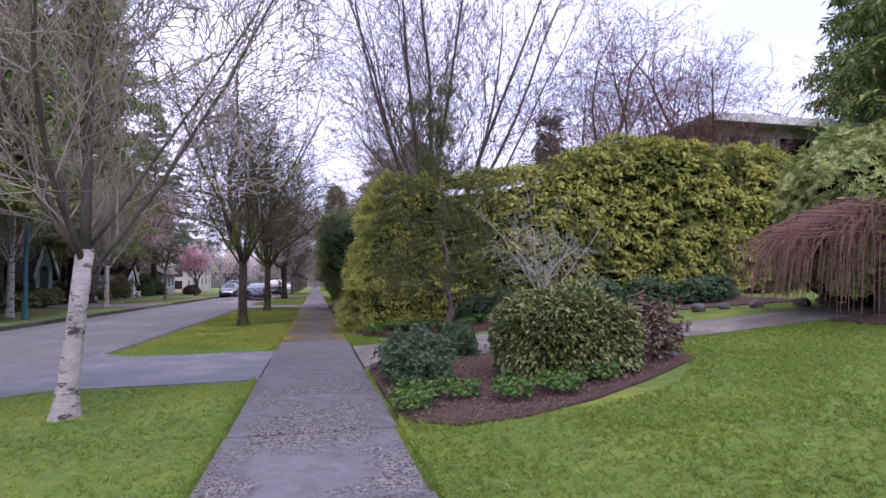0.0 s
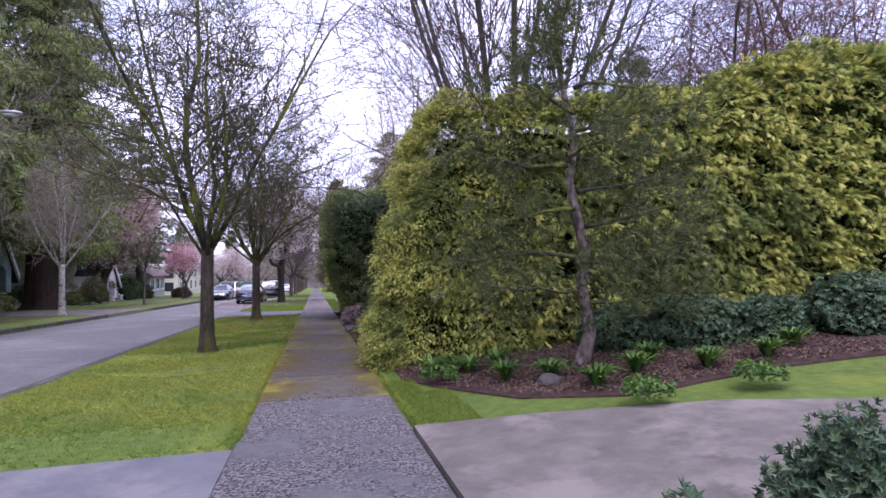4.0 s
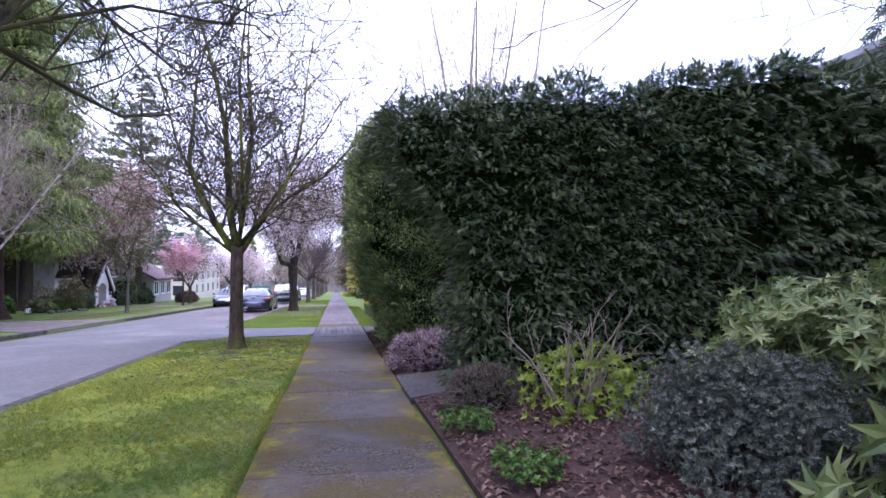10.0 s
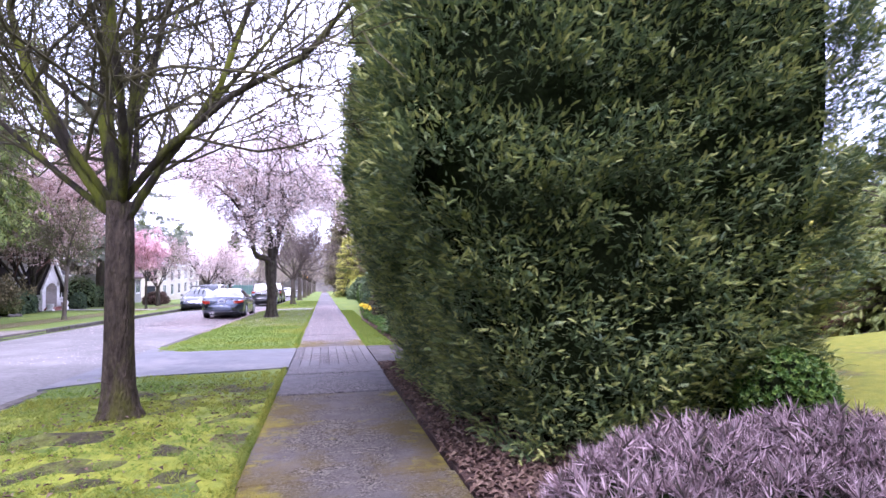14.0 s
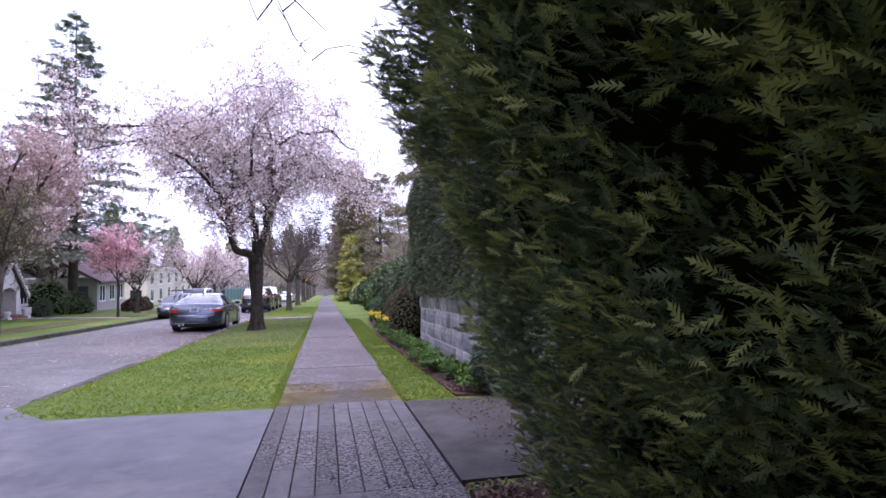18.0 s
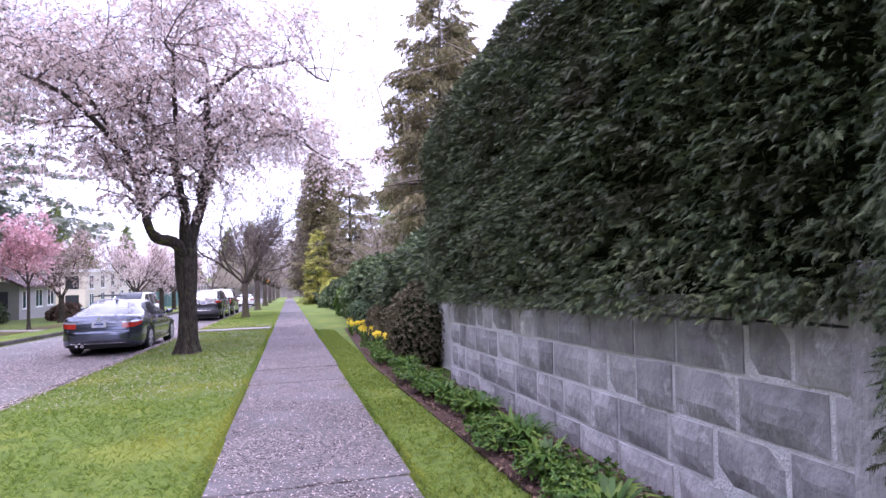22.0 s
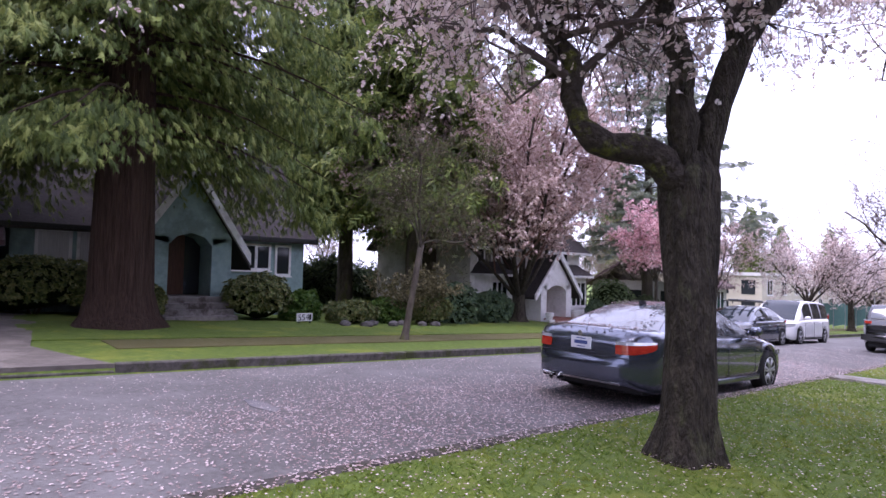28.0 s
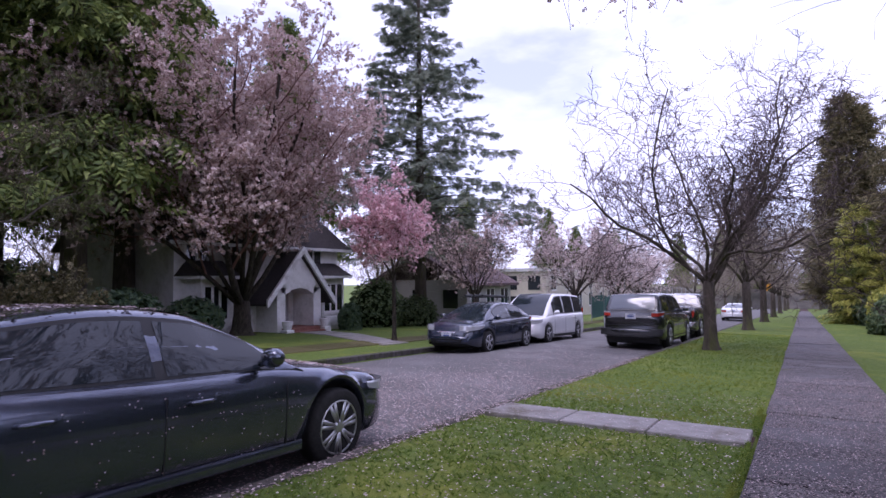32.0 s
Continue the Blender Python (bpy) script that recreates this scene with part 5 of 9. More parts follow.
# ---- evergreens ----
def conifer(name, x, y, seed, r, h, reach, z_low, levels, per, template, material, bark, n, label, droop=0.35, hang=0.0, size=(0.8, 1.5), power=0.9, tilt=0.25, clump=0.0):
    """A tapering trunk with whorls of boughs that carry hanging sprays."""
    rng = np.random.default_rng(seed)
    t = thing(name, x, y, gz(x, y), label, "tree")
    F = Mesh()
    prof = [(-0.2, 1.7), (0.0, 1.5), (0.3, 1.2), (0.9, 1.0), (h * 0.3, 0.75), (h * 0.7, 0.35), (h, 0.04)]
    vs, fs, nn = [], [], 18
    for z, k in prof:
        for j in range(nn):
            a = 2 * math.pi * j / nn
            q = r * k * (1 + (0.1 * math.sin(5 * a + 1) + 0.07 * math.sin(9 * a)) * (1 if z < 3 else 0.3))
            vs.append((q * math.cos(a), q * math.sin(a), z))
    for i in range(len(prof) - 1):
        for j in range(nn):
            a, b = i * nn + j, i * nn + (j + 1) % nn
            fs.append((a, b, b + nn, a + nn))
    F.add(vs, fs)
    part("trunk", F, bark, t, smooth_faces=True)
    B, pos, out = Mesh(), [], []
    for i in range(levels):
        f = (i + 0.5) / levels
        z = z_low + (h - z_low) * f
        L0 = reach * (1 - f) ** power + 0.25
        for j in range(per):
            a = rng.uniform(0, 6.283)
            L = L0 * rng.uniform(0.65, 1.1)
            d = Vector((math.cos(a), math.sin(a), tilt * (0.5 + f)))
            p = Vector((0, 0, z + rng.uniform(-0.3, 0.3)))
            pts, k = [p.copy()], 6
            for q in range(k):
                d = Vector((d.x, d.y, d.z - droop / k * (1.6 - f)))
                if q == k - 1:
                    d.z += droop * 0.3
                p = p + d.normalized() * (L / k)
                pts.append(p.copy())
            B.tube(pts, [max(0.008, 0.06 * L0 / reach * (1 - q / (k + 1))) for q in range(k + 1)], 4, cap=False)
            m_ = max(4, int(n * L / (reach * levels * per) * 1.6))
            for _ in range(m_):
                s = rng.random() ** 0.7 * k
                e = min(k - 1, int(s))
                c = pts[e].lerp(pts[e + 1], s - e)
                side = rng.normal() * 0.32 * L * (0.35 + 0.65 * (1 - s / k)) * 0.8
                c = c + Vector((-math.sin(a), math.cos(a), 0)) * side + Vector((0, 0, -abs(side) * 0.35 - hang * rng.random()))
                pos.append(tuple(c))
                dd = pts[e + 1] - pts[e]
                dd.normalize()
                out.append((dd.x + rng.normal() * 0.3 - math.sin(a) * side, dd.y + rng.normal() * 0.3 + math.cos(a) * side, dd.z - 0.35 - hang))
    part("bough_wood", B, bark, t, kind="stuff")
    m = Mesh()
    pos, out = np.array(pos), np.array(out)
    if clump:
        keep = np.array([noise.noise(tuple(p * 1.1)) + 0.6 * noise.noise(tuple(p * 2.7)) for p in pos]) > -clump
        pos, out = pos[keep], out[keep]
    scatter(m, template, pos, out, rng, size, 0.35, 0.0, 0.8)
    part("foliage", m, material, t, kind="stuff")
    return t


BIG_FROND = feather(5, 0.46, 0.03, 0.5)
CEDAR_SPRAY = spray(5, 0.2, 0.55, 0.5, 0.5)
FIR_FROND = feather(4, 0.62, 0.05, 0.5)
FIR_SPRAY = fan(9, 2.6, 0.5, 0.028, 0.1)
conifer("red_cedar", -16.2, 44.9, 61, 0.72, 27.0, 6.4, 4.9, 34, 10, CEDAR_SPRAY, M["cedar_leaf"], M["cedar_bark"], 105000, "huge red cedar with a flared reddish trunk and drooping boughs", 0.5, 0.5, (0.6, 1.4), 0.55, clump=0.42)
conifer("blue_cedar", -19.4, 76.0, 62, 0.35, 24.0, 7.6, 4.5, 20, 6, FIR_SPRAY, M["fir_leaf"], M["bark"], 11000, "tall open blue-green cedar with level layered boughs", 0.25, 0.05, (0.6, 1.2), 0.95)
dk = conifer("dark_fir", -25.5, 57.0, 63, 0.4, 21.0, 4.4, 5.4, 24, 7, FIR_FROND, M["cedar_leaf"], M["bark"], 6500, "tall dark green fir behind the houses", 0.4, 0.25, (0.9, 1.8), 0.8)
for q in ((-20.5, 57.5), (-23.0, 60.5), (-28, 48), (-28.5, 66), (-19, 40.0), (-26, 33), (-17.5, 29.5), (-22, 20), (-18, 8), (-30, 75), (-34, 58), (-13.8, 24.0), (-15.5, 31.0), (22.5, 16), (27, 22), (-33, 40), (-36, 25)):
    copy_thing(dk, pose(q[0], q[1], gz(*q), 0, 0, q[1] * 71 % 360))
conifer("small_fir", 9.4, 22.5, 64, 0.15, 7.6, 1.3, 1.0, 20, 8, BIG_FROND, M["fir_leaf"], M["bark"], 3500, "small pointed conifer behind the hedge", 0.3, 0.1, (0.5, 1.0))
bp = conifer("tall_pine", 6.5, 57.0, 65, 0.3, 15.0, 3.3, 4.0, 18, 6, BIG_FROND, M["bronze_leaf"], M["bark"], 3400, "tall bronze-green conifer behind the hedges", 0.3, 0.1, (0.8, 1.8), 0.6)
copy_thing(bp, pose(9.5, 74.0, gz(9.5, 74), 0, 0, 80))
copy_thing(bp, pose(6.0, 92.0, gz(6, 92), 0, 0, 160))
conifer("golden_cypress", 2.7, 92.0, 66, 0.18, 7.5, 1.6, 0.3, 26, 9, BIG_FROND, M["gold_tips"], M["bark"], 4200, "bright golden-green cypress beside the pavement", 0.2, 0.1, (0.6, 1.1), 0.5)
conifer("cypress", 3.6, 108.0, 67, 0.4, 19.0, 4.2, 0.8, 30, 10, BIG_FROND, M["bronze_leaf"], M["bark"], 9000, "tall dark bronze conifer beside the pavement", -0.1, 0.0, (1.2, 2.4), 0.5, tilt=0.6)
conifer("clipped_cone", 9.1, 28.9, 68, 0.1, 2.7, 1.15, 0.1, 26, 14, CEDAR_TIP, M["yew_tips"], M["bark"], 9000, "cone-shaped yellow-green conifer at the lawn edge", 0.25, 0.05, (1.0, 1.8), 0.75)

# woods that close the street far off
for i in range(34):
    q = (-62 + 3.6 * i + 2 * math.sin(i * 7), 205 + 14 * math.sin(i * 3.7))
    copy_thing(pv if i % 3 else dk, pose(q[0], q[1], gz(*q), 0, 0, i * 71 % 360))
for i in range(12):
    q = (-46 - 5 * math.sin(i * 5), 30 + 13 * i)
    copy_thing(pv if i % 2 else dk, pose(q[0], q[1], gz(*q), 0, 0, i * 71 % 360))
for i in range(9):
    q = (12 + 4 * math.sin(i * 5), 72 + 13 * i)
    copy_thing(pv if i % 3 else dk, pose(q[0], q[1], gz(*q), 0, 0, i * 71 % 360))


# ---- vehicles ----
M["paint_grey"] = mat("dark_blue_grey_paint", (0.085, 0.098, 0.135), (0.108, 0.122, 0.162), 3, 0.2, 0.0, metal=0.8, spec=0.5, coords="obj", coat=1.0)
M["paint_black"] = mat("black_paint", (0.008, 0.008, 0.01), (0.014, 0.014, 0.017), 3, 0.22, 0.0, spec=0.6, coords="obj", coat=1.0)
M["paint_navy"] = mat("navy_paint", (0.008, 0.014, 0.03), (0.012, 0.02, 0.042), 3, 0.22, 0.0, spec=0.6, coords="obj", coat=1.0)
M["paint_white"] = mat("white_paint", (0.72, 0.72, 0.72), (0.8, 0.8, 0.8), 3, 0.25, 0.0, spec=0.5, coords="obj", coat=1.0)
M["glass"] = plain("tinted_car_glass", (0.016, 0.022, 0.028), 0.02, 0.0, 0.5)
# Base colour lightened to carry sky reflection and light through the cabin.
M["rear_glass"] = plain("rear_glass_sky_tint", (0.085, 0.1, 0.115), 0.06, 0.0, 0.9, 0.5)
M["rubber"] = mat("tyre_rubber", (0.012, 0.012, 0.012), (0.028, 0.027, 0.026), 30, 0.8, 0.3, 80, coords="obj")
M["alloy"] = mat("silver_alloy", (0.42, 0.42, 0.43), (0.55, 0.55, 0.56), 12, 0.32, 0.0, metal=0.85, coords="obj")
M["black_trim"] = plain("black_plastic_trim", (0.012, 0.012, 0.012), 0.5)
M["chrome"] = plain("chrome_trim", (0.7, 0.7, 0.71), 0.12, 1.0)
M["red_lens"] = mat("red_tail_lens", (0.34, 0.012, 0.01), (0.62, 0.06, 0.025), 14, 0.12, 0.0, spec=0.6, coords="obj", stretch=(1, 1, 3), coat=1.0)
M["clear_lens"] = plain("clear_lamp_lens", (0.55, 0.56, 0.58), 0.08, 0.3, 0.7, 1.0)
M["plate"] = plain("white_number_plate", (0.7, 0.71, 0.74), 0.4)
M["plate_ink"] = plain("blue_plate_marks", (0.05, 0.08, 0.25), 0.5)


def interp(y, table):
    for (a, u), (b, v) in zip(table, table[1:]):
        if y <= b:
            t = min(1, max(0, (y - a) / (b - a)))
            t = t * t * (3 - 2 * t) if (b - a) < 0.4 else t
            return u + (v - u) * t
    return table[-1][1]


def car(name, x, y, heading, S, paint, label, tilt=0.0):
    """S: measures of the vehicle. The car stands at x, y on the road, its nose along +y before it is turned."""
    L, W, R = S["L"], S["W"], S["R"]
    yr, yf = -S["L"] / 2 + S["over_r"], L / 2 - S["over_f"]
    t = thing(name, x, y, road_z(x, y) + 0.005, label, "car", group="parked vehicles")
    t.matrix_basis = pose(x, y, road_z(x, y) + 0.005, math.degrees(math.atan(SLOPE)), 0, 0) @ pose(0, 0, 0, 0, 0, heading)
    Ra = R + 0.055
    top = S["top"]
    half = W / 2

    def plan(yy):
        u = abs(yy) / (L / 2)
        return half * (1 - 0.055 * u ** 3 - S.get("nose", 0.16) * max(0, (u - 0.84) / 0.16) ** 2.2)
    ys = set(frange(-L / 2, L / 2, 0.11))
    for w in (yr, yf):
        for q in range(13):
            ys.add(w + Ra * math.cos(math.pi * q / 12))
    ys = sorted(ys)

    def bottom(yy):
        b = S["sill"] + 0.10 * max(0, (abs(yy) - (L / 2 - 0.5)) / 0.5) ** 2
        for w in (yr, yf):
            if abs(yy - w) < Ra:
                b = max(b, R + math.sqrt(max(0, Ra * Ra - (yy - w) ** 2)))
        return b
    rows_ = []
    for yy in ys:
        w, zt, zb = plan(yy), interp(yy, top), bottom(yy)
        e = max(0, (abs(yy) - (L / 2 - 0.16)) / 0.16)
        zt -= 0.10 * e ** 2
        bel = zt - 0.14
        sec = [(w * 0.93, zb), (w * 0.985, zb + 0.03), (w, max(zb + 0.05, min(bel - 0.1, 0.42))), (w * 1.0, max(zb + 0.06, bel - 0.1)), (w * 0.985, max(zb + 0.07, bel)), (w * 0.955, max(zb + 0.08, zt - 0.05)),
               (w * 0.9, max(zb + 0.085, zt - 0.008)), (w * 0.72, max(zb + 0.09, zt + 0.012)), (w * 0.35, zt + 0.028), (0, zt + 0.032)]
        rows_.append([(a, yy, b) for a, b in sec] + [(-a, yy, b) for a, b in reversed(sec[:-1])])
    m = Mesh()
    k = len(rows_[0])
    m.add([p for r_ in rows_ for p in r_], [(i * k + j, i * k + j + 1, (i + 1) * k + j + 1, (i + 1) * k + j) for i in range(len(rows_) - 1) for j in range(k - 1)])
    body = part("body", m, paint, t, smooth_faces=True)
    # bowed front and rear faces with a bumper step
    us = [-1, -0.92, -0.8, -0.6, -0.3, 0, 0.3, 0.6, 0.8, 0.92, 1]

    def face_y(end, z, u):
        step = 0.045 * smooth(0.3, 0.36, z) * (1 - smooth(0.56, 0.62, z)) - 0.02 * smooth(0.66, 0.7, z) * (1 - smooth(0.86, 0.9, z)) * (end < 0)
        return end * (L / 2 + (0.05 + step) * (1 - abs(u) ** 5))
    for end, row, nm in ((-1, rows_[0], "rear_face"), (1, rows_[-1], "front_face")):
        half_sec = row[:10]
        zs = frange(half_sec[0][2], half_sec[6][2], 0.035) + [half_sec[7][2], half_sec[8][2]]

        def width_at(z):
            for p0, p1 in zip(half_sec, half_sec[1:]):
                if p0[2] <= z <= p1[2] + 1e-9:
                    return p0[0] + (p1[0] - p0[0]) * (z - p0[2]) / max(1e-6, p1[2] - p0[2])
            return half_sec[0][0]
        q = Mesh()
        vs = [(width_at(z) * u, face_y(end, z, u) if i < len(zs) - 1 else end * L / 2, z) for i, z in enumerate(zs) for u in us]
        n_ = len(us)
        fs = [(i * n_ + j, i * n_ + j + 1, (i + 1) * n_ + j + 1, (i + 1) * n_ + j) for i in range(len(zs) - 1) for j in range(n_ - 1)]
        q.add(vs, fs if end < 0 else [f[::-1] for f in fs])
        part(nm, q, paint, body, smooth_faces=True)
    # dark underside and wheel housings
    m = Mesh()
    m.box(-half * 0.8, half * 0.8, -L / 2 + 0.25, L / 2 - 0.25, 0.17, 0.62, 0.03)
    part("underbody", m, M["black_trim"], t)
    # greenhouse
    g0, g1, g2, g3 = S["roof"]          # rear base, roof rear, roof front, windscreen base
    H, tw = S["H"], S["tumble"]
    zb_ = lambda yy: interp(yy, top) - 0.03

    def roof_z(yy):
        if yy < g1:
            u = (yy - g0) / (g1 - g0)
            return zb_(g0) + (H - 0.04 - zb_(g0)) * (1 - (1 - u) ** 1.35)
        if yy > g2:
            u = (g3 - yy) / (g3 - g2)
            return zb_(g3) + (H - 0.02 - zb_(g3)) * (1 - (1 - u) ** 1.3)
        u = (yy - g1) / (g2 - g1)
        return H - 0.04 + 0.02 * u + 0.045 * math.sin(math.pi * u)
    m = Mesh()
    gy = frange(g0, g3, 0.09)
    rows_ = []
    for yy in gy:
        zr, zb = roof_z(yy), zb_(yy)
        wb = plan(yy) * 0.93
        wt = plan(yy) * (0.93 - (0.93 - tw) * min(1, (zr - zb) / (H - 0.95)))
        sec = [(wb, zb), (wb + (wt - wb) * 0.5 + 0.012, zb + (zr - zb) * 0.5), (wt, zb + (zr - zb) * 0.93), (wt * 0.93, zr), (wt * 0.5, zr + 0.018), (0, zr + 0.024)]
        rows_.append([(a, yy, b) for a, b in sec] + [(-a, yy, b) for a, b in reversed(sec[:-1])])
    k = len(rows_[0])
    m.add([p for r_ in rows_ for p in r_], [(i * k + j, i * k + j + 1, (i + 1) * k + j + 1, (i + 1) * k + j) for i in range(len(rows_) - 1) for j in range(k - 1)])
    part("roof", m, paint, body, smooth_faces=True)

    def side_pt(s, yy, f, off=0.008):
        zr, zb = roof_z(yy), zb_(yy)
        wb = plan(yy) * 0.93
        wt = plan(yy) * (0.93 - (0.93 - tw) * min(1, (zr - zb) / (H - 0.95)))
        bow = 0.012 * (1 - abs(2 * f - 1))
        return (s * (wb + (wt - wb) * f / 0.93 + bow + off), yy, zb + (zr - zb) * f)

    def pane(nm, pts_a, pts_b, material, parent, lab=""):
        q = Mesh()
        n_ = len(pts_a)
        q.add(pts_a + pts_b, [(i, i + 1, n_ + i + 1, n_ + i) for i in range(n_ - 1)])
        return part(nm, q, material, parent, lab, smooth_faces=True)
    for s in (1, -1):
        for nm, a, b in S["windows"]:
            yy_ = frange(a, b, 0.08)
            mids = [[side_pt(s, v, 0.05 + (0.87 if roof_z(v) - zb_(v) > 0.2 else 0.65) * g, 0.006) for v in yy_] for g in (0, 0.25, 0.5, 0.75, 1)]
            q = Mesh()
            n_ = len(yy_)
            q.add([p for r_ in mids for p in r_], [(h_ * n_ + i, h_ * n_ + i + 1, (h_ + 1) * n_ + i + 1, (h_ + 1) * n_ + i) for h_ in range(4) for i in range(n_ - 1)])
            w = part("window_frame", q, M["black_trim"], body, smooth_faces=True)
            y2_ = frange(a + 0.04, b - 0.04, 0.08)
            mids = [[side_pt(s, v, 0.09 + ((0.86 if roof_z(v) - zb_(v) > 0.2 else 0.6) - 0.09) * g, 0.011) for v in y2_] for g in (0, 0.25, 0.5, 0.75, 1)]
            q = Mesh()
            n_ = len(y2_)
            q.add([p for r_ in mids for p in r_], [(h_ * n_ + i, h_ * n_ + i + 1, (h_ + 1) * n_ + i + 1, (h_ + 1) * n_ + i) for h_ in range(4) for i in range(n_ - 1)])
            part("pane", q, M["glass"], w, smooth_faces=True)

    def cross(yy, f, off):
        zr, zb = roof_z(yy), zb_(yy)
        wt = plan(yy) * (0.93 - (0.93 - tw) * min(1, (zr - zb) / (H - 0.95)))
        return [(wt * 0.86 * u, yy, zr + off + 0.022 * (1 - u * u)) for u in (-1, -0.75, -0.5, -0.25, 0, 0.25, 0.5, 0.75, 1)]
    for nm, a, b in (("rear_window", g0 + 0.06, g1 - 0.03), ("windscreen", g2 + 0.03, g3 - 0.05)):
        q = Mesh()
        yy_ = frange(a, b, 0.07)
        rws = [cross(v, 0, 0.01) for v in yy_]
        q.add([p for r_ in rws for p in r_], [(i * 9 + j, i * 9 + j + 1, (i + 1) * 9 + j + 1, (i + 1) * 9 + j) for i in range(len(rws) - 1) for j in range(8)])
        # the rear pane has its sky brightness in the base colour
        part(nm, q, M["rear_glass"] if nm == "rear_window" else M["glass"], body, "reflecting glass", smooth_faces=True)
    # door joints and handles
    for s in (1, -1):
        for v in S["joints"]:
            q = Mesh()
            zt = interp(v, top) - 0.12
            q.box(s * plan(v) - 0.002 if s > 0 else -plan(v) - 0.003, s * plan(v) + 0.003 if s > 0 else -plan(v) + 0.002, v - 0.004, v + 0.004, S["sill"] + 0.1, zt)
            part("door_joint", q, M["black_trim"], body)
        for v in S["handles"]:
            q = Mesh()
            z = interp(v, top) - 0.17
            X = s * (plan(v) + 0.012)
            q.tube([(X - s * 0.02, v - 0.1, z), (X + s * 0.012, v - 0.08, z + 0.004), (X + s * 0.016, v + 0.05, z + 0.004), (X - s * 0.02, v + 0.09, z)], [0.013, 0.016, 0.016, 0.012], 8)
            part("door_handle", q, paint, body, smooth_faces=True)
        q = Mesh()
        v = S["mirror"]
        X = s * (plan(v) * 0.93)
        z = interp(v, top) + 0.06
        q.tube([(X, v, z - 0.03), (X + s * 0.06, v, z)], [0.03, 0.03], 8)
        q.tube([(X + s * 0.05, v - 0.02, z + 0.02), (X + s * 0.09, v, z + 0.02), (X + s * 0.18, v, z + 0.025), (X + s * 0.23, v - 0.01, z + 0.02)], [0.045, 0.075, 0.07, 0.035], 12)
        part("wing_mirror", q, paint, body, smooth_faces=True)
        # strip along the sill
        q = Mesh()
        yy_ = frange(yr + Ra + 0.05, yf - Ra - 0.05, 0.3)
        q.add([(s * (plan(v) + 0.004), v, S["sill"] + 0.03) for v in yy_] + [(s * (plan(v) + 0.012), v, S["sill"] + 0.09) for v in yy_] + [(s * plan(v), v, S["sill"] + 0.11) for v in yy_],
              [(i + h_ * len(yy_), i + 1 + h_ * len(yy_), i + 1 + (h_ + 1) * len(yy_), i + (h_ + 1) * len(yy_)) for i in range(len(yy_) - 1) for h_ in (0, 1)])
        part("sill_strip", q, S.get("strip", paint), body, smooth_faces=True)
    # lamps, following the corners
    for s in (1, -1):
        for nm, end, inner, back, z0, z1, material in (("tail_lamp", -1, S["tail"][0], S["tail"][1], S["tail"][2], S["tail"][3], M["red_lens"]), ("headlamp", 1, S["head"][0], S["head"][1], S["head"][2], S["head"][3], M["clear_lens"])):
            ye = end * L / 2
            path = [(s * inner, face_y(end, (z0 + z1) / 2, inner / plan(ye)) + end * 0.006)]
            path += [(s * plan(ye) * u, face_y(end, (z0 + z1) / 2, u) + end * 0.008) for u in (0.7, 0.8, 0.88, 0.94, 0.98) if plan(ye) * u > inner + 0.03]
            path += [(s * (plan(ye - end * back * u) + 0.009), ye - end * back * u) for u in (0.02, 0.1, 0.2, 0.35, 0.5, 0.65, 0.8, 0.92, 1)]
            n_ = len(path)
            hh = z1 - z0
            low = [z0 + hh * (0.05 + 0.62 * (i / (n_ - 1)) ** 3) for i in range(n_)]
            top_ = [z1 - hh * 0.06 + hh * 0.1 * i / (n_ - 1) for i in range(n_)]
            mid_ = [a_ + (b_ - a_) * 0.74 for a_, b_ in zip(low, top_)]
            for lens_name, za_, zc_, mt_ in (("lens", low, mid_, material), ("upper_lens", mid_, top_, M["clear_lens"] if end < 0 else material)):
                q = Mesh()
                q.add([(x_, y_, z_) for (x_, y_), z_ in zip(path, za_)] + [(x_ * 0.992, y_ - end * 0.004, z_) for (x_, y_), z_ in zip(path, zc_)],
                      [(i, i + 1, n_ + i + 1, n_ + i) if s * end < 0 else (i, n_ + i, n_ + i + 1, i + 1) for i in range(n_ - 1)])
                if lens_name == "lens":
                    lamp = part(nm, q, mt_, body, "red lamp lens" if nm == "tail_lamp" else "clear lamp lens", smooth_faces=True)
                else:
                    part(lens_name, q, mt_, lamp, smooth_faces=True)
    # number plates and bumper strips
    for end, key in ((-1, "plate_r"), (1, "plate_f")):
        if key in S:
            z = S[key]
            ye = end * (L / 2 + 0.062 - (0.02 if end < 0 else 0))
            q = Mesh()
            q.box(-0.155, 0.155, min(ye, ye + end * 0.012), max(ye, ye + end * 0.012), z - 0.078, z + 0.078, 0.004)
            pl = part("number_plate", q, M["plate"], body, "white number plate with blue marks")
            for a, b, c, d in ((-0.1, 0.1, -0.022, 0.024), (-0.07, 0.07, 0.045, 0.058), (-0.06, 0.06, -0.058, -0.047)):
                q = Mesh()
                q.box(a, b, min(ye + end * 0.012, ye + end * 0.015), max(ye + end * 0.012, ye + end * 0.015), z + c, z + d)
                part("plate_mark", q, M["plate_ink"], pl)
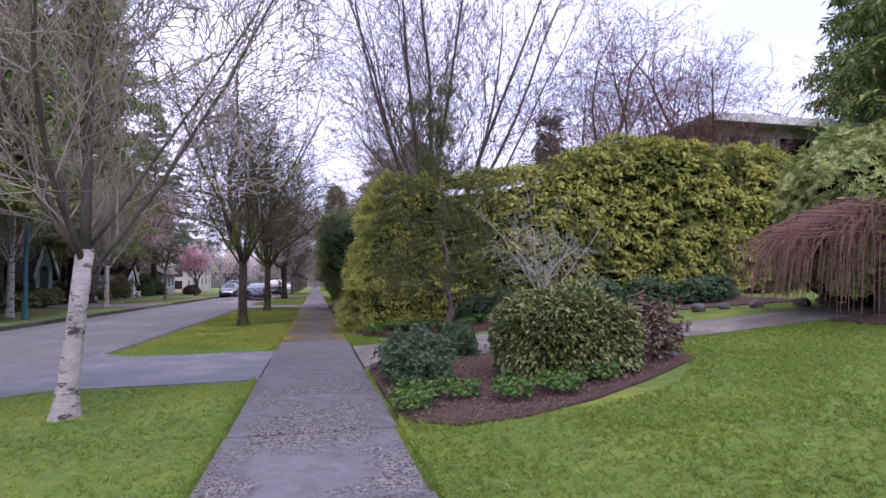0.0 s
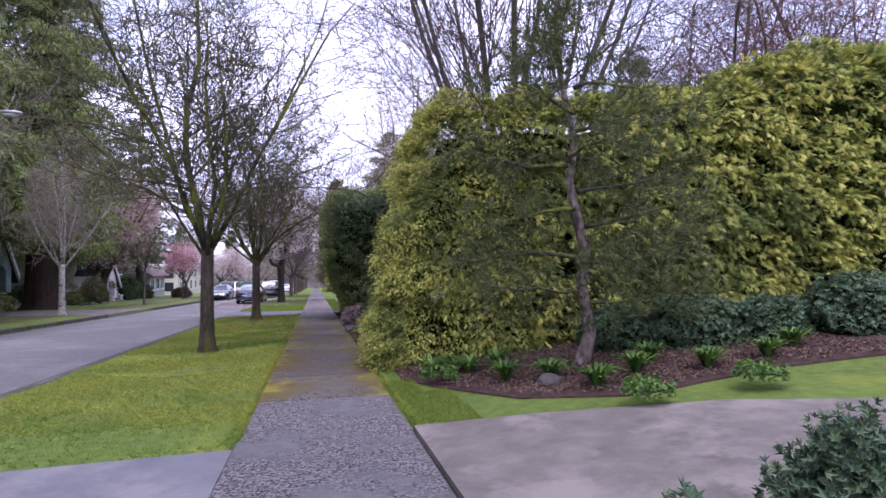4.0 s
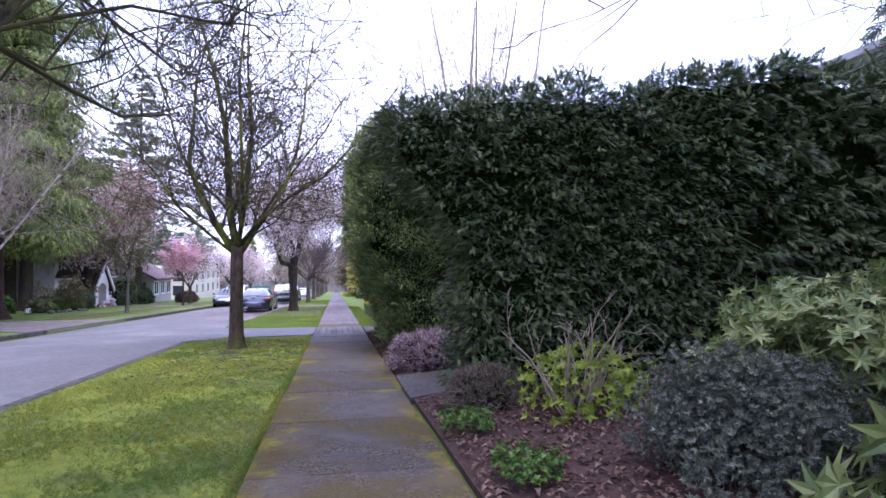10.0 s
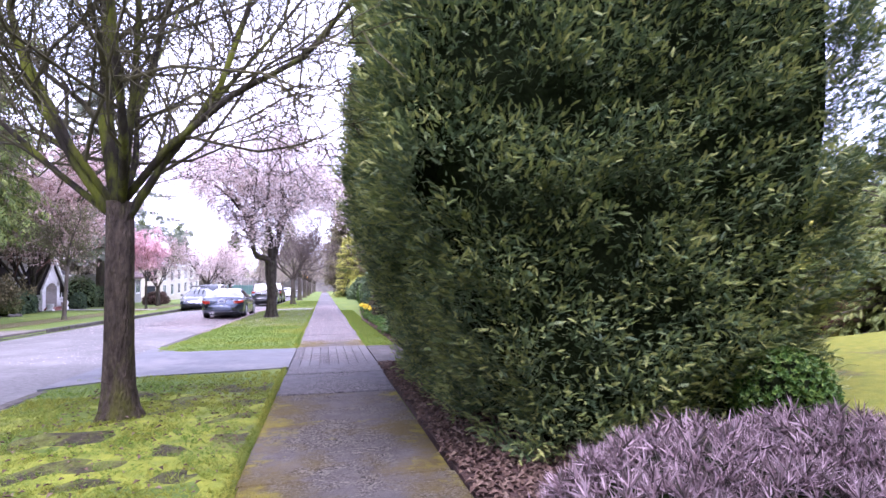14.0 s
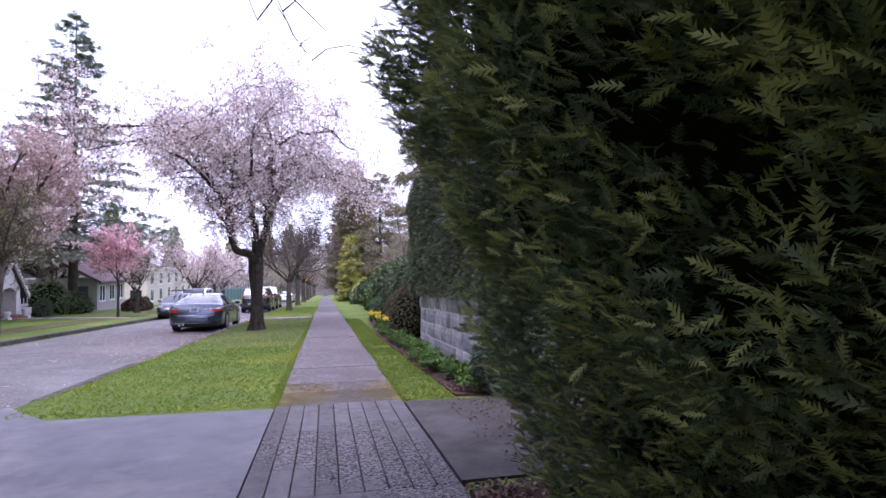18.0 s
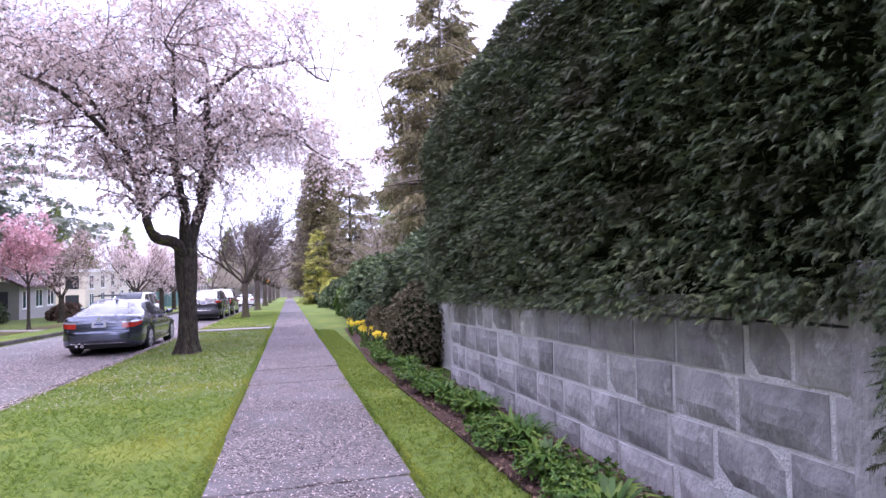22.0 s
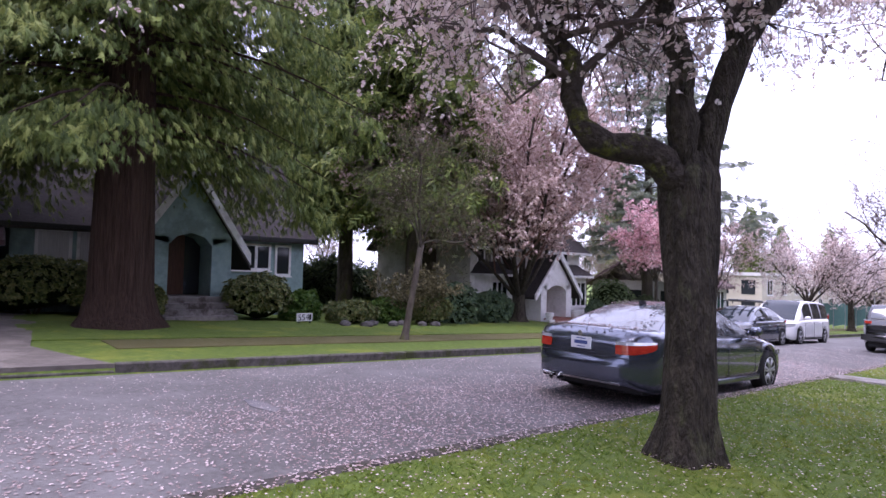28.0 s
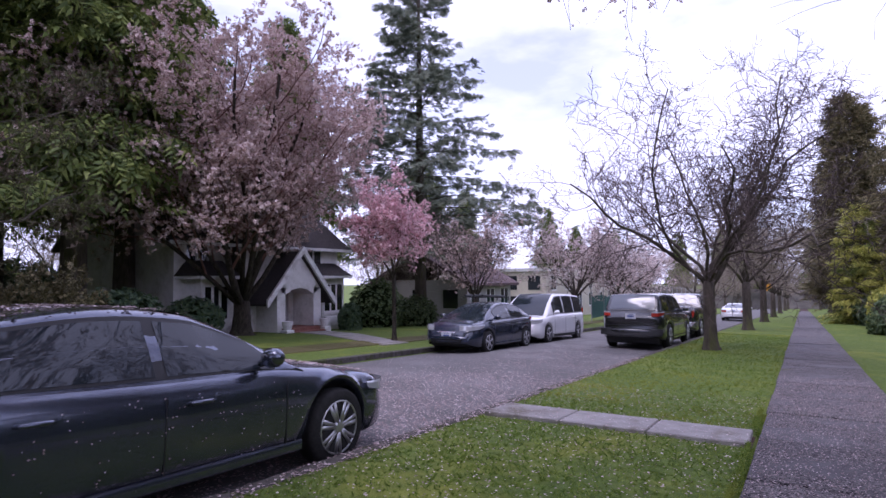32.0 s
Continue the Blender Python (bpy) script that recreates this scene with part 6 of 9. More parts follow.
    for nm, end, wv, z0, z1, material in S["strips"]:
        q = Mesh()
        u_ = [-1, -0.8, -0.55, -0.25, 0, 0.25, 0.55, 0.8, 1]
        q.add([(wv * u, face_y(end, z, wv * u / half) + end * o_, z) for z, o_ in ((z0, 0.0), (z0 + 0.005, 0.012), (z1 - 0.005, 0.012), (z1, 0.0)) for u in u_],
              [(h_ * 9 + i, h_ * 9 + i + 1, (h_ + 1) * 9 + i + 1, (h_ + 1) * 9 + i) if end < 0 else (h_ * 9 + i, (h_ + 1) * 9 + i, (h_ + 1) * 9 + i + 1, h_ * 9 + i + 1) for h_ in range(3) for i in range(8)])
        part(nm, q, material, body)
    # wheels
    for s in (1, -1):
        for wy in (yr, yf):
            wheel = Mesh()
            X = s * (half - 0.105)
            wheel.lathe([(R * 0.66, -0.105), (R * 0.9, -0.11), (R * 0.985, -0.085), (R, -0.04), (R, 0.04), (R * 0.985, 0.085), (R * 0.9, 0.11), (R * 0.66, 0.105)], 36, (X, wy, R), "x")
            w = part("wheel", wheel, M["rubber"], t, smooth_faces=True)
            rim = Mesh()
            o = X + s * 0.105
            rim.lathe([(R * 0.62, -s * 0.06), (R * 0.68, -s * 0.02), (R * 0.7, s * 0.005), (R * 0.66, s * 0.006), (R * 0.63, -s * 0.02)], 32, (o, wy, R), "x")
            n_sp = S["spokes"]
            for q in range(n_sp):
                a = 2 * math.pi * q / n_sp + 0.2
                for da in S.get("twin", (0,)):
                    ca, sa = math.cos(a + da), math.sin(a + da)
                    cb, sb = math.cos(a + da * 0.4), math.sin(a + da * 0.4)
                    rim.tube([(o - s * 0.012, wy + cb * R * 0.1, R + sb * R * 0.1), (o - s * 0.004, wy + ca * R * 0.4, R + sa * R * 0.4), (o - s * 0.012, wy + ca * R * 0.66, R + sa * R * 0.66)], [R * 0.07, R * 0.055, R * 0.07], 6)
            part("rim", rim, M["alloy"], w, "silver alloy spokes", smooth_faces=True)
            hub = Mesh()
            hub.lathe([(R * 0.2, -s * 0.03), (R * 0.19, s * 0.004), (R * 0.1, s * 0.012)], 20, (o, wy, R), "x")
            part("hub", hub, M["alloy"], w, smooth_faces=True)
            disc = Mesh()
            disc.lathe([(R * 0.6, -s * 0.065), (R * 0.6, -s * 0.055)], 28, (o, wy, R), "x")
            part("brake_disc", disc, M["black_trim"], w)
    return t, body, lambda yy: interp(yy, top), roof_z


SEDAN = dict(L=4.75, W=1.84, H=1.32, R=0.325, over_r=1.08, over_f=0.84, sill=0.2, nose=0.2, tumble=0.64, spokes=7, twin=(-0.13, 0.13),
             top=[(-2.38, 0.9), (-2.2, 0.97), (-1.55, 0.98), (-1.0, 0.93), (0.0, 0.9), (0.85, 0.9), (1.5, 0.83), (2.1, 0.72), (2.28, 0.64), (2.38, 0.56)],
             roof=(-1.78, -0.85, 0.22, 1.16), windows=[("rear_side_window", -1.34, -0.97), ("rear_door_window", -0.97, -0.06), ("front_door_window", -0.06, 0.86)],
             joints=(-1.0, -0.06, 0.94), handles=(-0.78, 0.2), mirror=0.72, tail=(0.5, 0.3, 0.675, 0.85), head=(0.45, 0.45, 0.54, 0.66), plate_r=0.78, plate_f=0.42,
             strips=[("bumper_strip", -1, 0.6, 0.3, 0.335, M["chrome"]), ("boot_joint", -1, 0.7, 0.635, 0.645, M["black_trim"]), ("grille", 1, 0.35, 0.46, 0.58, M["black_trim"])])
_, sedan_body, deck, roofline = car("sedan", -4.7, 50.42, 0, SEDAN, M["paint_grey"], "dark blue-grey sedan speckled with petals, parked at the kerb")
q = Mesh()
for a, b, c, d in ((-1.62, -1.42, 0.83, 0.836), (-1.62, -1.42, 0.69, 0.696), (-1.625, -1.617, 0.69, 0.836), (-1.425, -1.417, 0.69, 0.836)):
    q.box(0.9, 0.912, a, b, c, d)
part("fuel_flap_joint", q, M["black_trim"], sedan_body)
q = Mesh()
q.prism([(-0.98, 1.3), (-0.8, 1.31), (-0.86, 1.36), (-0.97, 1.37)], "x", -0.02, 0.02)
part("aerial_fin", q, M["paint_grey"], sedan_body)
q = Mesh()
q.lathe([(0.035, 0.0), (0.034, 0.012), (0.02, 0.016)], 16, (0.0, -2.45, 0.9), "y")
part("badge", q, M["chrome"], sedan_body)
for v in (-0.45, -0.33):
    q = Mesh()
    q.lathe([(0.035, -0.1), (0.036, 0.08), (0.03, 0.08)], 12, (v, -2.42, 0.27), "y")
    part("exhaust_pipe", q, M["chrome"], sedan_body)
HATCH = dict(L=4.2, W=1.75, H=1.42, R=0.31, over_r=0.72, over_f=0.88, sill=0.19, nose=0.22, tumble=0.62, spokes=5, twin=(-0.12, 0.12),
             top=[(-2.1, 0.9), (-1.9, 1.0), (-0.9, 0.98), (0.5, 0.94), (1.2, 0.92), (1.75, 0.83), (2.0, 0.7), (2.1, 0.58)],
             roof=(-1.95, -1.0, 0.1, 1.45), windows=[("rear_door_window", -1.3, -0.35), ("front_door_window", -0.28, 0.75)],
             joints=(-1.0, -0.3, 0.85), handles=(-0.75, 0.05), mirror=0.85, tail=(0.5, 0.3, 0.85, 1.0), head=(0.42, 0.6, 0.64, 0.8), plate_r=0.8, plate_f=0.5,
             strips=[("grille", 1, 0.5, 0.3, 0.42, M["black_trim"]), ("grille_bar", 1, 0.3, 0.58, 0.62, M["chrome"])])
_, hb, _, _ = car("hatchback", -8.85, 64.0, 180, HATCH, M["paint_navy"], "dark navy hatchback with a roof rack, parked on the far side")
for v in (-0.55, 0.25):
    q = Mesh()
    q.tube([(-0.62, v, 1.5), (-0.62, v, 1.6), (0.62, v, 1.6), (0.62, v, 1.5)], [0.02, 0.022, 0.022, 0.02], 6)
    part("rack_bar", q, M["black_trim"], hb)
for s in (-0.3, 0.0, 0.3):
    q = Mesh()
    q.tube([(s, -0.9, 1.64), (s, 0.6, 1.64)], [0.035, 0.035], 6)
    part("rack_rail", q, M["black_trim"], hb)
VAN = dict(L=5.1, W=1.96, H=1.76, R=0.33, over_r=1.05, over_f=0.95, sill=0.2, nose=0.2, tumble=0.74, spokes=5,
           top=[(-2.55, 1.0), (-2.35, 1.08), (-1.0, 1.06), (0.8, 1.03), (1.5, 0.98), (2.1, 0.9), (2.4, 0.76), (2.55, 0.62)],
           roof=(-2.48, -2.2, 0.5, 1.72), windows=[("rear_window_side", -2.2, -1.2), ("sliding_door_window", -1.12, -0.1), ("front_door_window", 0.0, 1.05)],
           joints=(-1.16, -0.05, 1.05), handles=(-0.9, 0.2), mirror=1.0, tail=(0.72, 0.15, 0.95, 1.3), head=(0.5, 0.4, 0.68, 0.86), plate_r=0.95, plate_f=0.45, strip=M["black_trim"],
           strips=[("grille", 1, 0.45, 0.62, 0.8, M["chrome"]), ("lower_grille", 1, 0.6, 0.3, 0.42, M["black_trim"])])
car("minivan", -8.95, 68.95, 180, VAN, M["paint_white"], "white minivan parked on the far side of the road")
SUV = dict(L=4.95, W=1.86, H=1.66, R=0.38, over_r=1.0, over_f=0.88, sill=0.28, nose=0.12, tumble=0.74, spokes=5, twin=(-0.1, 0.1),
           top=[(-2.47, 1.05), (-2.3, 1.13), (-1.0, 1.12), (0.8, 1.1), (1.4, 1.06), (2.2, 0.97), (2.47, 0.8)],
           roof=(-2.4, -2.05, 0.3, 1.15), windows=[("quarter_window", -2.1, -1.25), ("rear_door_window", -1.15, -0.25), ("front_door_window", -0.15, 0.75)],
           joints=(-1.2, -0.2, 0.85), handles=(-0.95, 0.05), mirror=0.75, tail=(0.6, 0.28, 0.98, 1.12), head=(0.55, 0.4, 0.8, 0.95), plate_r=0.98,
           strips=[("rear_bumper", -1, 0.9, 0.42, 0.62, M["black_trim"]), ("boot_joint", -1, 0.8, 0.72, 0.73, M["black_trim"]), ("spoiler", -1, 0.6, 1.14, 1.16, M["black_trim"])])
car("suv", -4.7, 68.05, 0, SUV, M["paint_black"], "black sport utility vehicle parked at the kerb")
PICKUP = dict(SUV, L=5.6, H=1.75, W=1.92, R=0.4, over_r=1.2, roof=(-0.9, -0.6, 0.7, 1.5), top=[(-2.8, 1.15), (-2.6, 1.22), (-0.9, 1.22), (0.8, 1.15), (1.6, 1.12), (2.5, 1.05), (2.8, 0.85)],
              windows=[("rear_door_window", -0.6, 0.1), ("front_door_window", 0.2, 1.05)], joints=(-0.7, 0.15, 1.15), handles=(-0.5, 0.35), mirror=1.1, tail=(0.82, 0.12, 0.8, 1.18), strips=[("rear_bumper", -1, 0.95, 0.45, 0.66, M["chrome"])])
car("pickup_truck", -4.75, 74.6, 0, PICKUP, M["paint_black"], "black pickup truck parked at the kerb")
car("sedan", -4.8, 99.0, 0, SEDAN, M["paint_white"], "pale sedan parked far along the road")


# ---- houses and buildings ----
M["green_stucco"] = mat("blue_green_stucco", (0.2, 0.29, 0.275), (0.28, 0.38, 0.355), 5, 0.9, 0.5, 90, c3=(0.16, 0.22, 0.205), scale3=0.8)
M["white_stucco"] = mat("white_stucco", (0.62, 0.6, 0.57), (0.76, 0.74, 0.71), 4, 0.9, 0.4, 90, c3=(0.5, 0.48, 0.44), scale3=0.8)
M["white_trim"] = mat("white_painted_wood", (0.66, 0.65, 0.63), (0.78, 0.77, 0.75), 6, 0.6, 0.2, 40, c3=(0.5, 0.48, 0.45), scale3=3.0)
M["shingle"] = mat("dark_roof_shingles", (0.03, 0.026, 0.027), (0.075, 0.065, 0.065), 10, 0.95, 0.8, 25, stretch=(1, 1, 3))
M["brown_shingle"] = mat("brown_roof_shingles", (0.075, 0.05, 0.05), (0.14, 0.1, 0.1), 10, 0.95, 0.8, 25, stretch=(1, 1, 3), rnd=0.15)
M["wood_door"] = mat("brown_wooden_door", (0.05, 0.02, 0.012), (0.1, 0.045, 0.025), 6, 0.5, 0.3, 30, stretch=(6, 6, 0.6))
M["brick_red"] = mat("red_brick_steps", (0.18, 0.075, 0.055), (0.28, 0.13, 0.1), 9, 0.9, 0.5, 50)
M["window_glass"] = plain("window_glass", (0.02, 0.024, 0.028), 0.05, 0.0, 0.8)
M["curtain"] = mat("pale_curtain", (0.4, 0.39, 0.38), (0.55, 0.54, 0.53), 5, 0.9, 0.2, 20, stretch=(8, 8, 0.5))
M["beige_wall"] = mat("cream_school_wall", (0.5, 0.45, 0.36), (0.6, 0.55, 0.45), 2, 0.9, 0.2, 60)
M["grey_wall"] = mat("grey_siding", (0.3, 0.29, 0.28), (0.42, 0.4, 0.39), 3, 0.85, 0.3, 50, stretch=(0.4, 0.4, 6))
M["fence_green"] = mat("green_fence_cloth", (0.05, 0.14, 0.12), (0.09, 0.2, 0.17), 4, 0.8, 0.2, 60)
M["steel"] = mat("galvanised_steel", (0.3, 0.3, 0.31), (0.42, 0.42, 0.43), 10, 0.5, 0.1, 50, metal=0.6)


def window_in(parent, name, wx, y0, y1, z0, z1, mullions=0, face=1, trim=0.09, fill=None):
    """A window on a wall whose face lies at wx and looks along +x (face 1)."""
    q = Mesh()
    o = wx + face * 0.03
    for a, b, c, d in ((y0 - trim, y0, z0 - trim, z1 + trim), (y1, y1 + trim, z0 - trim, z1 + trim), (y0, y1, z1, z1 + trim), (y0, y1, z0 - trim, z0)):
        q.box(min(wx - 0.02, o), max(wx - 0.02, o), a, b, c, d)
    for i in range(mullions):
        v = y0 + (y1 - y0) * (i + 1) / (mullions + 1)
        q.box(min(wx, o - face * 0.006), max(wx, o - face * 0.006), v - trim * 0.6, v + trim * 0.6, z0, z1)
    fr = part("window_frame", q, M["white_trim"], parent)
    q = Mesh()
    q.box(min(wx + 0.002 * face, wx + 0.01 * face), max(wx + 0.002 * face, wx + 0.01 * face), y0, y1, z0, z1)
    part("pane", q, M["window_glass"] if fill is None else fill, fr)
    q = Mesh()
    q.box(min(wx, wx + face * 0.09), max(wx, wx + face * 0.09), y0 - trim - 0.04, y1 + trim + 0.04, z0 - trim - 0.05, z0 - trim)
    part("window_sill", q, M["white_trim"], fr)
    return fr


def gable_roof(m, x0, x1, y0, y1, ze, zr, along="y", t=0.14, over=0.35):
    """Two sloping slabs that meet at a ridge."""
    if along == "y":
        c = (x0 + x1) / 2
        a, b = x0 - over, x1 + over
        drop = (zr - ze) / (c - x0) * over
        m.prism([(a, ze - drop), (c, zr), (b, ze - drop), (b, ze - drop - t), (c, zr - t * 1.25), (a, ze - drop - t)], "y", y0 - over, y1 + over)
    else:
        c = (y0 + y1) / 2
        a, b = y0 - over, y1 + over
        drop = (zr - ze) / (c - y0) * over
        m.prism([(a, ze - drop), (c, zr), (b, ze - drop), (b, ze - drop - t), (c, zr - t * 1.25), (a, ze - drop - t)], "x", x0, x1)


def green_house():
    t = thing("cottage", -21.5, 47, gz(-21.5, 47), "blue-green stucco cottage with white bargeboards and steep dark roof", "house")
    m = Mesh()
    m.box(-8, 0, -4.0, 5.6, -0.3, 3.2)
    m.prism([(-8, 3.2), (0, 3.2), (-4, 6.9)], "y", -4.0, 5.6)
    w = part("wall", m, M["green_stucco"], t)
    m = Mesh()
    gable_roof(m, -8, 0, -4.0, 5.6, 3.2, 7.0, "y", 0.16, 0.4)
    part("roof", m, M["shingle"], t)
    m = Mesh()
    m.box(0.34, 0.46, -4.4, 6.0, 2.74, 2.86)
    part("gutter", m, M["black_trim"], t)
    # entry gable
    m = Mesh()
    m.box(-0.5, 2.0, -0.75, -0.1, -0.2, 2.6)
    m.box(-0.5, 2.0, 1.25, 1.9, -0.2, 2.6)
    m.prism([(-0.75, 2.6), (-0.1, 2.35), (0.15, 2.62), (0.58, 2.75), (1.0, 2.62), (1.25, 2.35), (1.9, 2.6), (0.58, 4.6)], "x", -0.5, 2.0)
    part("porch", m, M["green_stucco"], t)
    m = Mesh()
    gable_roof(m, -1.5, 2.1, -1.05, 2.2, 2.25, 4.85, "x", 0.12, 0.35)
    part("porch_roof", m, M["shingle"], t)
    for sgn, a in ((-1, -1.35), (1, 2.5)):
        m = Mesh()
        c = 0.575
        p = [(c, 5.04), (c, 4.68), (a, 1.75), (a, 2.15)]
        m.prism(p if sgn > 0 else p[::-1], "x", 2.1, 2.22)
        part("bargeboard", m, M["white_trim"], t, "white painted bargeboard")
    m = Mesh()
    m.box(0.75, 0.85, -0.1, 0.72, 0.7, 2.75)
    d = part("door", m, M["wood_door"], t, "brown wooden front door")
    m = Mesh()
    m.lathe([(0.03, 0), (0.035, 0.02), (0.02, 0.04)], 10, (0.85, 0.05, 1.55), "x")
    part("door_handle", m, M["steel"], d)
    m = Mesh()
    m.box(0.75, 0.8, 0.72, 1.25, 0.7, 2.75)
    part("sidelight", m, M["window_glass"], t)
    for i in range(4):
        m = Mesh()
        m.box(2.0, 2.0 + 0.32 * (4 - i), -0.45, 1.7, -0.3, 0.14 + 0.18 * i, 0.015)
        part("step", m, M["kerb"], t)
    m = Mesh()
    m.box(-0.5, 2.0, -0.1, 1.25, -0.2, 0.69, 0.01)
    part("landing", m, M["kerb"], t)
    window_in(t, "window", 0.0, 2.6, 4.1, 1.65, 2.5, 2)
    window_in(t, "window", 0.0, 4.45, 4.95, 1.45, 2.5, 0)
    window_in(t, "window", 0.0, -3.3, -2.5, 1.45, 2.65, 0, fill=M["curtain"])
    window_in(t, "window", 0.0, -2.2, -1.3, 1.45, 2.65, 1, fill=M["curtain"])
    m = Mesh()
    m.box(0.0, 0.07, -3.7, -1.1, 2.78, 2.95)
    part("window_head", m, M["white_trim"], t)
    # dormer
    m = Mesh()
    m.box(-2.8, -1.5, 2.4, 3.8, 3.2, 4.5)
    dm = part("dormer", m, M["green_stucco"], t)
    window_in(t, "window", -1.5, 2.75, 3.45, 3.5, 4.2, 1)
    # garage wing
    m = Mesh()
    m.box(-7, 0.6, -10.2, -4.6, -0.3, 2.55)
    part("garage_wall", m, M["green_stucco"], t)
    m = Mesh()
    gable_roof(m, -7, 0.6, -10.2, -4.6, 2.55, 4.9, "y", 0.16, 0.45)
    part("garage_roof", m, M["brown_shingle"], t)
    for i in range(4):
        m = Mesh()
        m.box(0.6, 0.66, -9.6, -5.4, 0.0 + 0.52 * i, 0.5 + 0.52 * i, 0.012)
        part("garage_panel", m, M["white_trim"], t)
    m = Mesh()
    m.box(0.6, 0.72, -5.2, -4.7, 0, 2.5)
    part("garage_trim", m, M["white_trim"], t)
    return t


def white_house():
    t = thing("white_cottage", -20.3, 65.5, gz(-20.3, 65.5), "two-storey white stucco house with gabled porch and dark roof", "house")
    m = Mesh()
    m.box(-8, 0, -4.6, 4.3, -0.4, 4.1)
    m.prism([(-8, 4.1), (0, 4.1), (-4, 7.0)], "y", -4.6, 4.3)
    part("wall", m, M["white_stucco"], t)
    m = Mesh()
    gable_roof(m, -8, 0, -4.6, 4.3, 4.1, 7.1, "y", 0.14, 0.5)
    part("roof", m, M["shingle"], t)
    m = Mesh()
    m.box(0.4, 0.55, -5.1, 4.8, 3.6, 3.74)
    part("gutter", m, M["white_trim"], t)
    # bays on both sides of the porch
    for a, b in ((-4.3, -2.3), (2.1, 4.3)):
        m = Mesh()
        m.prism([(0, a), (0.75, a + 0.35), (0.75, b - 0.35), (0, b)], "z", -0.3, 2.3)
        bay = part("bay", m, M["white_stucco"], t)
        m = Mesh()
        m.prism([(-0.1, a - 0.3), (1.1, a + 0.1), (1.1, b - 0.1), (-0.1, b + 0.3)], "z", 2.3, 2.42)
        part("eaves", m, M["white_trim"], bay)
        m = Mesh()
        m.add([(0, a - 0.3, 2.42), (1.1, a + 0.1, 2.42), (1.1, b - 0.1, 2.42), (0, b + 0.3, 2.42), (0, a + 0.2, 3.05), (0, b - 0.2, 3.05)], [(0, 1, 4), (1, 2, 5, 4), (2, 3, 5), (0, 4, 5, 3), (3, 2, 1, 0)])
        part("bay_roof", m, M["shingle"], bay)
        window_in(t, "window", 0.75, a + 0.5, b - 0.5, 0.75, 2.0, 2)
        m = Mesh()
        m.box(0.7, 1.0, a + 0.35, b - 0.35, 0.05, 0.5, 0.02)
        part("window_box", m, M["white_trim"], bay)
    window_in(t, "window", 0.0, 2.1, 3.1, 2.95, 3.7, 1)
    window_in(t, "window", 0.0, -4.1, -3.2, 2.95, 3.7, 1)
    # porch
    m = Mesh()
    for a, b in ((-0.75, -0.3), (1.35, 1.8)):
        m.box(0, 1.3, a, b, -0.3, 1.9)
    m.prism([(-0.75, 1.9), (-0.3, 1.6), (0.1, 1.82), (0.52, 1.9), (0.95, 1.82), (1.35, 1.6), (1.8, 1.9), (0.52, 3.3)], "x", 0.0, 1.3)
    part("porch", m, M["white_stucco"], t)
    m = Mesh()
    gable_roof(m, -1.0, 1.45, -0.9, 1.95, 1.75, 3.5, "x", 0.1, 0.4)
    part("porch_roof", m, M["shingle"], t)
    for sgn, a in ((-1, -1.45), (1, 2.5)):
        m = Mesh()
        p = [(0.52, 3.72), (0.52, 3.4), (a, 1.1), (a, 1.42)]
        m.prism(p if sgn > 0 else p[::-1], "x", 1.45, 1.56)
        part("bargeboard", m, M["white_trim"], t, "white painted bargeboard")
    m = Mesh()
    m.box(-0.02, 0.06, 0.1, 1.0, 0.15, 1.75)
    part("door", m, M["grey_wall"], t, "pale grey front door")
    for i in range(3):
        m = Mesh()
        m.box(0.0, 2.2 - 0.3 * i, -0.5, 1.55, -0.3, 0.0 + 0.14 * i - 0.1, 0.012)
        part("step", m, M["brick_red"], t, "red brick step")
    for v in (-0.55, 1.65):
        m = Mesh()
        m.box(1.5, 1.9, v - 0.2, v + 0.2, -0.2, 0.15, 0.02)
        m.lathe([(0.15, 0.15), (0.22, 0.35), (0.24, 0.5), (0.2, 0.5)], 14, (1.7, v, 0.0))
        part("planter", m, M["white_trim"], t)
    return t


green_house()
white_house()


def far_building(name, x, y, w, d, h, material, label, rows=2, cols=5, roof=None):
    t = thing(name, x, y, gz(x, y), label, "building")
    m = Mesh()
    m.box(-w / 2, w / 2, -d / 2, d / 2, -0.5, h)
    part("wall", m, material, t)
    m = Mesh()
    if roof:
        gable_roof(m, -w / 2, w / 2, -d / 2, d / 2, h, h + roof, "y", 0.2, 0.5)
        part("roof", m, M["brown_shingle"], t)
    else:
        m.box(-w / 2 - 0.15, w / 2 + 0.15, -d / 2 - 0.15, d / 2 + 0.15, h, h + 0.3)
        part("roof", m, M["white_trim"], t)
    for r_ in range(rows):
        z = 1.0 + r_ * (h - 0.8) / rows
        for c in range(cols):
            v = -d / 2 + d * (c + 0.5) / cols
            window_in(t, "window", w / 2, v - 0.6, v + 0.6, z, z + 1.3, 1)
            u = -w / 2 + w * (c + 0.5) / cols
            q = Mesh()
            q.box(u - 0.6, u + 0.6, -d / 2 - 0.03, -d / 2 - 0.005, z, z + 1.3)
            part("window", q, M["window_glass"], t)
    return t


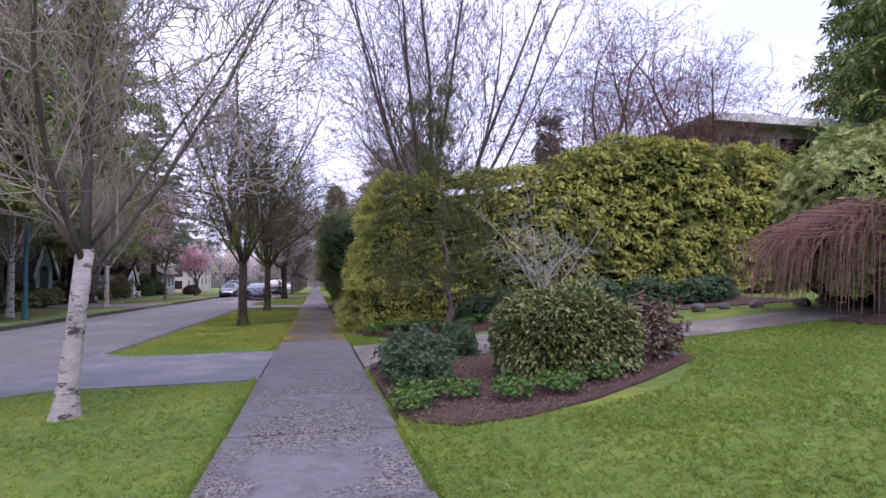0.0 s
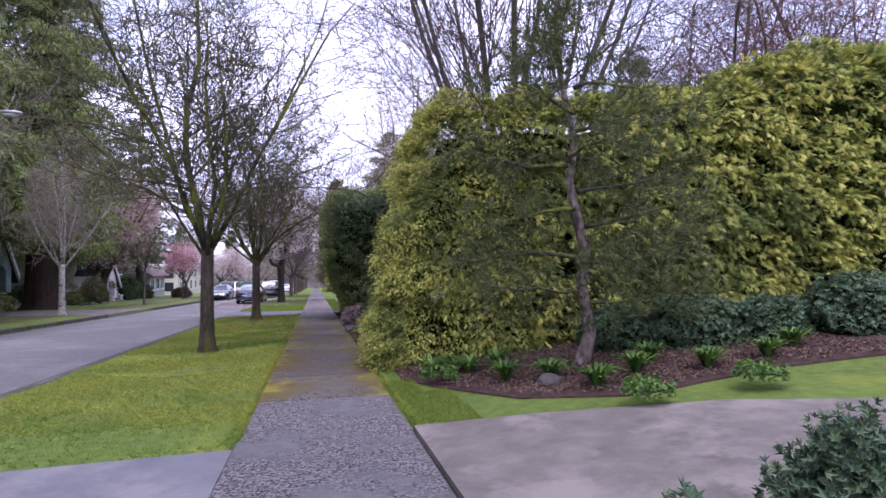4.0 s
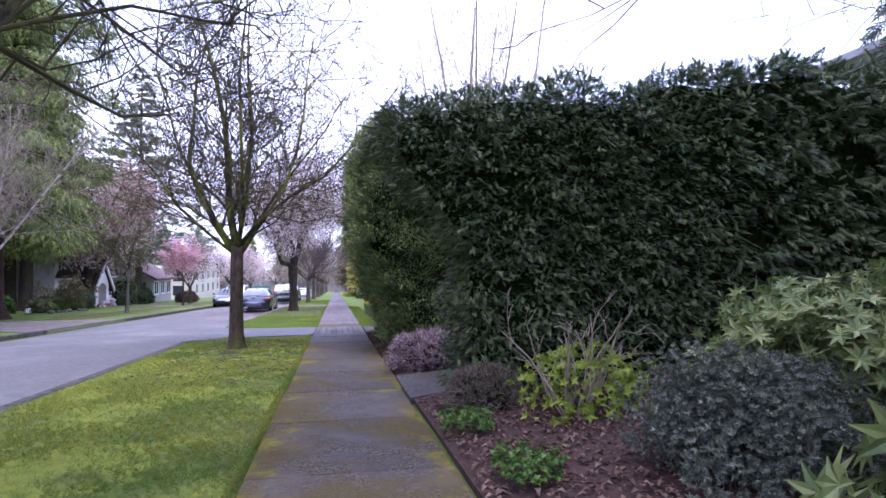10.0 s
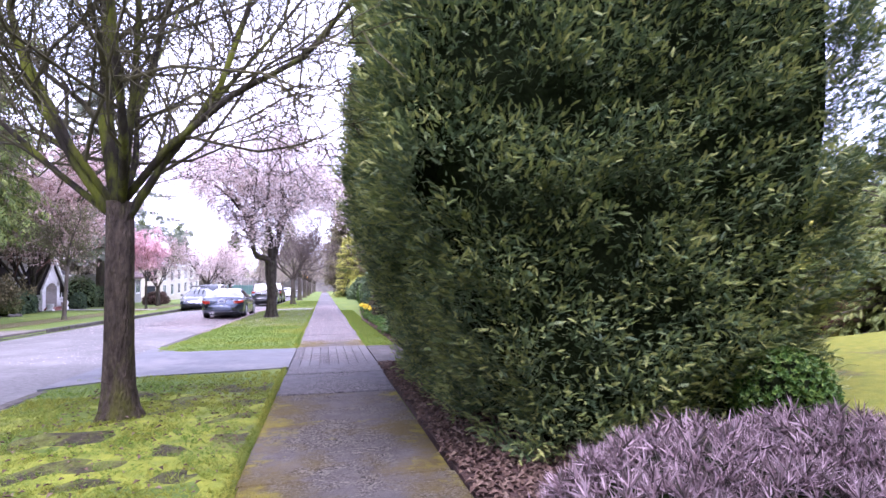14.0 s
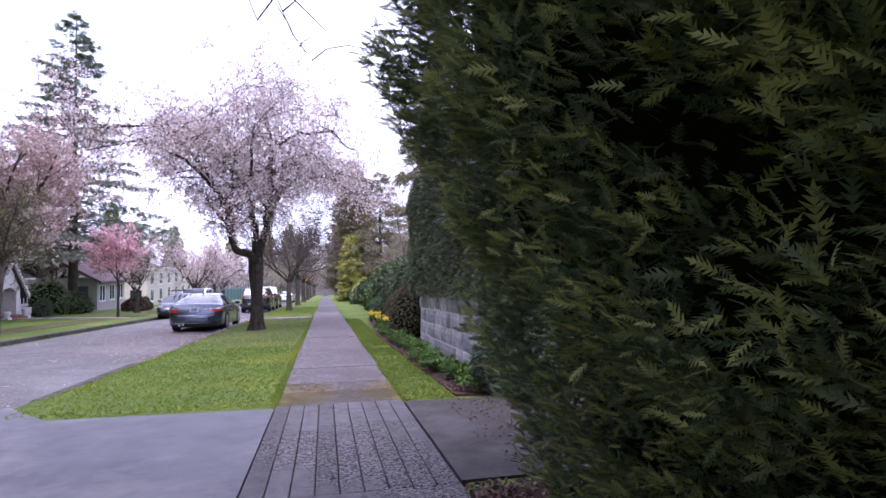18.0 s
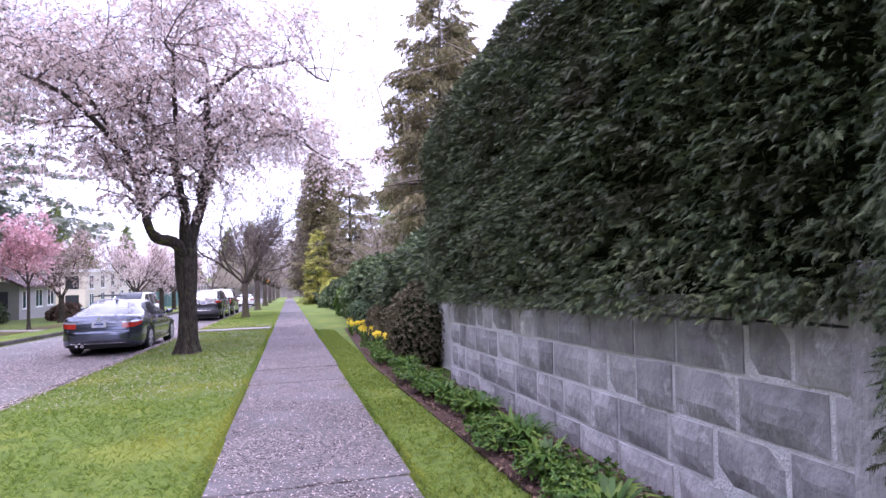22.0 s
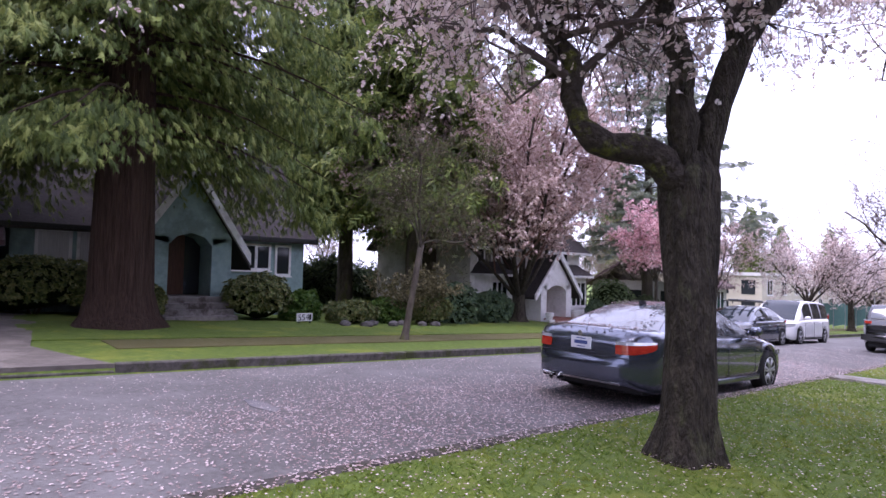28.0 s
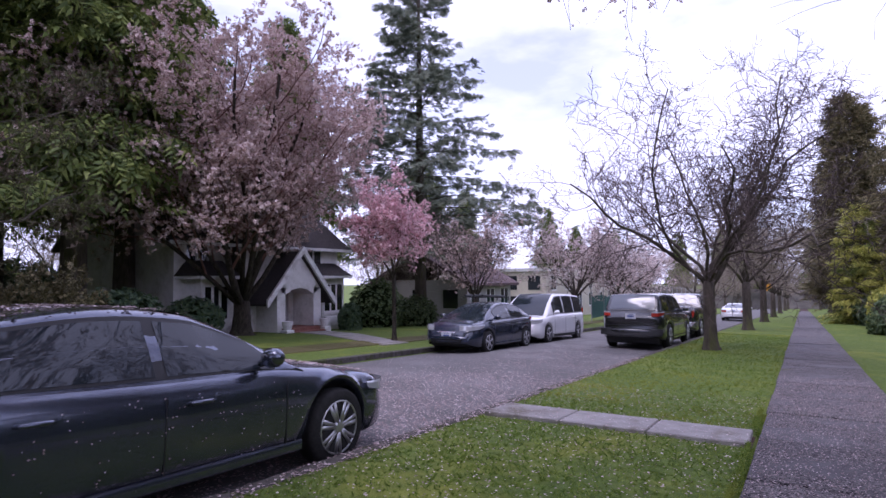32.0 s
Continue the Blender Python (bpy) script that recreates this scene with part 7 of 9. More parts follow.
far_building("school", -27.0, 108.0, 14, 22, 4.6, M["beige_wall"], "cream school building beyond a chain-link fence", 2, 6)
far_building("house", -24.0, 86.0, 8, 7, 3.0, M["grey_wall"], "pale house behind blossom trees", 1, 3, 2.2)
far_building("house", -20.5, 30.0, 8, 9, 3.2, M["grey_wall"], "grey house half hidden by trees across the road", 1, 3, 2.6)
far_building("house", -24.0, 16.0, 8, 10, 3.0, M["white_stucco"], "white house half hidden by trees across the road", 1, 3, 2.6)


# Grey roofing, its colour paled and blued for the sky reflected on it.
M["sky_paled_roof"] = mat("sky_paled_grey_roofing", (0.26, 0.27, 0.29), (0.36, 0.37, 0.39), 4, 0.8, 0.3, 40)


def terrace_house():
    """The house above the golden hedge: a broad low roof with a railed balcony at its end."""
    t = thing("garden_house", 21.0, 24.0, gz(21, 24) + 0.7, "two-storey grey house with broad low roof and white balcony rail", "house")
    m = Mesh()
    m.box(-5.5, 3.0, -4.0, 6.0, -1.5, 6.2)
    part("wall", m, M["grey_wall"], t)
    m = Mesh()
    m.add([(-6.4, -5.0, 6.0), (4.4, -5.0, 6.0), (4.4, 7.0, 6.0), (-6.4, 7.0, 6.0), (-6.4, -5.0, 6.22), (4.4, -5.0, 6.22), (4.4, 7.0, 6.22), (-6.4, 7.0, 6.22), (-2.5, 1, 7.6), (0.5, 1, 7.6)],
          [(3, 2, 1, 0), (0, 1, 5, 4), (1, 2, 6, 5), (2, 3, 7, 6), (3, 0, 4, 7), (4, 5, 9, 8), (5, 6, 9), (6, 7, 8, 9), (7, 4, 8)])
    part("roof", m, M["sky_paled_roof"], t)
    m = Mesh()
    m.box(-6.45, 4.45, -5.06, -4.94, 5.9, 6.18)
    part("fascia", m, M["white_trim"], t)
    m = Mesh()
    m.box(3.0, 5.0, -4.0, 3.0, 4.1, 4.3)
    bal = part("balcony", m, M["white_trim"], t)
    m = Mesh()
    m.box(3.0, 5.0, -4.0, -3.94, 5.2, 5.27)
    part("rail", m, M["white_trim"], bal)
    for i in range(14):
        m = Mesh()
        m.box(3.1 + i * 0.14, 3.13 + i * 0.14, -3.99, -3.96, 4.3, 5.2)
        part("baluster", m, M["white_trim"], bal)
    for a in (-5.0, -2.6, 0.2):
        q = Mesh()
        q.box(a, a + 1.4, -4.05, -4.0, 4.3, 5.6)
        part("window", q, M["window_glass"], t)
    return t


terrace_house()


# chain-link fence with green cloth along the school ground
fence = thing("chain_link_fence", -12.8, 92.0, gz(-12.8, 92), "tall chain-link fence with green cloth", "fence")
fl = [(-13.0, 88.0 + 3.0 * i) for i in range(16)]
for (ax, ay), (bx, by) in zip(fl, fl[1:]):
    q = Mesh()
    q.box(ax - 0.01 + 12.8, ax + 0.01 + 12.8, ay - 92 + 0.05, by - 92 - 0.05, SLOPE * (ay - 92) + 0.2, SLOPE * (ay - 92) + 1.8)
    part("cloth_panel", q, M["fence_green"], fence)
    q = Mesh()
    q.tube([(ax + 12.8, ay - 92, SLOPE * (ay - 92)), (ax + 12.8, ay - 92, SLOPE * (ay - 92) + 3.2)], [0.035, 0.035], 8)
    part("post", q, M["steel"], fence)
    q = Mesh()
    q.tube([(ax + 12.8, ay - 92, SLOPE * (ay - 92) + 3.2), (bx + 12.8, by - 92, SLOPE * (by - 92) + 3.2)], [0.02, 0.02], 6)
    part("top_rail", q, M["steel"], fence)
# street lamp on the far verge
M["teal"] = mat("teal_painted_steel", (0.022, 0.08, 0.095), (0.04, 0.115, 0.13), 8, 0.5, 0.1, 40)
M["lamp_glass"] = plain("frosted_lamp_glass", (0.6, 0.61, 0.62), 0.3)
sl = thing("street_lamp", -11.0, 25.4, gz(-11, 25.4), "teal painted street lamp with a curved arm over the road", "street lamp")
q = Mesh()
q.lathe([(0.14, -0.05), (0.14, 0.02), (0.1, 0.06), (0.095, 0.6), (0.075, 0.66), (0.06, 3.5), (0.05, 6.2), (0.02, 6.26)], 14)
part("pole", q, M["teal"], sl, smooth_faces=True)
q = Mesh()
q.tube([(0, 0, 5.9), (0.35, 0, 6.15), (0.9, 0, 6.33), (1.5, 0, 6.4), (1.9, 0, 6.4)], [0.035, 0.034, 0.032, 0.03, 0.03], 8)
part("arm", q, M["teal"], sl, smooth_faces=True)
q = Mesh()
q.lathe([(0.03, 1.8), (0.08, 1.88), (0.13, 2.05), (0.13, 2.3), (0.07, 2.45), (0.01, 2.47)], 12, (0, 0, 6.42), "x")
q.v = [(x, y, 6.42 + (z - 6.42) * 0.55) for x, y, z in q.v]
head = part("lamp_head", q, M["steel"], sl, "grey lamp head", smooth_faces=True)
q = Mesh()
q.lathe([(0.09, 2.0), (0.1, 2.15), (0.08, 2.32)], 12, (0, 0, 6.37), "x")
q.v = [(x, y, 6.36 + (z - 6.37) * 0.6) for x, y, z in q.v]
part("lamp_glass", q, M["lamp_glass"], head, smooth_faces=True)
# yellow warning sign far along the street
M["sign_yellow"] = plain("yellow_sign_face", (0.7, 0.32, 0.02), 0.5)
ws = thing("warning_sign", -3.0, 106.0, gz(-3, 106), "yellow diamond warning sign on a steel post", "sign")
q = Mesh()
q.tube([(0, 0, 0), (0, 0, 3.3)], [0.03, 0.03], 8)
part("post", q, M["steel"], ws)
q = Mesh()
q.prism([(0, 2.3), (0.5, 2.8), (0, 3.3), (-0.5, 2.8)], "y", -0.06, -0.035)
part("sign_face", q, M["sign_yellow"], ws)
# house number stone
M["sign_white"] = plain("white_number_board", (0.6, 0.6, 0.58), 0.6)
ns = thing("number_sign", -17.0, 50.4, gz(-17, 50.4), "small white house number board on the lawn", "sign", rz=0)
q = Mesh()
q.box(-0.03, 0.03, -0.27, 0.27, 0.1, 0.36, 0.01)
bd = part("board", q, M["sign_white"], ns)
tx = bpy.data.curves.new("digits", "FONT")
tx.body = "554"
tx.size = 0.27
tx.extrude = 0.002
tx.materials.append(M["black_trim"])
dg = new("digits", tx)
dg.parent = bd
dg.matrix_basis = Matrix(((0, 0, 1, 0.034), (1, 0, 0, -0.25), (0, 1, 0, 0.14), (0, 0, 0, 1)))
q = Mesh()
q.box(0.03, 0.036, 0.15, 0.23, 0.14, 0.32)
part("mark", q, M["black_trim"], bd)
for v in (-0.2, 0.2):
    q = Mesh()
    q.box(-0.02, 0.02, v - 0.02, v + 0.02, -0.05, 0.1)
    part("leg", q, M["black_trim"], ns)


# ---- shrubs and small plants ----
def bush(name, x, y, rx, ry, h, template, material, n, label, core=None, seed=1, wave=0.18, wild=0.6, size=(0.7, 1.3), stems=6, lift=0.0, category="shrub", group="", squash=2.2, up=0.35):
    """A rounded mass of leaves over short stems."""
    rng = np.random.default_rng(seed)
    t = thing(name, x, y, gz(x, y), label, category, group=group)
    u = rng.uniform(0, 2 * math.pi, n)
    v = np.arccos(rng.uniform(-0.55, 1.0, n))
    d = np.stack([np.sin(v) * np.cos(u), np.sin(v) * np.sin(u), np.cos(v)], 1)
    r = (np.abs(d[:, 0]) ** squash + np.abs(d[:, 1]) ** squash + np.abs(d[:, 2]) ** squash) ** (-1 / squash)
    w = np.array([wave * (noise.noise((a * 1.8 + seed, b * 1.8, c * 1.8)) + 0.5 * noise.noise((a * 4, b * 4 + seed, c * 4))) for a, b, c in d])
    k = (r * (1 + w) * rng.uniform(0.82 if core else 0.45, 1.03, n))[:, None]
    hz = (h - lift) / 1.5
    P = d * k * np.array([rx, ry, hz]) + np.array([0, 0, lift + hz * 0.5])
    ok = P[:, 2] > 0.02
    D = d / np.array([rx, ry, hz])
    D /= np.linalg.norm(D, axis=1)[:, None]
    D[:, 2] += up
    m = Mesh()
    scatter(m, template, P[ok], D[ok], rng, size, wild)
    part("foliage", m, material, t, kind="stuff")
    # dark ellipsoid: shade among the leaves, put in as colour
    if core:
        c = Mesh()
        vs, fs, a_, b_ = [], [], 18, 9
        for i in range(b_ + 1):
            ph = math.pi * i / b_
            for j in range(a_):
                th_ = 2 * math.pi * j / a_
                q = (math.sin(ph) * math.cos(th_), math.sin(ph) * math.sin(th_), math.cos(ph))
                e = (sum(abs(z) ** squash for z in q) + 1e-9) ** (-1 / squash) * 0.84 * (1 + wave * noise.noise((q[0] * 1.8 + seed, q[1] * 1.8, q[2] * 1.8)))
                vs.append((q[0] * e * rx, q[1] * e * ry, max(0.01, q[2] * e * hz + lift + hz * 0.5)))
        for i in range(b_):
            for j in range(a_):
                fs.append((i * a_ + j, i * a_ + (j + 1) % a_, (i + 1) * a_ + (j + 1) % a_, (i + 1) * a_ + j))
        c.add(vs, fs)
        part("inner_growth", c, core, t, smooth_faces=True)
    for i in range(stems):
        a = 2 * math.pi * i / stems + rng.uniform(0, 1)
        q = Mesh()
        e = Vector((math.cos(a) * rx * 0.5, math.sin(a) * ry * 0.5, lift + hz * 0.7))
        q.tube([Vector((math.cos(a) * 0.05, math.sin(a) * 0.05, -0.05)), e * 0.5 + Vector((0, 0, 0.02)), e], [0.022, 0.016, 0.008], 5)
        part("stem", q, M["twig"], t)
    return t


def twiggy(name, x, y, seed, n, h, spread, material, label, droop=0.0, bits=4, r=0.012, category="shrub"):
    """A bare shrub of many thin stems from one base."""
    rng = np.random.default_rng(seed)
    t = thing(name, x, y, gz(x, y), label, category)
    C = Mesh()
    P = dict(seg=[6, 4, 3], wob=[0.13, 0.2, 0.25], up=[0.03 - droop, -droop, -droop], end=[0.4, 0.4, 0.5], sides=[5, 3, 3], kids=[bits, bits], ang=[0.6, 0.6], rad=[0.55, 0.6], len=[0.5, 0.5])
    P["from"] = [0.25, 0.2]
    for i in range(n):
        a = rng.uniform(0, 6.283)
        s = spread * rng.uniform(0.2, 1.0)
        d = Vector((math.sin(s) * math.cos(a), math.sin(s) * math.sin(a), math.cos(s)))
        own = []
        branch(rng, own, C, [], Vector((math.cos(a) * 0.04, math.sin(a) * 0.04, -0.03)), d, h * rng.uniform(0.7, 1.1), r, 0, P)
        for q in own:
            part("stem", q, material, t)
    part("crown", C, material, t, kind="stuff")
    return t


R8 = rosette(8, 0.125, 0.042, 0.3)
R6 = rosette(6, 0.09, 0.05, 0.6, True)
SMALL_LEAF = rosette(5, 0.05, 0.024, 0.8, True)
FINE_LEAF = rosette(6, 0.042, 0.014, 1.1, True)
IVY_LEAF = leaf(0.085, 0.085, 0.1)
SPIRE = tuft(8, 0.1, 0.007, np.random.default_rng(5))
NEEDLE = tuft(14, 0.13, 0.0035, np.random.default_rng(6))

RHODO_LEAF = leaf(0.1, 0.046, 0.15)
# first garden
BARE_SHRUB = dict(CROOKED, kids=[6, 4, 2], rmin=0.003, floor=0.75, wob=[0.16, 0.2, 0.25, 0.3])
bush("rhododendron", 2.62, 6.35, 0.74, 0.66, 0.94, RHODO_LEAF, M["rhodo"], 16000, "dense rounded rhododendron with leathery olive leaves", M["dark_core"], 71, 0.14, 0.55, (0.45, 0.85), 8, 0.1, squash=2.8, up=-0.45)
bush("small_shrub", 3.75, 6.5, 0.42, 0.4, 0.72, SMALL_LEAF, M["dead_leaf"], 900, "small rusty-leaved shrub beside the rhododendron", None, 72, 0.2, 0.7, (0.7, 1.2), 7)
bush("blue_green_shrub", 1.08, 7.15, 0.38, 0.6, 0.6, FINE_LEAF, M["blue_leaf"], 4400, "loose blue-green evergreen shrub at the pavement edge", None, 73, 0.45, 0.7, (0.65, 1.2), 9, group="shrubs of the first bed")
bush("blue_green_shrub", 1.95, 8.55, 0.3, 0.26, 0.5, FINE_LEAF, M["blue_leaf"], 2200, "loose blue-green evergreen shrub in the bed", None, 74, 0.45, 0.7, (0.65, 1.2), 9, group="shrubs of the first bed")
bush("blue_green_shrub", 2.65, 8.3, 0.28, 0.28, 0.45, FINE_LEAF, M["blue_leaf"], 1400, "loose blue-green evergreen shrub in the bed", None, 75, 0.45, 0.7, (0.65, 1.2), 8, group="shrubs of the first bed")
bush("blue_green_shrub", 1.05, 8.15, 0.28, 0.28, 0.42, FINE_LEAF, M["blue_leaf"], 1400, "loose blue-green evergreen shrub in the bed", None, 76, 0.45, 0.7, (0.65, 1.2), 8, group="shrubs of the first bed")
tree("pale_bare_shrub", 2.84, 7.5, 77, 0.03, 0.85, 9, 1.4, 0.62, BARE_SHRUB, M["twig_pale"], M["twig_pale"], "small bare shrub with pale silvery twigs", leader=False)
bush("golden_rhododendron", 8.7, 7.8, 1.5, 1.3, 2.9, R8, M["yew_tips"], 5500, "tall yellow-green rhododendron behind the weeping shrub", M["dark_core"], 78, 0.18, 0.7, (0.5, 0.9), 4, 0.3)
for i_, (x_, y_, r_, h_) in enumerate(((3.7, 13.4, 0.5, 0.55), (4.4, 12.9, 0.55, 0.6), (5.3, 12.7, 0.5, 0.5), (6.2, 12.3, 0.6, 0.65), (7.2, 11.8, 0.6, 0.6), (8.2, 11.2, 0.6, 0.55))):
    bush("low_evergreen_shrub", x_, y_, r_, r_ * 0.85, h_, SMALL_LEAF, M["blue_leaf"], 1500, "low dark green shrub at the hedge foot", M["dark_core"], 190 + i_, 0.3, 0.7, (0.7, 1.3), 5, group="shrubs at the hedge foot")
# weeping maple
def weeping():
    rng = np.random.default_rng(79)
    t = thing("weeping_maple", 7.75, 7.0, gz(7.75, 7.0), "low weeping maple, a dome of bare red-brown twigs", "shrub")
    m = Mesh()
    m.tube([(0, 0, -0.1), (0.05, 0, 0.5), (0.0, 0.05, 1.1)], [0.1, 0.07, 0.06], 10)
    part("trunk", m, M["bark"], t, smooth_faces=True)
    C = Mesh()
    for i in range(1100):
        a = rng.uniform(0, 6.283)
        R_ = 1.45 * math.sqrt(rng.random()) + 0.1
        z = 1.75 - 0.22 * R_ ** 2 + rng.normal() * 0.06
        p0 = Vector((math.cos(a) * R_ * 0.45, math.sin(a) * R_ * 0.45, z * 0.94))
        p1 = Vector((math.cos(a) * R_, math.sin(a) * R_, z - 0.12))
        e = rng.uniform(0.55, 1.0) * max(0.2, z - 0.15)
        k = Vector(rng.normal(size=3)) * 0.12
        p2 = Vector((math.cos(a) * (R_ + 0.2), math.sin(a) * (R_ + 0.2), z - e * 0.5)) + k
        p3 = Vector((math.cos(a) * (R_ + 0.28), math.sin(a) * (R_ + 0.28), max(0.06, z - e))) + k
        C.tube([p0, p1, p2, p3], [0.006, 0.005, 0.0038, 0.0025], 3, cap=False)
    part("crown", C, M["twig_red"], t, kind="stuff")
weeping()

# pine before the golden hedge
def pine_tree():
    rng = np.random.default_rng(81)
    t = thing("pine", 2.75, 12.6, gz(2.75, 12.6), "slender crooked pine with flaky grey-pink bark before the hedge", "tree")
    m = Mesh()
    path = [(-0.06, 0.05, -0.1), (0.0, 0, 0.1), (0.1, 0, 0.42), (0.03, 0.0, 0.72), (-0.03, -0.05, 0.95), (0.02, -0.05, 1.3), (-0.05, -0.02, 1.65), (-0.14, 0.02, 2.1), (-0.06, 0.05, 2.6), (-0.2, 0.1, 3.3), (-0.25, 0.1, 4.2), (-0.2, 0.1, 5.4)]
    m.tube(path, [0.12, 0.09, 0.07, 0.062, 0.068, 0.055, 0.052, 0.046, 0.042, 0.036, 0.026, 0.012], 14)
    part("trunk", m, M["pine_bark"], t, smooth_faces=True)
    pos, out = [], []
    for z, a, L in [(0.75, 5.6, 1.3), (0.85, 3.6, 1.6), (1.2, 4.4, 1.2), (1.2, 0.2, 1.5), (1.25, 2.9, 1.5), (1.6, 5.2, 1.2), (1.8, 3.4, 1.3), (2.0, 0.5, 1.4), (2.3, 2.6, 1.5), (2.4, 4.6, 1.1), (2.7, 5.6, 1.2), (2.9, 3.5, 1.3), (3.2, 0.2, 1.1), (3.4, 4.2, 0.9), (3.7, 2.5, 1.1), (4.0, 5.4, 0.9), (4.4, 1.2, 0.8), (4.8, 3.8, 0.7), (5.2, 0.5, 0.5)]:
        i = max(j for j in range(len(path)) if path[j][2] <= z)
        b = Vector(path[i])
        d = Vector((math.cos(a), math.sin(a), 0.15))
        pts = [Vector((b.x, b.y, z))]
        for q in range(6):
            d = bent(d, rng, 0.2)
            d.z = d.z * 0.7 + 0.03
            pts.append(pts[-1] + d * (L / 6))
        m = Mesh()
        m.tube(pts, [0.028, 0.024, 0.02, 0.016, 0.012, 0.009, 0.006], 6)
        part("limb", m, M["mossy_bark"], t, smooth_faces=True)
        for q in range(2, 7):
            for _ in range(13):
                pos.append(tuple(pts[q] + Vector(rng.normal(size=3)) * Vector((0.2, 0.2, 0.09)).length * 0.55))
                out.append((d.x, d.y, 0.35))
    m = Mesh()
    P, D = np.array(pos), np.array(out)
    P = np.repeat(P, 2, 0) + rng.normal(size=(len(P) * 2, 3)) * 0.05
    scatter(m, NEEDLE, P, np.repeat(D, 2, 0), rng, (0.8, 1.4), 0.5)
    part("needles", m, M["pine"], t, kind="stuff")
M["pine_bark"] = mat("flaky_pine_bark", (0.035, 0.024, 0.02), (0.3, 0.24, 0.21), 9, 0.9, 1.0, 16, stretch=(1.3, 1.3, 0.7), c3=(0.07, 0.045, 0.038), scale3=7.0, cut3=(0.5, 0.58), coords="obj", depth=0.05)
pine_tree()

# low plants: strap leaves, clumps
def strap_plant(seed, n, length, material, width=0.018, up=0.8):
    rng = np.random.default_rng(seed)
    m = Mesh()
    for i in range(n):
        a = rng.uniform(0, 6.283)
        L = length * rng.uniform(0.7, 1.15)
        c, s = math.cos(a), math.sin(a)
        lean = rng.uniform(0.25, 0.9)
        pts = [(0.02 * c, 0.02 * s, 0.0), (L * 0.3 * lean * c, L * 0.3 * lean * s, L * 0.5 * up), (L * 0.65 * lean * c, L * 0.65 * lean * s, L * 0.75 * up), (L * lean * c, L * lean * s, L * (0.7 if lean > 0.5 else 0.95) * up)]
        vs = []
        for k, p in enumerate(pts):
            w = width * (1.0, 1.1, 0.8, 0.05)[k]
            vs += [(p[0] - s * w, p[1] + c * w, p[2]), (p[0] + s * w, p[1] - c * w, p[2])]
        m.add(vs, [(0, 1, 3, 2), (2, 3, 5, 4), (4, 5, 7, 6)])
    return m


def plant(name, m, material, x, y, label, group, extra=()):
    t = thing(name, x, y, gz(x, y) + 0.02, label, "plant", group=group)
    part("leaves", m, material, t, kind="stuff")
    for nm, q, mt in extra:
        part(nm, q, mt, t)
    return t


rngp = np.random.default_rng(90)
M["daffodil"] = leaf_mat("yellow_daffodil_petals", [(0.75, 0.55, 0.03), (0.85, 0.68, 0.06)], 0.6, 0.3)
flowers = []
for i in range(6):
    a = rngp.uniform(0, 6.28)
    x_, y_, z_ = 0.12 * math.cos(a) * rngp.random(), 0.12 * math.sin(a) * rngp.random(), rngp.uniform(0.24, 0.36)
    flower = Mesh()
    scatter(flower, rosette(6, 0.06, 0.038, 0.25), np.array([(x_, y_, z_)]), np.array([(0.2, -1.0, 0.1)]), rngp, (0.75, 1.1), 0.3)
    flowers.append(("flower_head", flower, M["daffodil"]))
daff = plant("daffodils", strap_plant(91, 26, 0.36, M["fresh_leaf"], 0.009, 0.95), M["fresh_leaf"], 1.55, 46.5, "clump of yellow daffodils in the border", "border plants", flowers)
for q in ((1.75, 47.6), (1.5, 48.6), (1.9, 49.3), (1.65, 50.2), (2.0, 50.9), (1.5, 45.4), (1.85, 51.6), (1.6, 44.6), (1.62, 47.0), (1.7, 49.0), (1.55, 49.6), (1.8, 46.3), (1.7, 43.9), (1.75, 51.0)):
    copy_thing(daff, pose(q[0], q[1], gz(*q) + 0.02, 0, 0, q[1] * 77 % 360))
strap = plant("bluebell_clump", strap_plant(92, 54, 0.34, M["fresh_leaf"], 0.02, 0.72), M["fresh_leaf"], 1.55, 36.5, "clump of glossy strap-shaped green leaves in the border", "border plants")
for q in tuple((1.48 + 0.1 * math.sin(5 * i_), 34.2 + 0.85 * i_) for i_ in range(9)) + ( (3.0, 11.9), (3.4, 12.3), (2.2, 12.2), (1.6, 13.2), (1.8, 12.5), (3.6, 11.6), (4.3, 11.6), (2.0, 13.4), (1.2, 13.5), (2.4, 11.6), (4.9, 11.9)):
    copy_thing(strap, pose(q[0], q[1], gz(*q) + 0.02, 0, 0, q[1] * 77 % 360))
cl = Mesh()
for i in range(200):
    a, r_ = rngp.uniform(0, 6.28), 0.22 * math.sqrt(rngp.random())
    scatter(cl, rosette(5, 0.055, 0.036, 0.6), np.array([(r_ * math.cos(a), r_ * math.sin(a), 0.06 + 0.12 * rngp.random())]), np.array([(math.cos(a) * r_ * 2, math.sin(a) * r_ * 2, 1.0)]), rngp, (0.4, 0.75), 0.5)
clump = plant("leafy_clump", cl, M["fresh_leaf"], 1.5, 38.2, "low clump of fresh green leaves", "border plants")
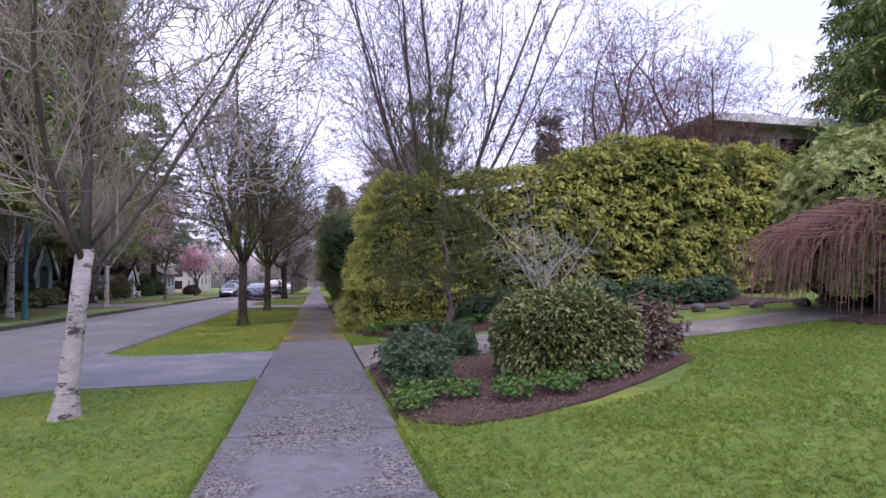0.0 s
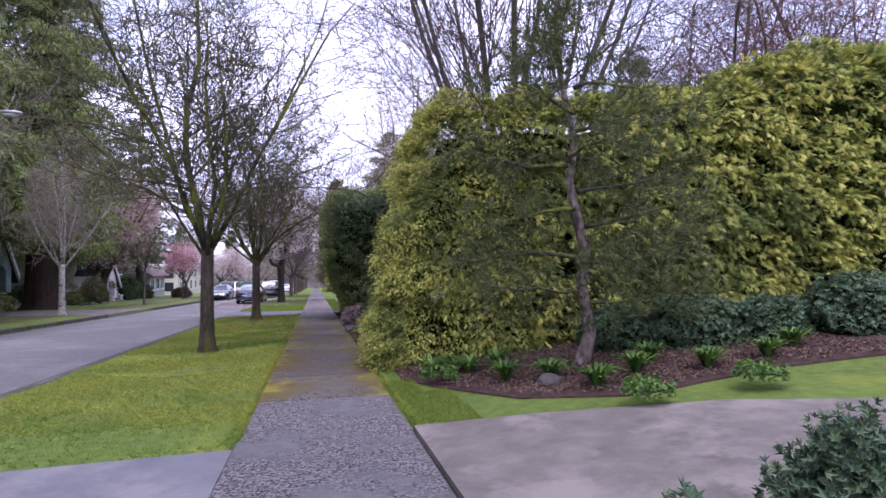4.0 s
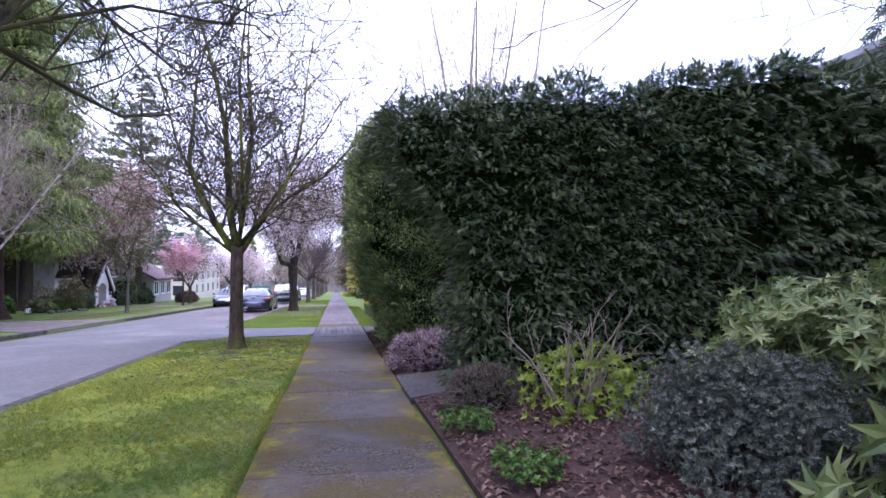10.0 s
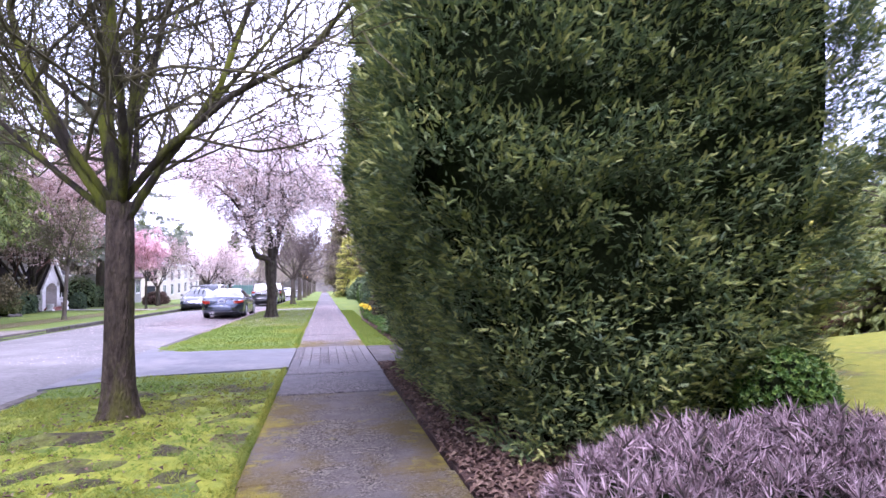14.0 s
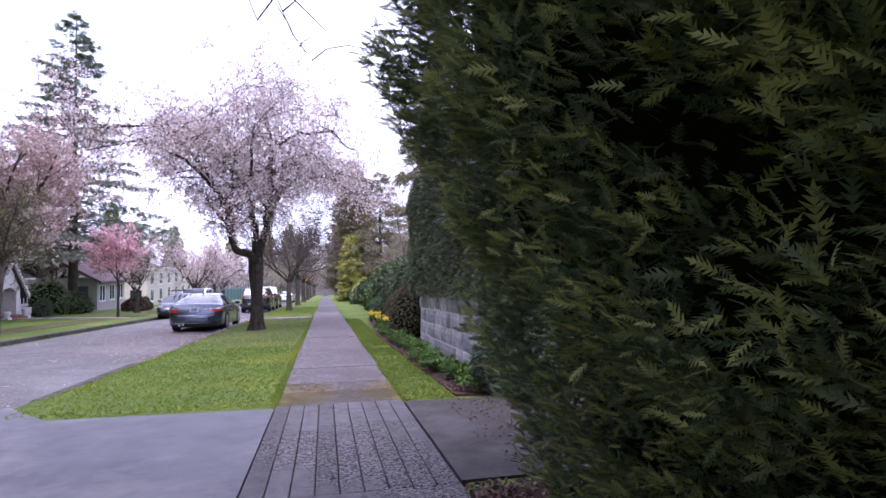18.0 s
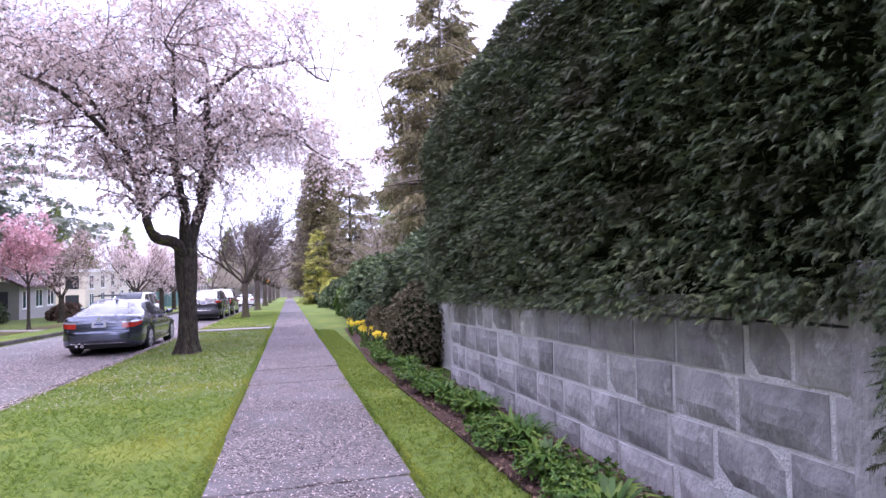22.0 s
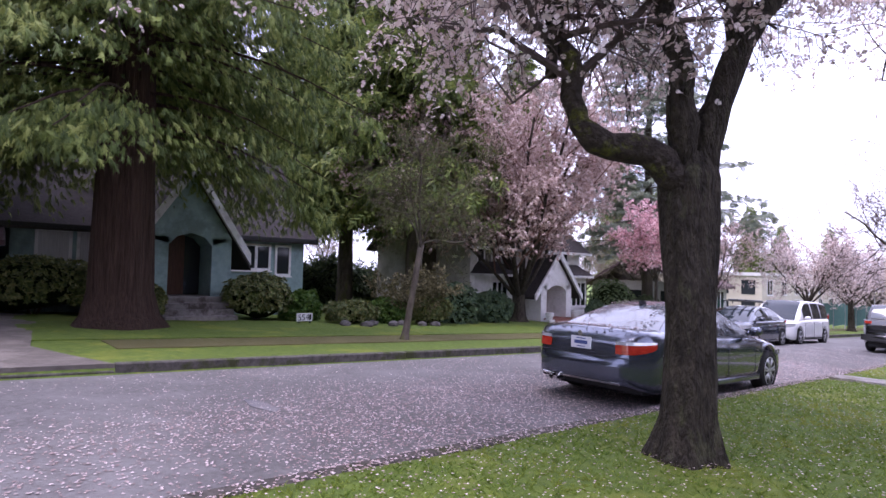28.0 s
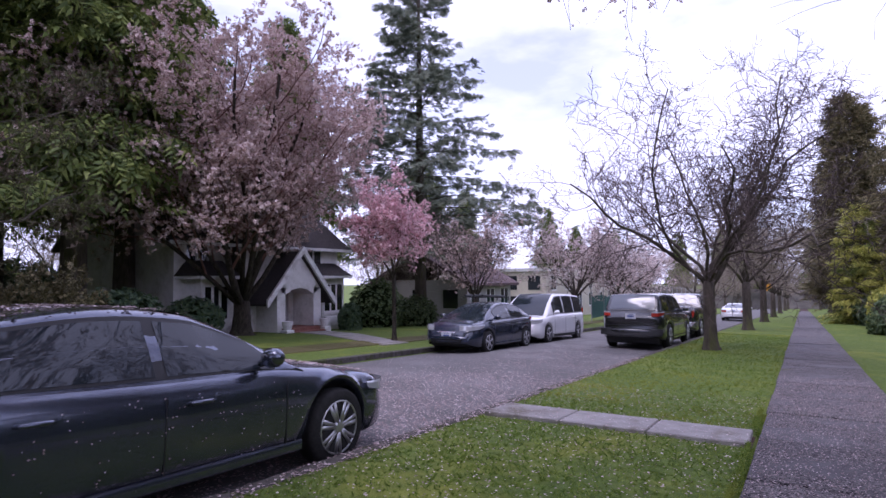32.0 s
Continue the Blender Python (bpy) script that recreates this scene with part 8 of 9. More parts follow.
for q in tuple((1.46 + 0.09 * math.sin(7 * i_), 34.0 + 0.37 * i_) for i_ in range(24) if i_ % 3) + ((1.45, 39.0), (1.55, 39.7), (1.42, 40.4), (1.5, 41.2), (1.4, 42.0), (1.45, 42.8), (1.5, 43.6), (1.45, 44.4), (1.35, 35.3), (1.3, 5.9), (1.75, 5.55), (2.2, 5.5), (0.95, 6.1), (2.7, 5.75), (1.2, 13.0), (1.5, 13.6), (0.8, 5.7), (2.5, 10.9), (3.5, 10.8), (5.3, 10.6), (6.4, 10.0), (1.5, 30.0 + 3.6), (0.95, 18.4), (0.85, 19.6), (1.2, 17.2), (8.4, 6.5), (7.4, 6.2)):
    copy_thing(clump, pose(q[0], q[1], gz(*q) + 0.02, 0, 0, q[1] * 57 % 360))

# bed between the golden and the dark hedge
bush("laurel_shrub", 1.75, 16.3, 0.55, 0.5, 0.75, R8, M["laurel_leaf"], 600, "broad-leaved pale green shrub under the hedge", None, 82, 0.2, 0.6, (0.7, 1.1), 6)
bush("laurel_shrub", 3.2, 18.2, 1.0, 0.8, 1.0, R8, M["laurel_leaf"], 3000, "broad-leaved pale olive shrub in the bed", None, 83, 0.25, 0.8, (0.45, 0.8), 8)
bush("dark_evergreen_shrub", 2.2, 18.0, 0.65, 0.65, 0.7, FINE_LEAF, M["sage_leaf"], 8500, "loose grey-green low shrub in the bed", None, 84, 0.45, 0.8, (0.55, 1.0), 8)
twiggy("hydrangea", 1.75, 19.6, 85, 16, 0.9, 0.7, M["twig_tan"], "bare hydrangea with thick pale stems", 0.0, 2, 0.011)
bush("hydrangea_shoots", 1.95, 19.7, 0.6, 0.6, 0.65, SMALL_LEAF, M["shoot_leaf"], 330, "sparse yellow-green shoots among bare stems", None, 86, 0.3, 0.7, (0.8, 1.5), 6)
# heather and clipped ball
bush("lavender", 1.2, 20.35, 0.36, 0.36, 0.38, SPIRE, M["heath"], 900, "grey-brown dormant lavender mound beside the pavement", M["dark_core"], 101, 0.15, 0.5, (0.6, 1.0), 4, up=0.9)
bush("heather", 1.3, 23.3, 0.72, 0.55, 0.5, SPIRE, M["heather"], 3000, "mounded heather covered in mauve-pink flowers", M["dark_core"], 87, 0.3, 0.6, (0.5, 1.0), 5, up=0.9)
bush("heather", 2.05, 23.25, 0.6, 0.5, 0.46, SPIRE, M["heather"], 2200, "mounded heather covered in mauve-pink flowers", M["dark_core"], 88, 0.3, 0.6, (0.5, 1.0), 5, up=0.9)
bush("box_ball", 2.8, 24.6, 0.3, 0.34, 0.55, SMALL_LEAF, M["fresh_leaf"], 1400, "small clipped round box bush", M["dark_core"], 89, 0.06, 0.5, (0.5, 0.8), 4)
bush("box_ball", 2.5, 22.3, 0.3, 0.28, 0.42, SMALL_LEAF, M["blue_leaf"], 1200, "small rounded evergreen bush at the hedge foot", M["dark_core"], 90, 0.1, 0.5, (0.5, 0.9), 4)
twiggy("red_stem_shrub", 7.8, 29.3, 93, 40, 1.05, 0.6, M["twig_red"], "bare rusty-stemmed shrub at the lawn edge", 0.0, 3, 0.008)
twiggy("red_stem_shrub", 4.9, 28.2, 94, 26, 0.7, 0.8, M["twig_red"], "low rusty bare shrub at the lawn edge", 0.02, 3, 0.007)
bush("rose_bush", 5.8, 28.0, 0.35, 0.35, 0.7, SMALL_LEAF, M["blue_leaf"], 500, "pale green small shrub at the lawn edge", None, 95, 0.3, 0.6, (0.8, 1.4), 5)
bush("garden_thicket", 7.5, 30.0, 3.2, 0.7, 2.6, R6, M["gold_tips"], 3500, "yellow-green shrubbery at the back of the lawn", M["dark_core"], 96, 0.2, 0.6, (0.9, 1.6), 4)

# ivy at the clipped hedge and brown bushes past the wall
rngi = np.random.default_rng(97)
iv = Mesh()
ip, idd = [], []
for i in range(2800):
    f = rngi.random()
    if f < 0.6:
        x_, y_, d_ = 1.7 + 1.1 * rngi.random(), 33.08, (0, -1, -0.4)
    else:
        x_, y_, d_ = 1.68, 33.1 + 0.5 * rngi.random(), (-1, 0, -0.4)
    z_ = 0.95 * rngi.random() ** 1.5
    bulge = 0.16 * math.sin(min(1, z_ / 0.7) * math.pi)
    ip.append((x_ + d_[0] * bulge, y_ + d_[1] * bulge, gz(x_, y_) + z_ + 0.03))
    idd.append(d_)
scatter(iv, IVY_LEAF, np.array(ip), np.array(idd, float), rngi, (0.4, 0.85), 0.4)
ivt = thing("ivy", 0, 0, 0, "dark glossy ivy climbing the hedge foot", "ivy")
part("leaves", iv, M["ivy"], ivt, kind="stuff")
bush("brown_bush", 2.1, 42.3, 0.62, 1.0, 1.4, SMALL_LEAF, M["brown_box"], 2600, "rounded brownish evergreen bush beside the wall end", M["dark_core"], 98, 0.12, 0.6, (0.7, 1.3), 4)
bush("brown_hedge", 2.3, 46.4, 0.55, 2.8, 0.9, SMALL_LEAF, M["brown_box"], 4200, "low clipped brown-leaved hedge along the border", M["dark_core"], 99, 0.1, 0.6, (0.8, 1.4), 4)
bush("brown_hedge", 2.3, 51.0, 0.6, 2.2, 1.0, SMALL_LEAF, M["blue_leaf"], 2600, "low green hedge along the border", M["dark_core"], 100, 0.1, 0.6, (0.8, 1.4), 4)
for i, (x_, y_, rx_, ry_, h_, mt) in enumerate(((3.4, 54.5, 1.3, 1.6, 2.4, "dark_hedge"), (3.6, 58.5, 1.4, 1.8, 2.8, "yew"), (3.3, 62.5, 1.1, 1.6, 1.8, "fresh_leaf"), (3.6, 73.0, 1.2, 1.8, 2.2, "dark_hedge"), (3.4, 78.5, 1.3, 2.0, 1.6, "yew"), (3.8, 84.0, 1.3, 2.5, 2.4, "gold_tips"), (3.6, 91.0, 1.3, 2.5, 1.8, "dark_hedge"), (3.8, 104.0, 1.4, 4.0, 2.2, "yew"))):
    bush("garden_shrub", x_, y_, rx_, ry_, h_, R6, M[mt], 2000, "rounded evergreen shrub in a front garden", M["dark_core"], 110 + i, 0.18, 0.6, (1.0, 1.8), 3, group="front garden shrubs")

# far side gardens
FAR = [(-20.5, 43.6, 0.9, 1.6, 1.7, "rhodo"), (-20.2, 45.2, 0.7, 0.8, 1.5, "rhodo"), (-19.8, 41.6, 0.7, 0.8, 1.8, "rhodo"), (-18.6, 46.1, 0.5, 0.5, 1.0, "rhodo"), (-18.9, 49.6, 0.9, 1.1, 1.5, "rhodo"), (-18.7, 51.1, 0.6, 0.7, 1.0, "fresh_leaf"),
       (-17.2, 52.3, 0.6, 0.9, 0.8, "rhodo"), (-17.5, 54.0, 0.7, 0.8, 0.9, "fresh_leaf"), (-16.8, 55.5, 0.7, 0.8, 1.1, "rhodo"), (-17.8, 57.6, 0.9, 1.2, 1.7, "blue_leaf"), (-18.3, 60.4, 0.8, 1.0, 1.4, "blue_leaf"), (-19.4, 71.8, 1.3, 1.5, 2.4, "yew"), (-18.6, 74.3, 1.0, 1.4, 1.6, "dark_hedge"),
       (-18.2, 68.4, 0.5, 0.5, 1.2, "blue_leaf"), (-15.5, 78.5, 0.9, 2.0, 1.1, "dead_leaf"), (-15.0, 30.5, 0.9, 1.6, 1.3, "dark_hedge"), (-15.4, 27.0, 1.0, 1.3, 1.6, "blue_leaf"), (-14.8, 33.5, 0.8, 1.0, 0.9, "rhodo"), (-14.6, 21.0, 0.9, 2.0, 1.2, "dark_hedge"), (-16.5, 16.0, 1.2, 2.0, 1.8, "dead_leaf"), (-15.5, 38.0, 0.9, 1.0, 1.1, "rhodo"), (-18.5, 23.0, 1.6, 2.5, 3.0, "dark_hedge"), (-19.0, 33.0, 1.6, 2.5, 3.2, "yew")]
for i, (x_, y_, rx_, ry_, h_, mt) in enumerate(FAR):
    bush("garden_shrub", x_, y_, rx_, ry_, h_, R6, M[mt], 1400, {"rhodo": "olive-leaved rhododendron in a front garden", "fresh_leaf": "fresh green shrub in a front garden", "dead_leaf": "brown-leaved shrub in a front garden", "blue_leaf": "dark blue-green shrub in a front garden", "yew": "dense yew shrub beside a house", "dark_hedge": "dark green clipped shrub in a front garden"}[mt], M["dark_core"], 130 + i, 0.2, 0.6, (0.8, 1.4), 5, 0.25 * h_ if mt == "rhodo" else 0.0, group="far garden shrubs")
tree("japanese_maple", -16.9, 55.0, 160, 0.06, 0.6, 6, 1.9, 1.0, CROOKED, M["bark"], M["twig_moss"], "low spreading maple with bronze-green young leaves", leader=False, bloom=M["bronze_leaf"], bloom_n=2600, bloom_t=CLUSTER, bloom_size=(1.0, 2.0), bloom_part="young_leaves")


# ---- stones, kerbs, slabs and other pieces ----
M["stone"] = mat("grey_block_stone", (0.25, 0.24, 0.24), (0.56, 0.545, 0.54), 5, 0.9, 1.0, 24, stretch=(1, 1, 0.6), c3=(0.7, 0.69, 0.67), scale3=3.2, cut3=(0.61, 0.68), rnd=0.28)
M["mortar"] = mat("pale_mortar", (0.6, 0.59, 0.58), (0.78, 0.77, 0.76), 9, 0.95, 0.6, 60)
M["rock"] = mat("garden_rock", (0.05, 0.046, 0.042), (0.15, 0.137, 0.125), 6, 0.95, 0.8, 20, rnd=0.2)


def rock_mesh(seed):
    rng = np.random.default_rng(seed)
    bm = bmesh.new()
    bmesh.ops.create_icosphere(bm, subdivisions=2, radius=1.0)
    for v in bm.verts:
        v.co *= 1 + 0.25 * noise.noise(v.co * 1.5 + Vector((seed, 0, 0)))
        v.co.z *= 0.6
    me = bpy.data.meshes.new("rock")
    bm.to_mesh(me)
    bm.free()
    me.materials.append(M["rock"])
    return me


rocks = [rock_mesh(s) for s in (3, 8, 13)]
rngk = np.random.default_rng(150)
for i, (x_, y_, s_) in enumerate([(0.78, 8.35, 0.13), (3.95, 6.3, 0.1), (3.6, 6.95, 0.09), (2.12, 12.05, 0.15)] + [(6.2 + 0.42 * k, 10.7 - 0.33 * k + 0.1 * rngk.normal(), 0.11 + 0.08 * rngk.random()) for k in range(9)] + [(-16.2 + 0.3 * rngk.normal(), 51.5 + 0.6 * k, 0.22) for k in range(7)]):
    ob = part("rock", rocks[i % 3], None)
    ob.matrix_basis = pose(x_, y_, gz(x_, y_) + 0.3 * s_, 0, 0, i * 67) @ Matrix.Diagonal((s_, s_ * 0.8, s_, 1))
    tagged(ob, "weathered grey garden rock half sunk in the soil", "rock", "garden rocks")

# stone wall: backing of mortar, blocks proud of it
WX, WY0, WY1 = 1.92, 34.1, 39.95
m = Mesh()
m.box(WX + 0.018, WX + 0.45, WY0, WY1, -0.3, 1.07)
m.v = [(x, y, z + gz(1.0, y)) for x, y, z in m.v]
m.box(WX + 0.3, 9.0, WY0, 44.0, -3.0, gz(1, 39) + 1.0)
wall = structure("wall_stone", m, M["mortar"], "retaining wall of squared grey stone blocks with pale mortar", "wall")
pier = Mesh()
pier.box(WX - 0.03, WX + 0.5, 33.8, 34.12, gz(1, 34) - 0.3, gz(1, 34) + 1.35, 0.02)
part("pier", pier, M["stone"], wall, "square stone pier")
rngw = np.random.default_rng(151)
z = -0.06
for row, hh in enumerate((0.3, 0.29, 0.29, 0.28)):
    y_ = WY0 + 0.02 + (0.0 if row % 2 else -0.22)
    while y_ < WY1 - 0.05:
        w_ = rngw.choice([0.28, 0.38, 0.48, 0.56]) * rngw.uniform(0.9, 1.1)
        a, b = max(y_, WY0), min(y_ + w_, WY1)
        if b - a > 0.1:
            q = Mesh()
            o = rngw.uniform(-0.008, 0.01)
            n_y, n_z = 4, 3
            vs, fs = [], []
            for i in range(n_z + 1):
                for j in range(n_y + 1):
                    edge = i in (0, n_z) or j in (0, n_y)
                    ya, za = a + 0.014 + (b - a - 0.028) * j / n_y, z + 0.013 + (hh - 0.026) * i / n_z
                    vs.append((WX + o + (0.012 if edge else -0.012 * rngw.random() - 0.004), ya, za + gz(1.0, ya)))
            for i in range(n_z):
                for j in range(n_y):
                    c = i * (n_y + 1) + j
                    fs.append((c, c + n_y + 1, c + n_y + 2, c + 1))
            k = len(vs)
            rim_ = [j for j in range(n_y + 1)] + [i * (n_y + 1) + n_y for i in range(1, n_z + 1)] + [n_z * (n_y + 1) + j for j in range(n_y - 1, -1, -1)] + [i * (n_y + 1) for i in range(n_z - 1, 0, -1)]
            vs += [(WX + 0.1, vs[i][1], vs[i][2]) for i in rim_]
            fs += [(rim_[i], rim_[(i + 1) % len(rim_)], k + (i + 1) % len(rim_), k + i) for i in range(len(rim_))]
            q.add(vs, fs)
            part("block", q, M["stone"], wall)
        y_ += w_
    z += hh
# uneven coping stones, some pointed
y_ = WY0
i = 0
while y_ < WY1 - 0.2:
    w_ = rngw.uniform(0.3, 0.5)
    q = Mesh()
    pk = 0.2 if i % 3 == 1 else 0.1 + 0.03 * rngw.random()
    g = gz(1.0, y_ + w_ / 2) + z
    outl = [(y_ + 0.01, g), (y_ + w_ - 0.01, g), (y_ + w_ - 0.02, g + 0.09), (y_ + w_ * 0.65, g + pk * 0.95), (y_ + w_ * 0.4, g + pk), (y_ + 0.03, g + 0.08)]
    q.prism(outl, "x", WX + 0.02, WX + 0.36)
    part("coping_stone", q, M["stone"], wall)
    y_ += w_
    i += 1

# kerbs: stones end to end along both sides of the road, lowered at the driveways
def kerb(name, xa, xb, gaps, label, out):
    stone = M["dark_kerb"]
    base = structure(name, sheet([min(xa, xb) + 0.03, max(xa, xb) - 0.03], YS[3:-3], lambda x, y: road_z(x, y) - 0.02), M["kerb"], label, "kerb")
    y_ = -14.0
    while y_ < 110:
        y2 = y_ + 1.8
        mid = (y_ + y2) / 2
        low = any(a < mid < b for a, b in gaps)
        q = Mesh()
        strip_box(q, min(xa, xb), max(xa, xb), y_ + 0.006, y2 - 0.006, -0.35, (-0.085 if low else 0.012) + (out if not low else out * 0.5), lambda x, y: gz((xa + xb) / 2 if xa > -5 else -10.2, y), 0.02)
        part("kerb_stone", q, stone, base)
        y_ = y2


kerb("kerb_right", -3.72, -3.56, ((7.6, 11.4), (29.8, 33.8)), "low worn concrete kerb with petals along it", -0.01)
kerb("kerb_left", -9.88, -9.72, ((35.8, 43.2),), "concrete kerb on the far side of the road", 0.01)

# pavement of slabs
pave = structure("pavement", sheet([-0.74, 0.57], YS[3:-4], lambda x, y: gz(x, y) - 0.05), M["soil"], "old concrete pavement slabs with mossy stains", "pavement")
rngs = np.random.default_rng(152)
y_ = -13.0
slabs = 0
while y_ < 150:
    L_ = 1.52 if y_ < 70 else 3.0
    mossy = 12.8 < y_ < 27.5 or 33.0 < y_ < 34.0
    groove = 30.3 <= y_ + 0.3 and y_ < 32.6
    if groove and y_ < 31.0:
        # scored crossing: long narrow bars
        n_ = 9
        for i in range(n_):
            q = Mesh()
            a = -0.77 + 1.37 * i / n_
            strip_box(q, a + 0.0035, a + 1.37 / n_ - 0.0035, 30.45, 33.3, -0.06, 0.012, gz, 0.006)
            part("scored_bar", q, M["concrete"], pave)
        y_ = 33.3
        continue
    if not groove:
        q = Mesh()
        end = min(y_ + L_, 30.44) if y_ < 30.44 else y_ + L_
        dx = rngs.uniform(-0.012, 0.012)
        strip_box(q, -0.77 + dx, 0.6 + dx, y_ + 0.008, end - 0.008, -0.07, 0.008 + rngs.uniform(-0.008, 0.01), gz, 0.01)
        part("slab", q, M["moss_concrete"] if mossy else M["concrete"], pave)
        y_ = end if end > y_ + 0.1 else y_ + L_
    else:
        y_ += 0.2
# far pavement
farp = structure("pavement_far", sheet([-13.1, -11.6], YS[3:-4], lambda x, y: gz(x, y) - 0.02), M["soil"], "concrete pavement on the far side of the road", "pavement")
y_ = -10.0
while y_ < 110:
    if not (35.0 < y_ < 42.5):
        q = Mesh()
        strip_box(q, -13.1, -11.65, y_ + 0.01, y_ + 1.99, -0.07, 0.015, gz, 0.01)
        part("slab", q, M["concrete"], farp)
    y_ += 2.0
# concrete strip across the verge
st = structure("verge_strip", sheet([-3.5, -0.8], [54.2, 54.7], lambda x, y: gz(x, y) - 0.02), M["soil"], "narrow pale concrete strip across the verge", "path")
for i in range(3):
    q = Mesh()
    a = -3.52 + i * 0.9
    strip_box(q, a + 0.008, a + 0.892, 54.12, 54.78, -0.06, 0.035, gz, 0.01)
    part("slab", q, M["pale_concrete"], st)
# manhole patch in the road
q = Mesh()
q.prism([(-6.6, 44.28), (-6.2, 44.2), (-5.8, 44.3), (-5.95, 44.42), (-6.4, 44.4)], "z", 0, 0.012)
q.v = [(x, y, z + road_z(x, y) - 0.004) for x, y, z in q.v]
structure("road_patch", q, M["drive"], "dark broken patch in the asphalt", "road patch")

# ---- grass, petals and litter ----
def blades(rng, n, x0, x1, y0, y1, skip):
    P = np.stack([rng.uniform(x0, x1, n), rng.uniform(y0, y1, n)], 1)
    keep = [not skip(a, b) for a, b in P]
    P = P[keep]
    z = np.array([ground_h(a, b) for a, b in P])
    return np.stack([P[:, 0], P[:, 1], z], 1)


TUFT = tuft(6, 0.055, 0.0035, np.random.default_rng(7))
rngg = np.random.default_rng(160)


def drive_gap(x, y):
    if x < 0:
        return 7.9 < y < 11.1 or 30.1 < y < 33.4 or (x < -0.7 and 54.1 < y < 54.8)
    return False


gm = Mesh()
P = blades(rngg, 66000, -3.55, -0.74, 2.0, 56.0, lambda a, b: drive_gap(a, b) or (12.3 < b < 28.8 and (a * 7.1 + b * 3.3) % 1.0 > 0.3))
scatter(gm, TUFT, P, np.tile([0, 0, 1.0], (len(P), 1)), rngg, (0.5, 1.1), 0.35)
P = blades(rngg, 9000, -3.55, -0.74, 56.0, 75.0, drive_gap)
scatter(gm, TUFT, P, np.tile([0, 0, 1.0], (len(P), 1)), rngg, (0.5, 1.1), 0.35)
for x_, y0_, y1_, n_ in ((-0.79, 0.0, 12.0, 5000), (-0.79, 28.5, 56.0, 9000), (0.61, 0.0, 5.4, 2600), (0.61, 11.4, 14.0, 1200), (0.61, 33.3, 52.0, 6000)):
    P = blades(rngg, n_, x_ - 0.045, x_ + 0.045, y0_, y1_, drive_gap)
    P[:, 2] += 0.05
    scatter(gm, TUFT, P, np.tile([0, 0, 1.0], (len(P), 1)), rngg, (0.4, 1.0), 0.6)
P = blades(rngg, 9000, -2.9, -0.84, 22.8, 29.0, lambda a, b: drive_gap(a, b) or noise.noise((a * 5, b * 5, 4)) < -0.05)
P[:, 2] += 0.02
scatter(gm, TUFT, P, np.tile([0, 0, 1.0], (len(P), 1)), rngg, (0.3, 0.8), 0.8)
gy = Mesh()
P = blades(rngg, 6000, -0.83, -0.745, 12.0, 28.5, drive_gap)
P[:, 2] += 0.05
scatter(gy, TUFT, P, np.tile([0, 0, 1.0], (len(P), 1)), rngg, (0.4, 1.0), 0.6)
def worn_gap(x, y):
    return drive_gap(x, y) or (22.8 < y < 29 and x > -2.8 + 0.5 * (25.5 - y) * (y < 25.5) and noise.noise((x * 2.6, y * 2.6, 1)) < 0.02)


P = blades(rngg, 36000, -3.5, -0.76, 12.0, 28.6, worn_gap)
scatter(gy, TUFT, P, np.tile([0, 0, 1.0], (len(P), 1)), rngg, (0.55, 1.1), 0.45)
tagged(part("moss_tufts", gy, M["moss_blade"], None, "yellow-green mossy tufts on the verge"), category="grass", kind="stuff")
ob = part("verge_grass", gm, M["grass_blade"], None, "short mossy green grass blades on the verge")
tagged(ob, category="grass", kind="stuff")
gm = Mesh()


def bed_gap(x, y):
    e = ((x - 2.3) / 1.75) ** 2 + ((y - 6.75) / 1.75) ** 2
    return e < 1 or (8.0 < y < 11.3)


P = blades(rngg, 42000, 0.6, 7.0, 1.5, 8.3, bed_gap)
scatter(gm, TUFT, P, np.tile([0, 0, 1.0], (len(P), 1)), rngg, (0.5, 1.1), 0.35)
P = blades(rngg, 3500, 0.6, 1.2, 11.3, 13.6, lambda a, b: a > 0.95 and b > 12.7)
scatter(gm, TUFT, P, np.tile([0, 0, 1.0], (len(P), 1)), rngg, (0.5, 1.1), 0.35)
P = blades(rngg, 9000, 0.6, 1.22, 33.3, 52.0, lambda a, b: False)
scatter(gm, TUFT, P, np.tile([0, 0, 1.0], (len(P), 1)), rngg, (0.5, 1.1), 0.35)
ob = part("garden_grass", gm, M["garden_blade"], None, "short green lawn grass beside the pavement")
tagged(ob, category="grass", kind="stuff")

PETAL = (np.array([(-0.011, -0.008, 0.0), (0.012, -0.009, 0.003), (0.011, 0.009, 0.0), (-0.01, 0.008, 0.004)]), np.array([(0, 1, 2, 3)]))


def litter(name, n, area, height, template, material, label, size, seed, dens=None):
    rng = np.random.default_rng(seed)
    x0, x1, y0, y1 = area
    P = np.stack([rng.uniform(x0, x1, n), rng.uniform(y0, y1, n)], 1)
    if dens:
        P = P[[rng.random() < dens(a, b) for a, b in P]]
    P = np.stack([P[:, 0], P[:, 1], [height(a, b) + 0.006 for a, b in P]], 1)
    m_ = Mesh()
    k = len(P)
    a = rng.uniform(0, 6.283, k)
    scatter(m_, template, P, np.stack([np.cos(a), np.sin(a), np.zeros(k)], 1), rng, size, 0.08, 0.0, 0.15)
    ob_ = part(name, m_, material, None, label)
    tagged(ob_, category="petals" if "petal" in name else "leaves", kind="stuff")


